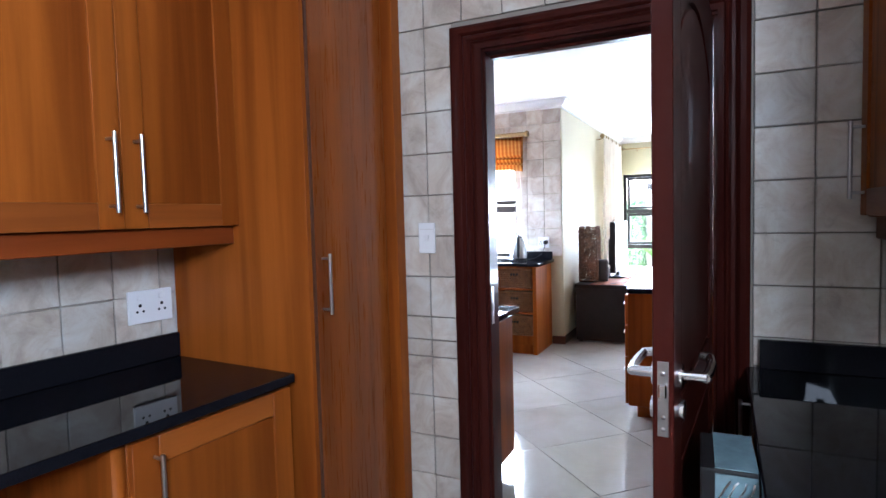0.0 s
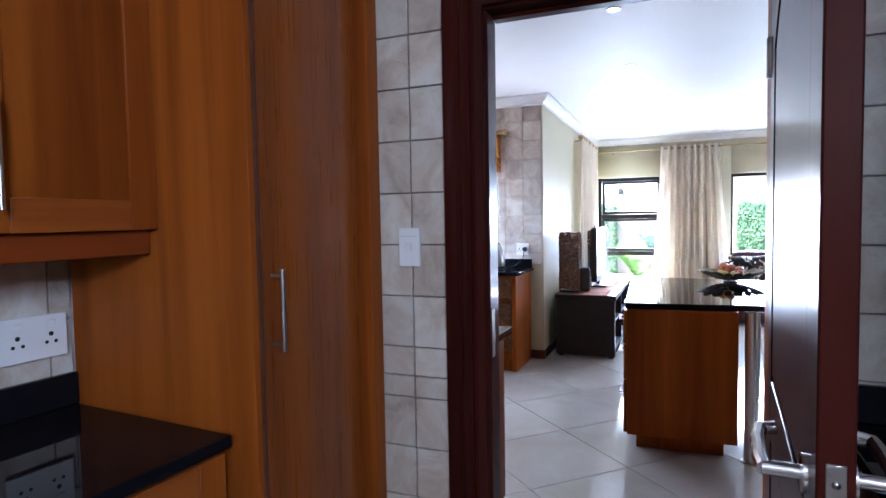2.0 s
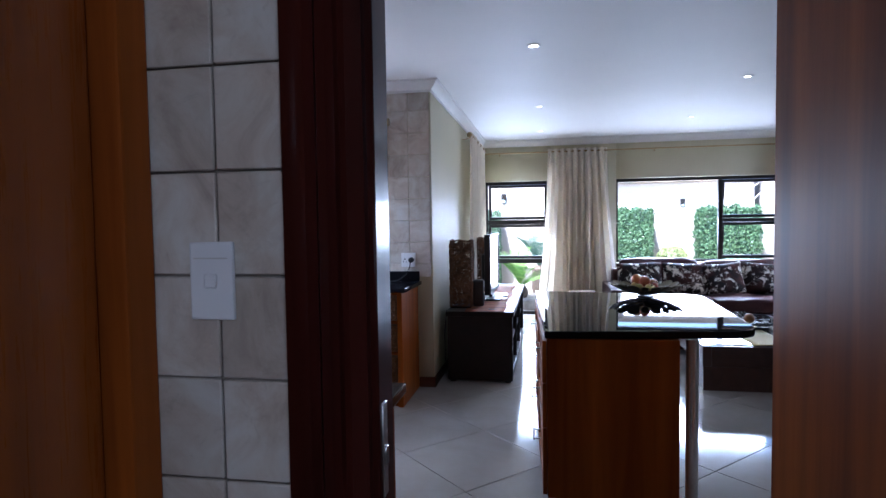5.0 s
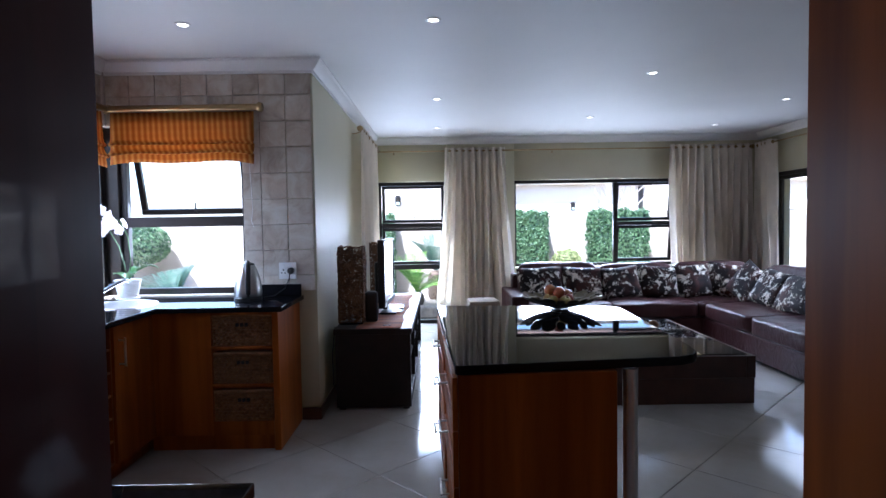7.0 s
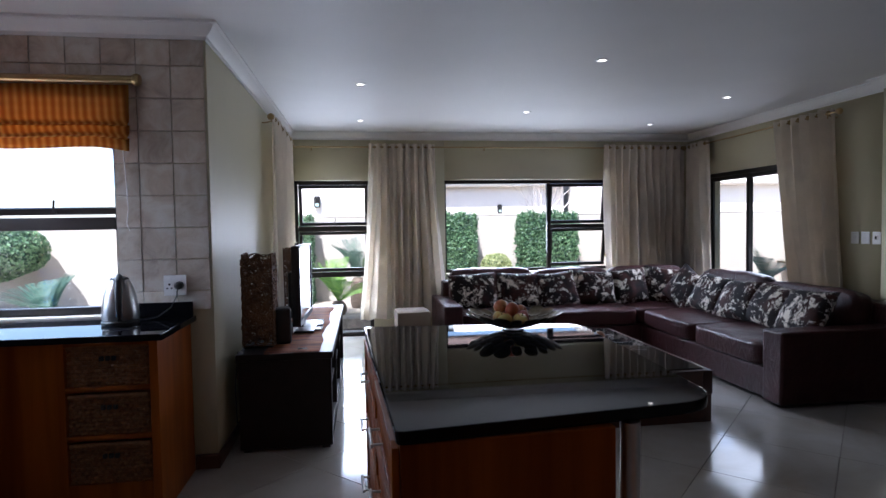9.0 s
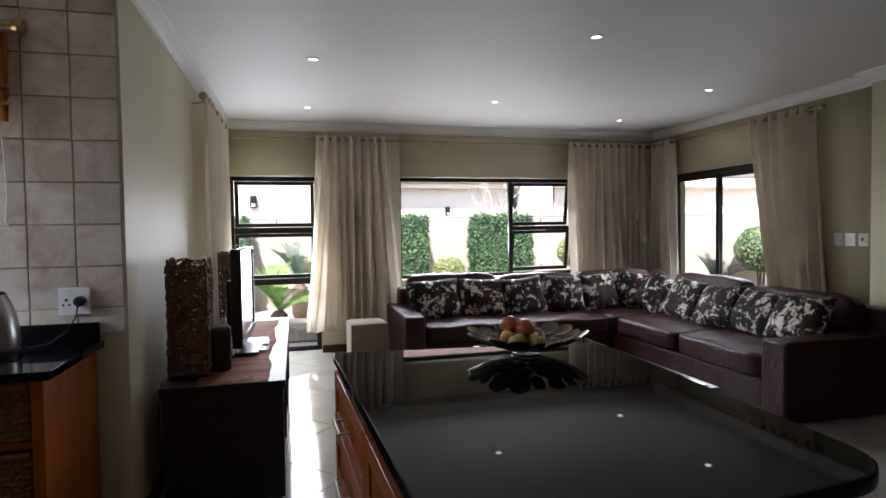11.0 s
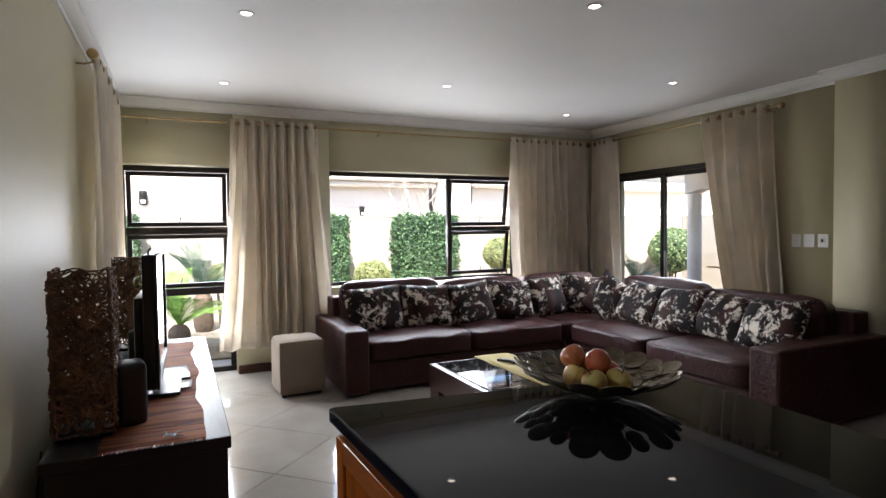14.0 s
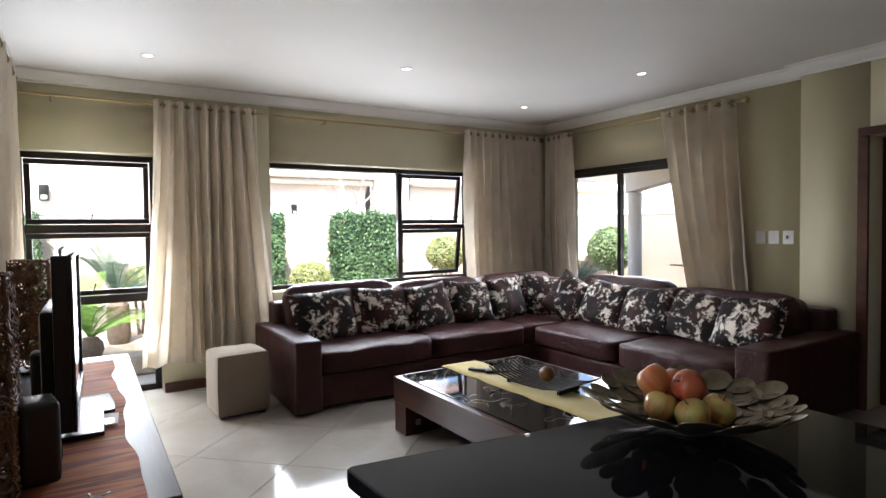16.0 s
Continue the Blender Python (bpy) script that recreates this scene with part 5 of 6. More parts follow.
disc_sizes = [disc_mesh(r) for r in (0.025, 0.033, 0.041)]
rng = random.Random(12)
for ring, (rr, cnt) in enumerate(((0.045, 6), (0.088, 10), (0.13, 13), (0.17, 16), (0.203, 18))):
    for i in range(cnt):
        a = 2 * math.pi * (i + 0.5 * (ring % 2)) / cnt + rng.uniform(-0.04, 0.04)
        r2 = rr + rng.uniform(-0.008, 0.012) * (ring > 2)
        slope = math.degrees(math.atan((bowl_z(r2 + 0.01) - bowl_z(r2 - 0.01)) / 0.02)) + rng.uniform(-5, 5)
        m = pose(r2 * math.cos(a), r2 * math.sin(a), bowl_z(r2) + 0.002 * (i % 2), 0, 0, math.degrees(a)) @ pose(0, 0, 0, 0, -slope, 0)
        part("disc", rng.choice(disc_sizes), M_BOWL, fb, "", m)
part("foot", lathe(bmesh.new(), [(0.0, 0.0), (0.055, 0.0), (0.055, 0.004), (0, 0.006)], 24), M_IRON, fb)


def apple_mesh(r):
    prof = [(0.0, -0.80), (0.18, -0.86), (0.45, -0.84), (0.75, -0.62), (0.95, -0.2), (1.0, 0.15), (0.92, 0.5), (0.7, 0.78), (0.4, 0.88), (0.18, 0.80), (0.05, 0.66), (0.0, 0.62)]
    return finish("apple", lathe(bmesh.new(), [(a * r, z * r) for a, z in prof], 20), M_APPLE)


am = apple_mesh(0.037)
stalk = finish("stalk", tube(bmesh.new(), [(0, 0, 0.025), (0.003, 0, 0.04), (0.008, 0, 0.05)], 0.0015, 5), M_STEM)
for i, (x, y, z, a, b) in enumerate(((-0.058, 0.035, 0.052, 10, 20), (0.022, -0.052, 0.050, 25, -10), (-0.05, -0.042, 0.050, -20, 15), (0.055, 0.025, 0.052, -15, 30),
                                     (0.0, 0.08, 0.054, 20, 5), (-0.002, 0.0, 0.098, 60, 20), (-0.045, 0.062, 0.104, 10, -40), (0.062, 0.09, 0.072, 5, 60))):
    ap = thing("apple", "ripe yellow and red apple in the bowl", "apple", (0.165 + x, 5.215 + y, 0.9005 + z), group="apples in the bowl")
    ap.matrix_world = pose(0.165 + x, 5.215 + y, 0.9005 + z, a, b, i * 47)
    part("fruit", am, M_APPLE, ap)
    part("stalk", stalk, M_STEM, ap)


# ---- living room ----
tvu = thing("tv_unit", "long low dark wenge television unit with open shelves", "tv unit", (-1.372, 6.15, 0))
UW, UL, UH = 0.60, 2.25, 0.63
part("top", box(0, UW, 0, UL, UH - 0.045, UH, bev=0.003), M_WENGE, tvu)
part("end_panel", box(0.012, UW - 0.012, 0.012, 0.06, 0.02, UH - 0.0455, bev=0.002), M_WENGE, tvu)
part("end_panel", box(0.012, UW - 0.012, UL - 0.06, UL - 0.012, 0.02, UH - 0.0455, bev=0.002), M_WENGE, tvu)
part("back_panel", box(0.014, 0.034, 0.0605, UL - 0.0605, 0.02, UH - 0.0455), M_WENGE, tvu)
part("bottom", box(0.0345, UW - 0.012, 0.0605, UL - 0.0605, 0.04, 0.09), M_WENGE, tvu)
for y in (0.70, 1.38):
    part("divider", box(0.0345, UW - 0.014, y, y + 0.03, 0.0905, UH - 0.0455), M_WENGE, tvu)
for y0, y1 in ((0.0605, 0.6995), (0.7305, 1.3795), (1.4105, 2.059)):
    part("shelf", box(0.0345, UW - 0.03, y0, y1, 0.33, 0.355), M_WENGE, tvu)
for x in (0.03, UW - 0.08):
    for y in (0.03, UL - 0.08):
        part("foot", box(x, x + 0.05, y, y + 0.05, 0, 0.0195), M_BLACK, tvu)

rn = bmesh.new()
n, rows = 60, []
for i in range(n + 1):
    y = 6.15 + (8.24 - 6.15) * i / n
    w = 0.165 + 0.012 * math.sin(i * 0.24) + 0.005 * math.sin(i * 0.6 + 1)
    rows.append([rn.verts.new((-1.03 + sx * w, y, 0.6335 + 0.0015 * math.sin(i * 0.9 + sx))) for sx in (-1, -0.33, 0.33, 1)])
for a, c in zip(rows, rows[1:]):
    for k in range(3):
        rn.faces.new((a[k], a[k + 1], c[k + 1], c[k]))
ro = tagged(new("table_runner", finish("table_runner", rn, M_RUNNER)), "brown and orange striped cloth runner on the television unit", "runner")
fr = bmesh.new()
for k in range(34):
    x = -1.185 + 0.31 * k / 33
    tube(fr, [(x, 6.152, 0.6355), (x + 0.003 * math.sin(k * 2.1), 6.142, 0.6355), (x + 0.006 * math.sin(k * 3.7), 6.133 + 0.003 * math.sin(k), 0.6335)], 0.0016, 4)
tagged(part("fringe", fr, M_BLACK, ro, "short dark fringe"), kind="stuff")
ro.modifiers.new("thickness", 'SOLIDIFY').thickness = 0.003

tv = thing("television", "black flat television on a silver stand, seen edge-on", "television", (-1.035, 7.06, 0.637), turn=-1.2)
part("casing", box(-0.035, 0.012, -0.40, 0.40, 0.07, 0.655, bev=0.006, seg=2), M_BLACK, tv)
part("screen", box(0.0122, 0.0155, -0.375, 0.375, 0.115, 0.635, bev=0.001), M_SCREEN, tv, "glossy black screen")
for y0, y1, z0, z1 in ((-0.40, -0.376, 0.07, 0.655), (0.376, 0.40, 0.07, 0.655), (-0.3755, 0.3755, 0.07, 0.114), (-0.3755, 0.3755, 0.636, 0.655)):
    part("bezel", box(0.0122, 0.024, y0, y1, z0, z1, bev=0.003), M_BLACK, tv)
part("back_housing", box(-0.085, -0.0355, -0.25, 0.25, 0.14, 0.46, bev=0.02, seg=2), M_BLACK, tv)
part("neck", box(-0.03, 0.0, -0.06, 0.06, 0.016, 0.0695), M_BLACK, tv)
part("stand", box(-0.12, 0.10, -0.26, 0.26, 0, 0.016, bev=0.006, seg=2), M_BLACK, tv)
bm = bmesh.new()
bx(bm, -0.052, -0.0355, -0.36, -0.10, 0.02, 0.068, 0.003)
part("speaker_bar", bm, M_STEEL, tv, "silver speaker strip with round holes")
for i in range(5):
    for j in range(3):
        b2 = bmesh.new()
        rod(b2, (-0.0535, -0.34 + i * 0.012, 0.034 + j * 0.010), (-0.050, -0.34 + i * 0.012, 0.034 + j * 0.010), 0.003, seg=8)
        part("speaker_hole", b2, M_HOLE, tv)
bm = bmesh.new()
tube(bm, [(-0.01, -0.36, 0.655), (-0.012, -0.33, 0.672), (-0.004, -0.29, 0.68)], 0.005, 6)
part("cable_clip", bm, M_BLACK, tv)


def rattan_lamp(at, w, h, seed):
    """A square column lamp of looped rattan canes round a dark core."""
    rng = random.Random(seed)
    L = thing("rattan_lamp", "tall square table lamp of tangled brown rattan", "lamp", at, group="rattan lamps")
    part("base", box(-w / 2 + 0.005, w / 2 - 0.005, -w / 2 + 0.005, w / 2 - 0.005, 0, 0.015, bev=0.003), M_WENGE, L)
    for x in (-1, 1):
        for y in (-1, 1):
            part("post", tube(bmesh.new(), [(x * w / 2 * 0.96, y * w / 2 * 0.96, 0.0155), (x * w / 2, y * w / 2, h / 2), (x * w / 2 * 0.96, y * w / 2 * 0.96, h)], 0.006, 6), M_RATTAN, L)
    for f in range(4):
        bm = bmesh.new()
        rot = Matrix.Rotation(f * math.pi / 2, 3, 'Z')
        for k in range(150):
            cx, cz = rng.uniform(-0.42, 0.42) * w, rng.uniform(0.04, h - 0.03)
            rx, rz = rng.uniform(0.016, 0.04), rng.uniform(0.02, 0.055)
            a0, span = rng.uniform(0, 6.28), rng.uniform(3.5, 6.5)
            tilt = rng.uniform(-0.8, 0.8)
            pts = []
            for q in range(11):
                a = a0 + span * q / 10
                px, pz = rx * math.cos(a), rz * math.sin(a)
                X = cx + px * math.cos(tilt) - pz * math.sin(tilt)
                Z = cz + px * math.sin(tilt) + pz * math.cos(tilt)
                X = max(-w / 2 - 0.006, min(w / 2 + 0.006, X))
                Z = max(0.018, min(h + 0.004, Z))
                pts.append(rot @ Vector((X, -w / 2 + rng.uniform(-0.008, 0.004) + 0.004 * math.sin(a), Z)))
            tube(bm, pts, rng.uniform(0.003, 0.0048), 5)
        for k in range(9):
            z = 0.02 + (h - 0.03) * k / 8
            pts = [rot @ Vector((-w / 2 + w * q / 8, -w / 2 + 0.003 * math.sin(q * 2.3 + k), z + rng.uniform(-0.008, 0.008))) for q in range(9)]
            tube(bm, pts, 0.0032, 5)
        tagged(part("cane_face", bm, M_RATTAN, L), kind="stuff")
    return L


rattan_lamp((-1.262, 6.44, UH), 0.19, 0.625, 3)
rattan_lamp((-1.24, 8.18, UH), 0.19, 0.60, 8)

sp = thing("speaker", "small black desktop speaker beside the television", "speaker", (-1.12, 6.47, 0.637), turn=10)
part("cabinet", box(-0.052, 0.055, -0.065, 0.065, 0, 0.245, bev=0.028, seg=4), M_BLACK, sp)
part("grille", lathe(bmesh.new(), [(0.036, 0), (0.034, 0.004), (0, 0.006)], 20), M_IRON, sp, "", pose(0.055, 0, 0.08, 0, 90, 0))
sp2 = thing("speaker", "small black rounded speaker on the television unit", "speaker", (-1.16, 7.62, UH))
part("cabinet", box(-0.045, 0.045, -0.055, 0.055, 0, 0.2, bev=0.02, seg=3), M_BLACK, sp2)
for k, (pts, lab) in enumerate((([(-1.07, 6.75, 0.85), (-1.16, 6.72, 0.76), (-1.22, 6.62, 0.67), (-1.33, 6.5, 0.637), (-1.36, 6.35, 0.637)], "black television cable sagging to the unit top"),
                                ([(-1.07, 6.82, 0.80), (-1.18, 6.75, 0.70), (-1.27, 6.66, 0.64), (-1.36, 6.6, 0.637)], "thin black cable behind the television"),
                                ([(-1.39, 6.32, 0.62), (-1.41, 6.30, 0.4), (-1.41, 6.33, 0.15), (-1.41, 6.5, 0.05)], "black cable hanging behind the television unit"))):
    bm = bmesh.new()
    tube(bm, pts, 0.004, 6)
    tagged(new("cable", finish("cable", bm, M_BLACK)), lab, "cable")
for k, (x, y, z, sx, sy, a, m_, lab) in enumerate(((-0.965, 7.30, 0.639, 0.13, 0.17, 5, M_PAPER, "printed white paper card on the runner"),
                                                   (-0.955, 6.98, 0.639, 0.13, 0.15, -4, M_PAPER, "white patterned card on the striped runner"))):
    t_ = thing("card", lab, "card", (x, y, z), turn=a)
    part("sheet", box(-sx / 2, sx / 2, -sy / 2, sy / 2, 0, 0.006, bev=0.001), m_, t_)
    part("print", box(-sx / 2 + 0.015, sx / 2 - 0.015, -sy / 2 + 0.015, 0.0, 0.0062, 0.007), M_STEEL, t_, "grey printed pattern")
t_ = thing("dark_case", "flat dark wallet between the cards", "wallet", (-0.955, 7.14, 0.638))
part("cover", box(-0.06, 0.06, -0.055, 0.055, 0, 0.014, bev=0.004, seg=2), M_BLACK, t_)
ky = thing("keys", "small bunch of metal keys on the runner", "keys", (-0.985, 6.22, 0.638), turn=25)
bm = bmesh.new()
tube(bm, [(0.014 * math.cos(a * 0.7), 0.014 * math.sin(a * 0.7), 0.003) for a in range(10)], 0.0015, 5)
part("ring", bm, M_KEY, ky)
for a in (20, 75, -40):
    bm = bmesh.new()
    bx(bm, 0.012, 0.03, -0.009, 0.009, 0.001, 0.0035, 0.001)
    bx(bm, 0.0302, 0.058, -0.003, 0.003, 0.001, 0.0035)
    part("key", bm, M_KEY, ky, "", pose(0, 0, 0.001, 0, 0, a))

# sofa
sf = thing("corner_sofa", "large brown leather corner sofa with loose back cushions", "sofa", (0, 0, 0))
A0, A1, B0, SB, SR = 0.285, 3.75, 6.30, 9.60, 3.75
SFY, SFX = 8.50, 2.52
part("base", box(A0 + 0.21, A1, SFY + 0.02, SB, 0.03, 0.27, bev=0.02, seg=2), M_LEATHER, sf)
part("base", box(SFX + 0.02, SR, B0 + 0.22, SFY + 0.0195, 0.03, 0.27, bev=0.02, seg=2), M_LEATHER, sf)
part("arm", box(A0, A0 + 0.205, SFY - 0.04, SB, 0.02, 0.555, bev=0.022, seg=3), M_LEATHER, sf)
part("arm", box(SFX, SR, B0, B0 + 0.215, 0.02, 0.58, bev=0.022, seg=3), M_LEATHER, sf)
part("back_rest", box(A0 + 0.12, SR, SB - 0.20, SB - 0.001, 0.271, 0.74, bev=0.03, seg=3), M_LEATHER, sf)
part("back_rest", box(SR - 0.20, SR - 0.001, B0 + 0.14, SB - 0.205, 0.271, 0.74, bev=0.03, seg=3), M_LEATHER, sf)


def seat(cx, cy, sx, sy, seed):
    part("seat_cushion", soft_box(sx, sy, 0.19, 10, 16, 0.010, 0.018, seed), M_LEATHER, sf, "wrinkled brown leather seat cushion", pose(cx, cy, 0.36))


for i in range(2):
    w = (SFX - (A0 + 0.21)) / 2
    seat(A0 + 0.21 + w * (i + 0.5), (SFY + SB - 0.2) / 2, w - 0.006, SB - 0.2 - SFY, 1.3 * i)
seat((SFX + SR - 0.2) / 2, (SFY + SB - 0.2) / 2, SR - 0.2 - SFX - 0.006, SB - 0.2 - SFY - 0.006, 5.0)
for i in range(2):
    ln = (SFY - (B0 + 0.22)) / 2
    seat((SFX + SR - 0.2) / 2, B0 + 0.22 + ln * (i + 0.5), SR - 0.2 - SFX - 0.006, ln - 0.006, 7.0 + i)


def back_cushion(x, y, w, rz, seed, h=0.46, z=0.665):
    part("back_cushion", soft_box(w, 0.22, h, 6, 9, 0.0, 0.014, seed), M_LEATHER, sf, "plump brown leather back cushion", pose(x, y, z, -9, 0, rz))


back_cushion(0.98, SB - 0.30, 1.03, 0, 1.0)
back_cushion(1.995, SB - 0.30, 0.98, 0, 2.0, 0.44, 0.65)
back_cushion(2.99, SB - 0.30, 0.98, 0, 3.0, 0.44, 0.655)
back_cushion(SR - 0.30, 8.15, 1.04, -90, 4.0, 0.44, 0.66)
back_cushion(SR - 0.30, 7.08, 1.08, -90, 5.0, 0.40, 0.635)

for i, (x, y, rz, tilt, roll, w, hh) in enumerate(((0.72, 9.02, 4, 22, -3, 0.58, 0.44), (1.26, 9.03, -3, 21, 2, 0.53, 0.43), (1.73, 9.01, 5, 23, -5, 0.52, 0.43), (2.21, 9.03, -4, 22, 4, 0.51, 0.43), (2.66, 9.02, 3, 21, -4, 0.47, 0.44), (3.06, 8.96, -25, 20, 8, 0.50, 0.45),
                                                   (3.10, 8.55, -70, 24, 30, 0.50, 0.45), (3.12, 8.12, -88, 28, 6, 0.56, 0.44), (3.11, 7.63, -92, 29, -5, 0.58, 0.43), (3.12, 7.15, -86, 30, 8, 0.58, 0.42), (3.08, 6.74, -94, 30, -4, 0.54, 0.43))):
    p = thing("cow_print_cushion", "square brown, black and white cow-print scatter cushion", "cushion", (x, y, 0.43), group="cow-print cushions")
    part("cover", pillow(w, hh, 0.17, i * 3.7), M_COW, p, "", pose(0, 0, hh / 2, -tilt, 0, rz) @ pose(0, 0, 0, 0, roll, 0))

# pouf
pf = thing("pouf", "beige suede cube pouf beside the sofa", "pouf", (-0.02, 8.93, 0), turn=3)
part("cover", soft_box(0.38, 0.38, 0.46, 14, 9, 0.008, 0.004, 2.0), M_SUEDE, pf, "", pose(0, 0, 0.245))
for sx in (-1, 1):
    part("piping", tube(bmesh.new(), [(sx * 0.182, -0.182, 0.03), (sx * 0.186, -0.186, 0.25), (sx * 0.18, -0.18, 0.46)], 0.004, 6), M_SUEDE, pf)
for x in (-0.15, 0.15):
    for y in (-0.15, 0.15):
        part("foot", lathe(bmesh.new(), [(0.018, 0), (0.02, 0.02)], 12), M_BLACK, pf, "", pose(x, y, 0))

# coffee table
ct = thing("coffee_table", "low brown wooden coffee table with black glass top", "coffee table", (0.77, 6.16, 0))
CW, CL, CH = 1.10, 1.71, 0.37
bm = bmesh.new()
bx(bm, 0, 0.07, 0, CL, 0.20, CH, 0.003)
bx(bm, CW - 0.07, CW, 0, CL, 0.20, CH, 0.003)
bx(bm, 0.0705, CW - 0.0705, 0, 0.07, 0.20, CH, 0.003)
bx(bm, 0.0705, CW - 0.0705, CL - 0.07, CL, 0.20, CH, 0.003)
bx(bm, 0.0705, CW - 0.0705, 0.0705, CL - 0.0705, 0.21, CH - 0.02)
part("body", bm, M_COFFEE, ct)
part("glass_top", box(0.045, CW - 0.045, 0.045, CL - 0.045, CH + 0.0005, CH + 0.008, bev=0.002), M_TABLEGLASS, ct, "glossy black glass top")
for y in (0.0, CL - 0.16):
    part("leg_panel", box(0.006, CW - 0.006, y + 0.004, y + 0.156, 0, 0.1995, bev=0.003), M_COFFEE, ct)
part("corner_tag", box(0.08, 0.12, CL - 0.1575, CL - 0.1565, 0.06, 0.10), M_STEEL, ct)


def scroll(at, s, seed):
    """A curled white line drawn on the glass."""
    rng = random.Random(seed)
    pts, x, y, a = [], 0.0, 0.0, rng.uniform(0, 6)
    for k in range(46):
        a += 0.42 * math.sin(k * 0.33 + seed) + 0.1
        x += 0.0065 * s * math.cos(a)
        y += 0.0065 * s * math.sin(a)
        pts.append((x, y, 0))
    bm = bmesh.new()
    tube(bm, pts, 0.0009, 4)
    part("scroll_print", bm, M_WHITE, ct, "white curled ornament on the glass", pose(at[0], at[1], CH + 0.0085))


for k, (x, y) in enumerate(((0.19, 0.99), (0.22, 0.93), (0.18, 0.72), (0.24, 0.67), (0.29, 0.46), (0.85, 1.2), (0.9, 0.8))):
    scroll((x, y), 1.3 + 0.4 * (k % 3), k + 1)

cr = bmesh.new()
rows = []
for i in range(41):
    y = 6.18 + 1.71 * i / 40
    rows.append([cr.verts.new((1.165 + 0.30 * k / 4 + 0.006 * math.sin(i * 0.7), y, CH + 0.0105 + 0.0015 * math.sin(i * 1.1 + k))) for k in range(5)])
for a, c in zip(rows, rows[1:]):
    for k in range(4):
        cr.faces.new((a[k], a[k + 1], c[k + 1], c[k]))
cro = tagged(new("table_runner", finish("table_runner", cr, M_YELLOW)), "mustard yellow cloth runner along the coffee table", "runner")
cro.modifiers.new("thickness", 'SOLIDIFY').thickness = 0.002

tr = thing("iron_tray", "dark curved iron slat tray with a beaded ball", "tray", (1.40, 7.08, CH + 0.013), turn=8)
for s in (-0.2, 0.2):
    part("foot", box(-0.10, 0.10, s - 0.012, s + 0.012, 0, 0.022, bev=0.004), M_IRON, tr)
for k in range(9):
    x = -0.13 + k * 0.0325
    bm = bmesh.new()
    tube(bm, [(x, -0.33, 0.085), (x, -0.25, 0.05), (x, -0.12, 0.028), (x, 0, 0.024), (x, 0.12, 0.028), (x, 0.25, 0.05), (x, 0.33, 0.085)], 0.006, 6)
    part("slat", bm, M_IRON, tr)
for y, z in ((-0.30, 0.067), (0.30, 0.067)):
    bm = bmesh.new()
    tube(bm, [(-0.14, y, z), (0, y, z + 0.002), (0.14, y, z)], 0.005, 6)
    part("cross_bar", bm, M_IRON, tr)
bl = thing("ornamental_ball", "round beaded brown ball resting in the tray", "ornament", (1.41, 7.05, CH + 0.043))
bm = bmesh.new()
bmesh.ops.create_icosphere(bm, subdivisions=3, radius=0.048)
for v in bm.verts:
    v.co *= 1 + 0.05 * math.sin(v.co.x * 300) * math.sin(v.co.y * 300) * math.sin(v.co.z * 300)
    v.co.z += 0.048
part("ball", bm, M_WICKER, bl)
for k, (x, y, a) in enumerate(((1.30, 7.60, 35), (1.37, 7.50, 60))):
    r_ = thing("remote_control", "black remote control lying on the yellow runner", "remote control", (x, y, CH + 0.0135), turn=a)
    part("shell", box(-0.022, 0.022, -0.08, 0.08, 0, 0.018, bev=0.006, seg=2), M_BLACK, r_)
    for i in range(3):
        for j in range(5):
            part("button", box(-0.014 + i * 0.011, -0.007 + i * 0.011, -0.05 + j * 0.02, -0.04 + j * 0.02, 0.0181, 0.0195), M_STEEL, r_)


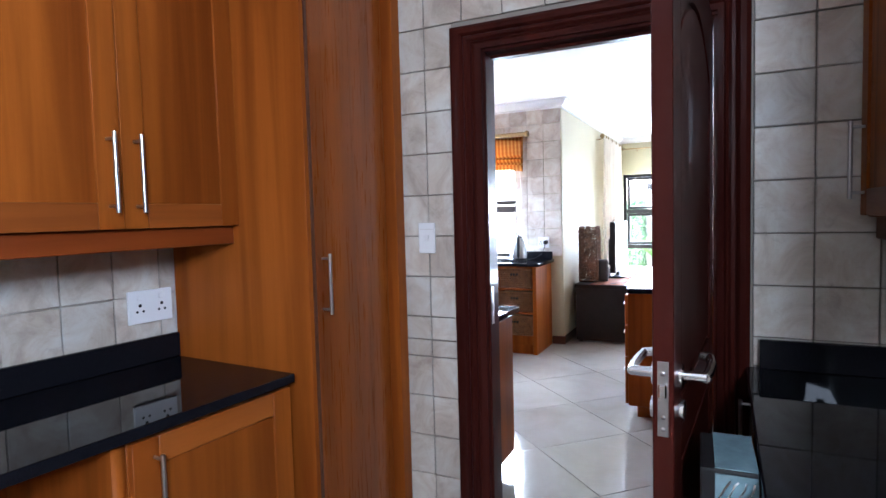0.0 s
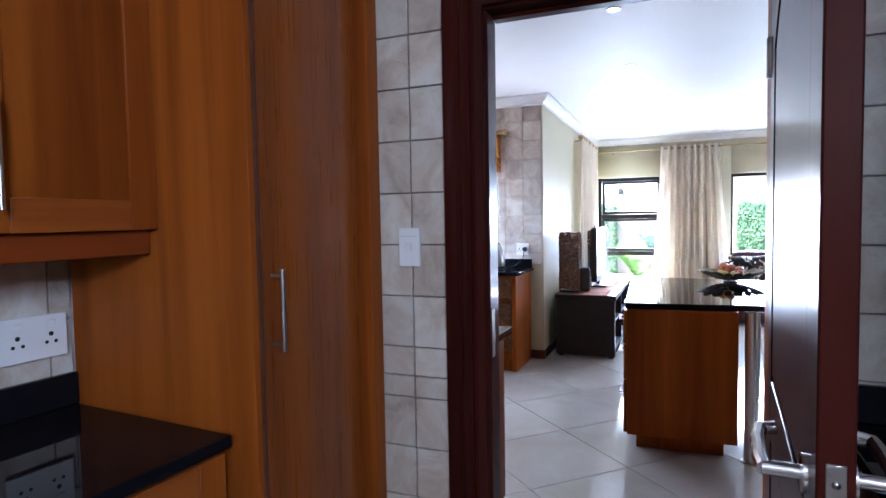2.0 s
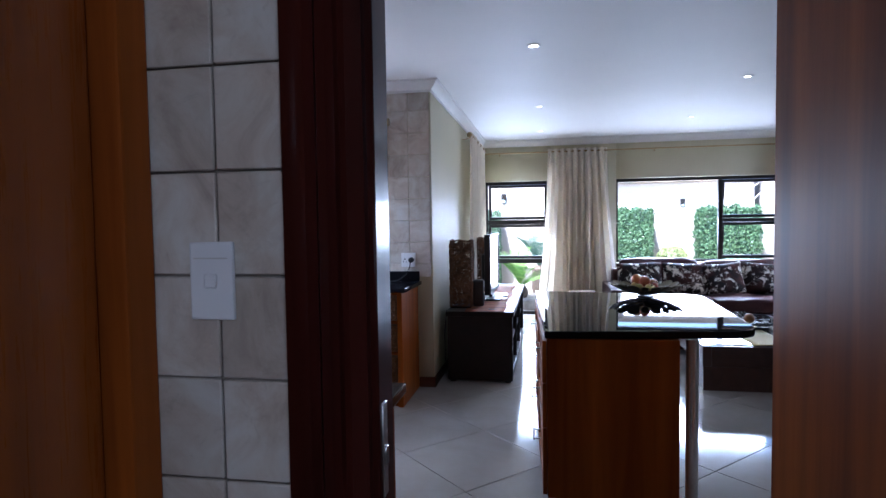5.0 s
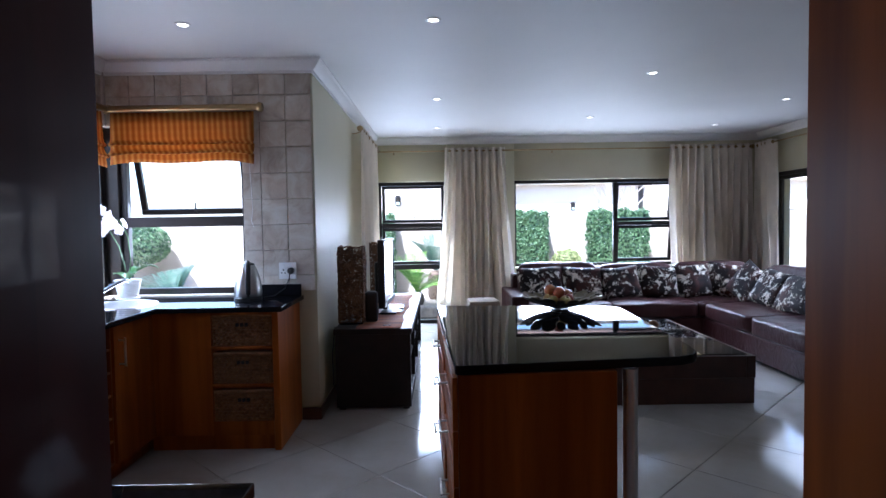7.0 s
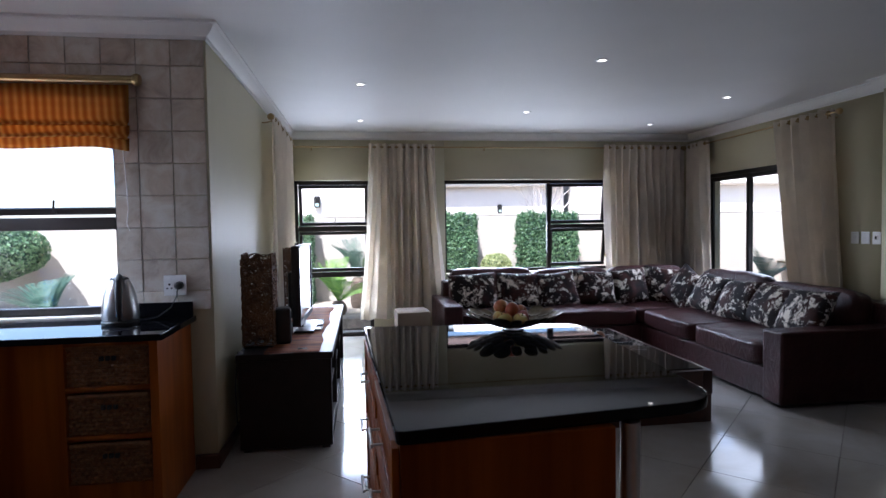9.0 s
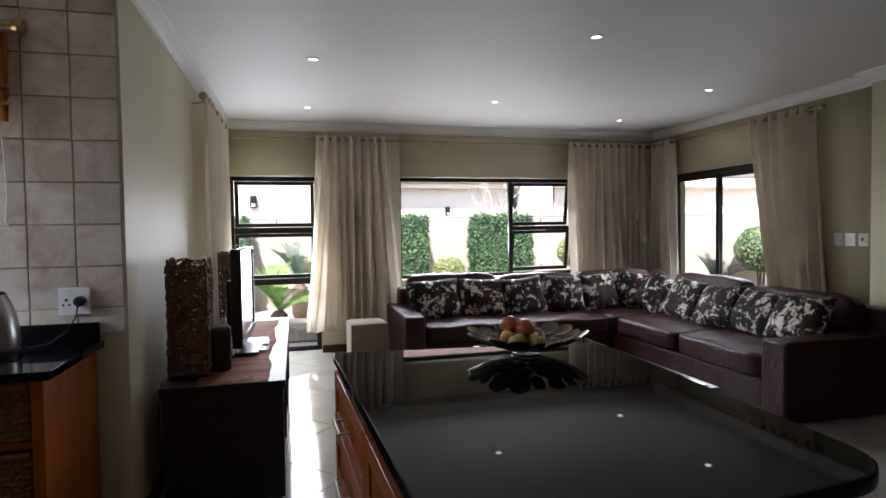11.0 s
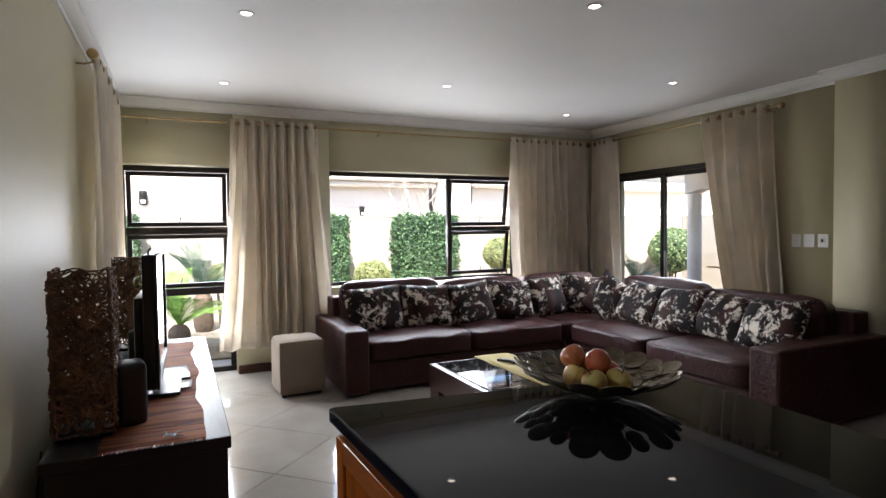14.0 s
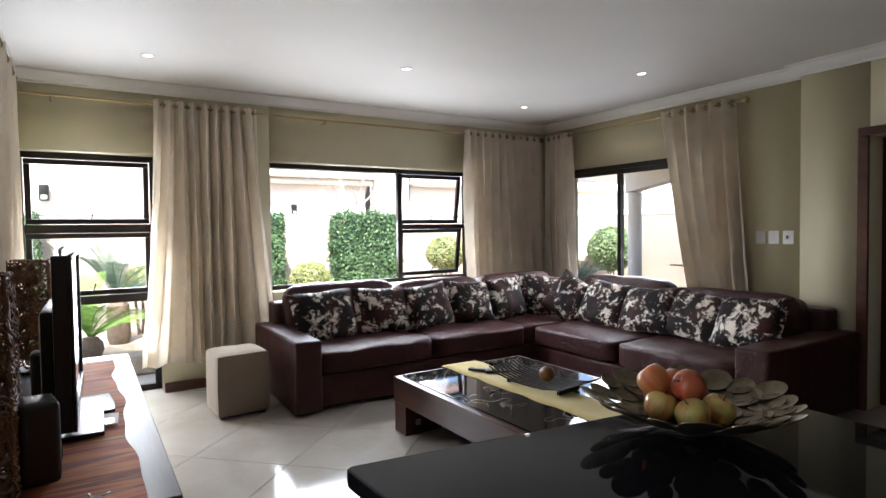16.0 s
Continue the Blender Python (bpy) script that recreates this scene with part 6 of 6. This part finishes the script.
# curtains
def curtain(label, p0, p1, q0, q1, z_top, z_bot, folds, amp, seed):
    """Cloth hanging between p0-p1 at the rod and q0-q1 at the hem."""
    c = thing("curtain", label, "curtain", (0, 0, 0), group="cream curtains")
    p0, p1, q0, q1 = (Vector((*p, 0)) for p in (p0, p1, q0, q1))
    bm = bmesh.new()
    nu, nv = folds * 8, 26
    ax = (p1 - p0).normalized()
    nrm = Vector((ax.y, -ax.x, 0))
    rows = []
    for j in range(nv + 1):
        v = j / nv
        z = z_top + (z_bot - z_top) * v
        a, b = p0.lerp(q0, v ** 1.3), p1.lerp(q1, v ** 1.3)
        row = []
        for i in range(nu + 1):
            u = i / nu
            ph = 2 * math.pi * folds * (u + 0.05 * math.sin(2 * math.pi * u * 1.7 + seed) * v)
            drift = 1.1 * noise.noise(Vector((u * folds * 0.7 + seed, v * 1.2, seed)))
            am_ = amp * (1.12 + 1.2 * noise.noise(Vector((u * folds + seed, v * 0.8, 3.0)))) * (0.85 + 0.4 * v)
            off = am_ * math.sin(ph + 1.3 * drift * v) + 0.25 * am_ * math.sin(2.3 * ph + seed) * v
            sl = 0.012 * math.sin(2 * ph + drift * 3) * (0.3 + v)
            p = a.lerp(b, u) + nrm * off + ax * sl
            row.append(bm.verts.new((p.x, p.y, z)))
        rows.append(row)
    for a, b in zip(rows, rows[1:]):
        for i in range(nu):
            bm.faces.new((a[i], a[i + 1], b[i + 1], b[i]))
    cl = part("cloth", bm, M_CURTAIN, c)
    cl.modifiers.new("thickness", 'SOLIDIFY').thickness = 0.004
    ring = finish("eyelet", lathe(bmesh.new(), [(0.016, -0.003), (0.024, -0.003), (0.024, 0.003), (0.016, 0.003), (0.016, -0.003)], 14), M_BRASS)
    qd = ax.to_track_quat('Z', 'Y').to_matrix().to_4x4()
    for k in range(folds * 2):
        p = p0.lerp(p1, (k + 0.5) / (folds * 2))
        part("eyelet", ring, M_BRASS, c, "", Matrix.Translation((p.x, p.y, z_top - 0.035)) @ qd)
    return c, nrm


RZ = 2.415
curtain("cream eyelet curtain gathered between the garden windows", (-0.46, FY - 0.11), (0.36, FY - 0.11), (-0.60, FY - 0.12), (0.50, FY - 0.12), RZ + 0.04, 0.26, 9, 0.045, 1.0)
curtain("cream eyelet curtain gathered at the corner of the far wall", (2.62, FY - 0.11), (RX - 0.15, FY - 0.11), (2.66, FY - 0.11), (RX - 0.15, FY - 0.11), RZ + 0.04, 0.28, 11, 0.047, 5.0)
curtain("cream eyelet curtain gathered at the corner of the patio door", (RX - 0.12, FY - 0.17), (RX - 0.12, 9.22), (RX - 0.12, FY - 0.17), (RX - 0.12, 9.12), RZ + 0.04, 0.28, 5, 0.047, 8.0)
curtain("cream eyelet curtain held back beside the patio door", (RX - 0.12, 8.0), (RX - 0.12, 7.26), (RX - 0.11, 7.54), (RX - 0.11, 7.10), RZ + 0.04, 0.28, 6, 0.050, 11.0)
curtain("cream eyelet curtain drawn together along the side wall", (LX + 0.10, 7.82), (LX + 0.10, 9.3), (LX + 0.09, 7.9), (LX + 0.09, 9.25), RZ + 0.04, 0.26, 9, 0.02, 14.0)


def curtain_rod(label, p0, p1, ends, brackets, nrm):
    r = thing("curtain_rod", label, "curtain rod", (0, 0, 0), group="curtain rods")
    p0, p1 = Vector((*p0, RZ)), Vector((*p1, RZ))
    bm = bmesh.new()
    rod(bm, p0, p1, 0.0095, seg=12)
    part("pole", bm, M_BRASS, r)
    ax = (p1 - p0).normalized()
    for e in ends:
        p = p0 if e == 0 else p1
        d = -ax if e == 0 else ax
        part("finial", lathe(bmesh.new(), [(0.0, -0.012), (0.022, -0.01), (0.03, 0.006), (0.03, 0.022), (0.02, 0.034), (0, 0.036)], 18), M_BRASS, r, "round brass finial", Matrix.Translation(p) @ d.to_track_quat('Z', 'Y').to_matrix().to_4x4())
    for u in brackets:
        p = p0.lerp(p1, u)
        bm = bmesh.new()
        tube(bm, [p + Vector((0, 0, -0.012)), p + Vector(nrm) * -0.06 + Vector((0, 0, -0.03)), p + Vector(nrm) * -0.105 + Vector((0, 0, -0.03))], 0.006, 6)
        rod(bm, p + Vector((0, 0, -0.045)), p + Vector((0, 0, -0.005)), 0.006, seg=8)
        part("bracket", bm, M_BRASS, r)


curtain_rod("thin brass curtain rod over the garden windows", (LX + 0.03, FY - 0.11), (RX - 0.16, FY - 0.11), (1,), (0.05, 0.47, 0.93), (0, -1, 0))
curtain_rod("thin brass curtain rod over the patio door", (RX - 0.12, FY - 0.20), (RX - 0.12, 7.18), (0, 1), (0.12, 0.95), (-1, 0, 0))
curtain_rod("thin brass curtain rod along the side wall", (LX + 0.10, 7.76), (LX + 0.10, FY - 0.16), (0,), (0.06, 0.9), (1, 0, 0))
hb = thing("curtain_holdback", "small dark metal curtain holdback on the wall", "holdback", (RX - 0.02, 7.74, 0.99))
bm = bmesh.new()
rod(bm, (0.018, 0, 0), (-0.15, 0, 0), 0.007)
tube(bm, [(-0.15, 0, 0), (-0.165, 0.03, 0.004), (-0.17, 0.11, 0.004)], 0.008, 8)
part("hook", bm, M_BRASS, hb)

for y in (7.10, 6.99, 6.875):
    switch((RX, y, 1.255), -90, "white dimmer switch plate on the cream wall" if y < 6.9 else "white light switch plate on the cream wall", w=0.085, h=0.11, dial=y < 6.9)

# ---- garden ----
solid("ground", box(-60, 60, -60, 90, -0.5, -0.14), M_PAVE, "pale garden paving and beds reaching far off", "ground")
bed = solid("ground_bed", box(-9, 8.5, 11.2, 13.2, -0.14, 0.06, bev=0.03), M_SOIL, "pale sandy planting bed along the garden wall", "soil")


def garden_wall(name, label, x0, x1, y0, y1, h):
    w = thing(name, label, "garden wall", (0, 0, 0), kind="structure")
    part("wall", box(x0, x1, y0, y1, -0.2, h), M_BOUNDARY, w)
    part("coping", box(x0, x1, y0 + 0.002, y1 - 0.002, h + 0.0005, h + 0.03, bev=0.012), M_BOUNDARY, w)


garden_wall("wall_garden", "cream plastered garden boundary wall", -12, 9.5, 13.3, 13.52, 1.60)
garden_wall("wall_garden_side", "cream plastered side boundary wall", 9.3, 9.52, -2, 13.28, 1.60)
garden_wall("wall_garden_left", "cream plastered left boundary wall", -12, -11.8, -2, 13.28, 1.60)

nh = thing("neighbour_house", "cream plastered neighbouring house with moulded eaves", "house", (0, 0, 0))
part("wall", box(-4.6, 4.6, 16.65, 25, -0.3, 3.05), M_EXT, nh)
part("side_wing", box(-4.6, 0.3, 13.56, 16.645, -0.3, 3.05), M_EXT, nh)
part("ledge", box(-2.6, -1.1, 13.53, 13.5595, 1.60, 1.64, bev=0.008), M_EXT, nh)
part("wall", box(5.6, 14, 16.3, 25, -0.3, 3.05), M_EXT, nh)
part("eaves_moulding", box(0.305, 4.7, 16.40, 16.645, 2.38, 2.50, bev=0.03), M_EXT, nh)
part("eaves_moulding", box(0.305, 4.7, 16.28, 16.645, 2.505, 2.64, bev=0.03), M_EXT, nh)
part("eaves_moulding", box(5.5, 14, 16.0, 16.295, 2.38, 2.64, bev=0.05), M_EXT, nh)
part("pillar", box(4.72, 5.4, 16.0, 16.645, -0.3, 3.05, bev=0.02), M_EXT, nh)
bm = bmesh.new()
for x0, x1, y0 in ((0.3, 5.2, 16.1), (5.2, 14.5, 15.8)):
    v = [bm.verts.new(p) for p in ((x0, y0, 3.05), (x1, y0, 3.05), (x1, 21.5, 5.2), (x0, 21.5, 5.2), (x0, y0, 3.17), (x1, y0, 3.17), (x1, 21.5, 5.32), (x0, 21.5, 5.32))]
    for f in ((0, 1, 2, 3), (4, 7, 6, 5), (0, 4, 5, 1), (1, 5, 6, 2), (2, 6, 7, 3), (3, 7, 4, 0)):
        bm.faces.new([v[i] for i in f])
part("roof", bm, M_ROOF, nh, "brown tiled roof")
for x, y, z in ((-1.39, 13.56, 1.80), (2.90, 16.65, 1.72)):
    wl = thing("wall_lantern", "dark metal wall lantern on the neighbouring house", "lantern", (x, y, z), group="wall lanterns")
    part("housing", box(-0.06, 0.06, -0.10, -0.001, 0, 0.22, bev=0.035, seg=2), M_IRON, wl)
    part("glass", box(-0.035, 0.035, -0.106, -0.1005, 0.02, 0.08, bev=0.006), M_FROST, wl)
bt = thing("bare_tree", "slender pale bare tree behind the garden wall", "tree", (3.2, 15.2, -0.14))
bm = bmesh.new()
rng = random.Random(9)


def branch(p, d, ln, r, depth):
    pts = [p]
    for k in range(4):
        d = (d + Vector((rng.uniform(-.25, .25), rng.uniform(-.25, .25), rng.uniform(-.05, .2)))).normalized()
        pts.append(pts[-1] + d * ln / 4)
    tube(bm, pts, [r * (1 - 0.14 * k) for k in range(5)], 6)
    if depth:
        for k in range(3):
            branch(pts[rng.choice((2, 3, 4))], (d + Vector((rng.uniform(-.9, .9), rng.uniform(-.9, .9), rng.uniform(0, .5)))).normalized(), ln * 0.6, r * 0.5, depth - 1)


branch(Vector((0, 0, 0)), Vector((0, 0, 1)), 1.7, 0.035, 3)
branch(Vector((0.1, 0, 0)), Vector((0.45, 0, 1)).normalized(), 1.9, 0.03, 3)
part("trunk", bm, M_PALEBARK, bt)


def leaves(count, sampler, size, seed, stretch=1.0):
    rs = np.random.RandomState(seed)
    pts, nrm = sampler(rs, count)
    d = rs.normal(size=(count, 3)) * 0.7 + nrm
    d /= np.linalg.norm(d, axis=1, keepdims=True)
    a = np.cross(d, rs.normal(size=(count, 3)))
    a /= np.linalg.norm(a, axis=1, keepdims=True)
    b = np.cross(d, a)
    s = size * rs.uniform(0.6, 1.3, (count, 1))
    quad = np.stack([pts - a * s * stretch, pts - b * s * 0.55 + d * s * 0.15, pts + a * s * stretch, pts + b * s * 0.55 + d * s * 0.15], 1).reshape(-1, 3)
    me = bpy.data.meshes.new("foliage")
    me.from_pydata(quad.tolist(), [], np.arange(count * 4).reshape(-1, 4).tolist())
    return me


def box_sampler(sx, sy, sz):
    def f(rs, n):
        p = rs.uniform(-1, 1, (n, 3))
        ax = rs.choice(3, n, p=[sy * sz / (sy * sz + sx * sz + sx * sy), sx * sz / (sy * sz + sx * sz + sx * sy), sx * sy / (sy * sz + sx * sz + sx * sy)])
        sg = np.sign(rs.uniform(-1, 1, n))
        nr = np.zeros((n, 3))
        nr[np.arange(n), ax] = sg
        p[np.arange(n), ax] = sg * (1 - 0.15 * rs.rand(n) ** 2 + 0.10 * rs.rand(n) ** 4)
        p *= 1 + 0.045 * np.sin(p[:, [1, 2, 0]] * 7) + 0.03 * np.sin(p[:, [2, 0, 1]] * 17 + 1.0) + 0.02 * rs.normal(size=(n, 1))
        return p * np.array([sx, sy, sz]) / 2, nr
    return f


def ball_sampler(r, squash=0.9):
    def f(rs, n):
        p = rs.normal(size=(n, 3))
        p /= np.linalg.norm(p, axis=1, keepdims=True)
        k = r * (1 - 0.15 * rs.rand(n, 1) ** 2 + 0.05 * np.sin(p[:, :1] * 9) * np.sin(p[:, 1:2] * 8))
        return p * k * np.array([1, 1, squash]), p
    return f


def shrub(name, label, at, sampler, core, count, leaf, material, stem_h, seed):
    s = thing(name, label, "hedge" if name == "hedge" else "bush", at)
    bm = bmesh.new()
    for k in range(3):
        rod(bm, (0.05 * (k - 1), 0.03 * (k % 2), 0), (0.1 * (k - 1), 0, stem_h + 0.15), 0.025, 0.015, 8)
    part("trunk", bm, M_STEM, s)
    me = leaves(count, sampler, leaf, seed)
    me.materials.append(material)
    part("foliage", me, material, s, "", pose(0, 0, stem_h + core[2] / 2))
    # solid core, coloured as the shade deep inside the leaves
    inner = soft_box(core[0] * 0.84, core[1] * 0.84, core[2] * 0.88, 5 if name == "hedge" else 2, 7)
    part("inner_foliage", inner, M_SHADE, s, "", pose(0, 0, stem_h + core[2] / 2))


def hedge(label, x, y, w, d, z0, z1, seed, n=6500):
    shrub("hedge", label, (x, y, 0.055), box_sampler(w, d, z1 - z0), (w, d, z1 - z0), int(n * 2.0), 0.025, M_HEDGE, z0 - 0.055, seed)


def ball_bush(label, x, y, r, z, seed, material=None, squash=0.85, n=4500, leaf=0.021):
    shrub("ball_bush", label, (x, y, 0.055), ball_sampler(r, squash), (2 * r, 2 * r, 2 * r * squash), n, leaf, material or M_BUSH, max(0.05, z - r * squash - 0.055), seed)


hedge("clipped dark green hedge block on the garden wall", 1.20, 12.98, 0.66, 0.42, 0.07, 1.61, 1)
hedge("wide clipped green hedge block on the garden wall", 2.93, 12.98, 1.08, 0.42, 0.07, 1.61, 2, 9000)
hedge("clipped green hedge by the glass door", -1.75, 12.98, 0.6, 0.42, 0.07, 1.61, 4)
hedge("clipped hedge beside the kitchen corner window", -6.9, 8.2, 0.8, 1.2, 0.1, 1.6, 6)
ball_bush("round yellow-green clipped bush in the bed", 1.84, 12.6, 0.29, 0.66, 7)
ball_bush("small round pale bush in the bed", 4.29, 12.7, 0.34, 0.95, 8)
ball_bush("small round bush behind the glass door", -0.35, 12.7, 0.22, 0.75, 9)
ball_bush("big rounded green bush seen from the kitchen window", -6.50, 12.5, 0.84, 1.12, 5, M_HEDGE, 0.58, 9000, 0.03)
ball_bush("round clipped tree by the patio column", 8.4, 12.7, 0.48, 0.90, 10, M_TOPIARY, 0.98, 5200, 0.028)


def cycad(label, at, r, n, seed, stem=0.0, material=None):
    material = material or M_FROND
    rng = random.Random(seed)
    c = thing("cycad", label, "cycad", at, turn=rng.uniform(0, 360), group="cycads")
    part("trunk", lathe(bmesh.new(), [(0.10, 0), (0.13, 0.08), (0.12, 0.16 + stem), (0.07, 0.22 + stem), (0, 0.23 + stem)], 14), M_STEM, c)
    bm = bmesh.new()
    spine = []
    for k in range(13):
        u = k / 12
        spine.append(Vector((r * u, 0, 0.22 * r * math.sin(u * 2.2) * (1 - 0.5 * u))))
    tube(bm, spine, [0.008 * (1 - 0.8 * k / 12) for k in range(13)], 5)
    for k in range(28):
        u = 0.10 + 0.9 * k / 28
        i = min(11, int(u * 12))
        p = spine[i].lerp(spine[i + 1], u * 12 - i)
        ln = r * 0.19 * math.sin(math.pi * (0.12 + 0.84 * u)) ** 0.7
        for sd in (-1, 1):
            d = Vector((0.55, sd * 0.85, 0.22)).normalized()
            w = Vector((0.0034, 0, 0.0014))
            q = p + d * ln
            bm.faces.new([bm.verts.new(p - w), bm.verts.new(p + w), bm.verts.new(p + d * ln * 0.55 + w), bm.verts.new(q), bm.verts.new(p + d * ln * 0.55 - w)])
    me = finish("frond", bm, material, smooth=False)
    for k in range(n):
        up = 16 + 66 * ((k * 0.618) % 1.0) ** 0.8
        part("frond", me, material, c, "", pose(0, 0, 0.2 + stem, 0, 0, k * 137.5) @ pose(0, 0, 0, 0, -up + 18, 0))


cycad("green cycad with long fronds outside the glass door", (-0.95, 11.5, 0.055), 0.75, 26, 1)
cycad("blue-green cycad outside the kitchen window", (-4.15, 9.6, -0.14), 0.56, 34, 2, 0.36, M_BLUEFROND)
cycad("cycad beyond the patio door", (6.87, 12.15, 0.055), 0.7, 24, 3, 0.0, M_BLUEFROND)
cycad("cycad at the foot of the garden wall", (-0.65, 12.2, 0.055), 0.75, 24, 4, 0.3, M_BLUEFROND)

# covered patio
pt = thing("patio_roof", "cream plastered patio canopy with a curved beam", "canopy", (0, 0, 0), kind="structure")
part("slab", box(4.2, 7.6, 5.4, 11.4, 2.45, 2.6), M_EXT, pt)
bm = bmesh.new()
rows = []
for k in range(17):
    u = k / 16
    y = 5.4 + 6.0 * u
    z = 1.97 + 0.34 * math.sin(math.pi * u)
    rows.append([bm.verts.new((x, y, zz)) for x, zz in ((7.3, z), (7.6, z), (7.6, 2.449), (7.3, 2.449))])
for a, c in zip(rows, rows[1:]):
    for i in range(4):
        bm.faces.new((a[i], a[(i + 1) % 4], c[(i + 1) % 4], c[i]))
bm.faces.new(rows[0])
bm.faces.new(rows[-1][::-1])
part("arched_beam", bm, M_EXT, pt)
part("column", lathe(bmesh.new(), [(0.13, 0), (0.13, 0.1), (0.12, 0.12), (0.12, 2.105)], 24), M_EXT, pt, "round cream column", pose(7.40, 11.27, -0.14))
part("column", lathe(bmesh.new(), [(0.13, 0), (0.13, 0.1), (0.12, 0.12), (0.12, 2.105)], 24), M_EXT, pt, "round cream column", pose(7.45, 5.6, -0.14))

# ---- tiles of walls and floor, one by one ----
GAP = 0.004


def tile_wall(parent, face_at, axis, u0, u1, z0, z1, step, ju, jz, holes=(), t=0.010):
    """Square tiles on a wall; axis 'x': wall faces -y, 'y+': faces +x. Joints pass through ju and jz."""
    made = {}
    i0, i1 = math.floor((u0 - ju) / step), math.ceil((u1 - ju) / step)
    k0, k1 = math.floor((z0 - jz) / step), math.ceil((z1 - jz) / step)
    for i in range(i0, i1):
        for k in range(k0, k1):
            a, b = max(u0, ju + i * step) + GAP / 2, min(u1, ju + (i + 1) * step) - GAP / 2
            c, d = max(z0, jz + k * step) + GAP / 2, min(z1, jz + (k + 1) * step) - GAP / 2
            cut = [(a, b, c, d)]
            for h0, h1, v0, v1 in holes:
                nxt = []
                for a_, b_, c_, d_ in cut:
                    if b_ <= h0 or a_ >= h1 or d_ <= v0 or c_ >= v1:
                        nxt.append((a_, b_, c_, d_))
                        continue
                    if a_ < h0:
                        nxt.append((a_, h0, c_, d_))
                    if b_ > h1:
                        nxt.append((h1, b_, c_, d_))
                    m0, m1 = max(a_, h0), min(b_, h1)
                    if d_ > v1:
                        nxt.append((m0, m1, v1, d_))
                    if c_ < v0:
                        nxt.append((m0, m1, c_, v0))
                cut = nxt
            for a_, b_, c_, d_ in cut:
                w, h = round(b_ - a_, 3), round(d_ - c_, 3)
                if w < 0.012 or h < 0.012:
                    continue
                if (w, h) not in made:
                    made[w, h] = piece_mesh("tile", w, h, t, 0.0025, M_TILE)
                jit = 0.0008 * math.sin(i * 12.9 + k * 78.2)
                m = pose(a_, face_at + t + jit, c_) if axis == 'x' else pose(face_at - t + jit, a_, c_, 0, 0, 90)
                part("tile", made[w, h], M_TILE, parent, "", m)


obs = bpy.data.objects
tile_wall(obs["wall_door"], DY0, 'x', -1.20, 0.82, 0.9, CEIL - 0.01, 0.168, -1.005, 1.668 - 0.168 * 3, holes=((-0.88, 0.17, 0, 2.16),))
tile_wall(obs["wall_door"], DY0, 'x', -1.20, -0.87, 0.0, 0.9, 0.168, -1.005, 1.668 - 0.168 * 3)
tile_wall(obs["wall_scullery_left"], SX0, 'y+', 0.0, SCY, 0.99, 1.42, 0.174, 1.05, 1.150)
turn_about(obs["wall_scullery_left"], SX0, SCY, STURN)
tile_wall(obs["wall_bay"], KY, 'x', -2.94, LX, 0.95, CEIL - 0.01, 0.186, -1.832, 1.065, holes=((-2.94, -1.965, 0.93, 2.16),))
tile_wall(obs["wall_kitchen"], KX, 'y+', 4.0, KY, 2.16, CEIL - 0.01, 0.186, 5.9, 1.065)

S2 = 0.635
fx, fy = -0.912, 3.21


def clip_poly(poly, x0, x1, y0, y1):
    for ax, lim, keep in ((0, x0, 1), (0, x1, -1), (1, y0, 1), (1, y1, -1)):
        out = []
        for p, q in zip(poly, poly[1:] + poly[:1]):
            ip, iq = (p[ax] - lim) * keep >= 0, (q[ax] - lim) * keep >= 0
            if ip:
                out.append(p)
            if ip != iq:
                u = (lim - p[ax]) / (q[ax] - p[ax])
                out.append((p[0] + u * (q[0] - p[0]), p[1] + u * (q[1] - p[1])))
        poly = out
        if len(poly) < 3:
            return []
    return poly


def floor_piece(poly, cx, cy):
    bm = bmesh.new()
    top = [bm.verts.new((x - cx, y - cy, 0)) for x, y in poly]
    low = [bm.verts.new((x - cx, y - cy, -0.008)) for x, y in poly]
    bm.faces.new(top)
    n_ = len(poly)
    for i in range(n_):
        bm.faces.new((top[i], low[i], low[(i + 1) % n_], top[(i + 1) % n_]))
    bmesh.ops.bevel(bm, geom=[e for e in bm.edges if all(v.co.z > -0.001 for v in e.verts)], offset=0.0012, segments=1, affect='EDGES')
    return finish("tile", bm, M_FLOOR)


whole = None
h = S2 / math.sqrt(2) - 0.0028
for i in range(-16, 24):
    for k in range(-16, 24):
        cx, cy = fx + (i - k) * S2 / math.sqrt(2), fy + (i + k + 1) * S2 / math.sqrt(2)
        if not (-3.5 < cx < 4.6 and -2.1 < cy < 10.4):
            continue
        dia = [(cx + h, cy), (cx, cy + h), (cx - h, cy), (cx, cy - h)]
        poly = clip_poly(dia, -3.0, 4.35, -1.75, FY + 0.2)
        if len(poly) < 3:
            continue
        inside = len(poly) == 4 and all(abs(a[0] - b[0]) < 1e-6 and abs(a[1] - b[1]) < 1e-6 for a, b in zip(poly, dia))
        if inside and whole is None:
            whole = floor_piece(dia, cx, cy)
        me = whole if inside else floor_piece(poly, cx, cy)
        part("tile", me, M_FLOOR, floor, "", pose(cx, cy, 0))
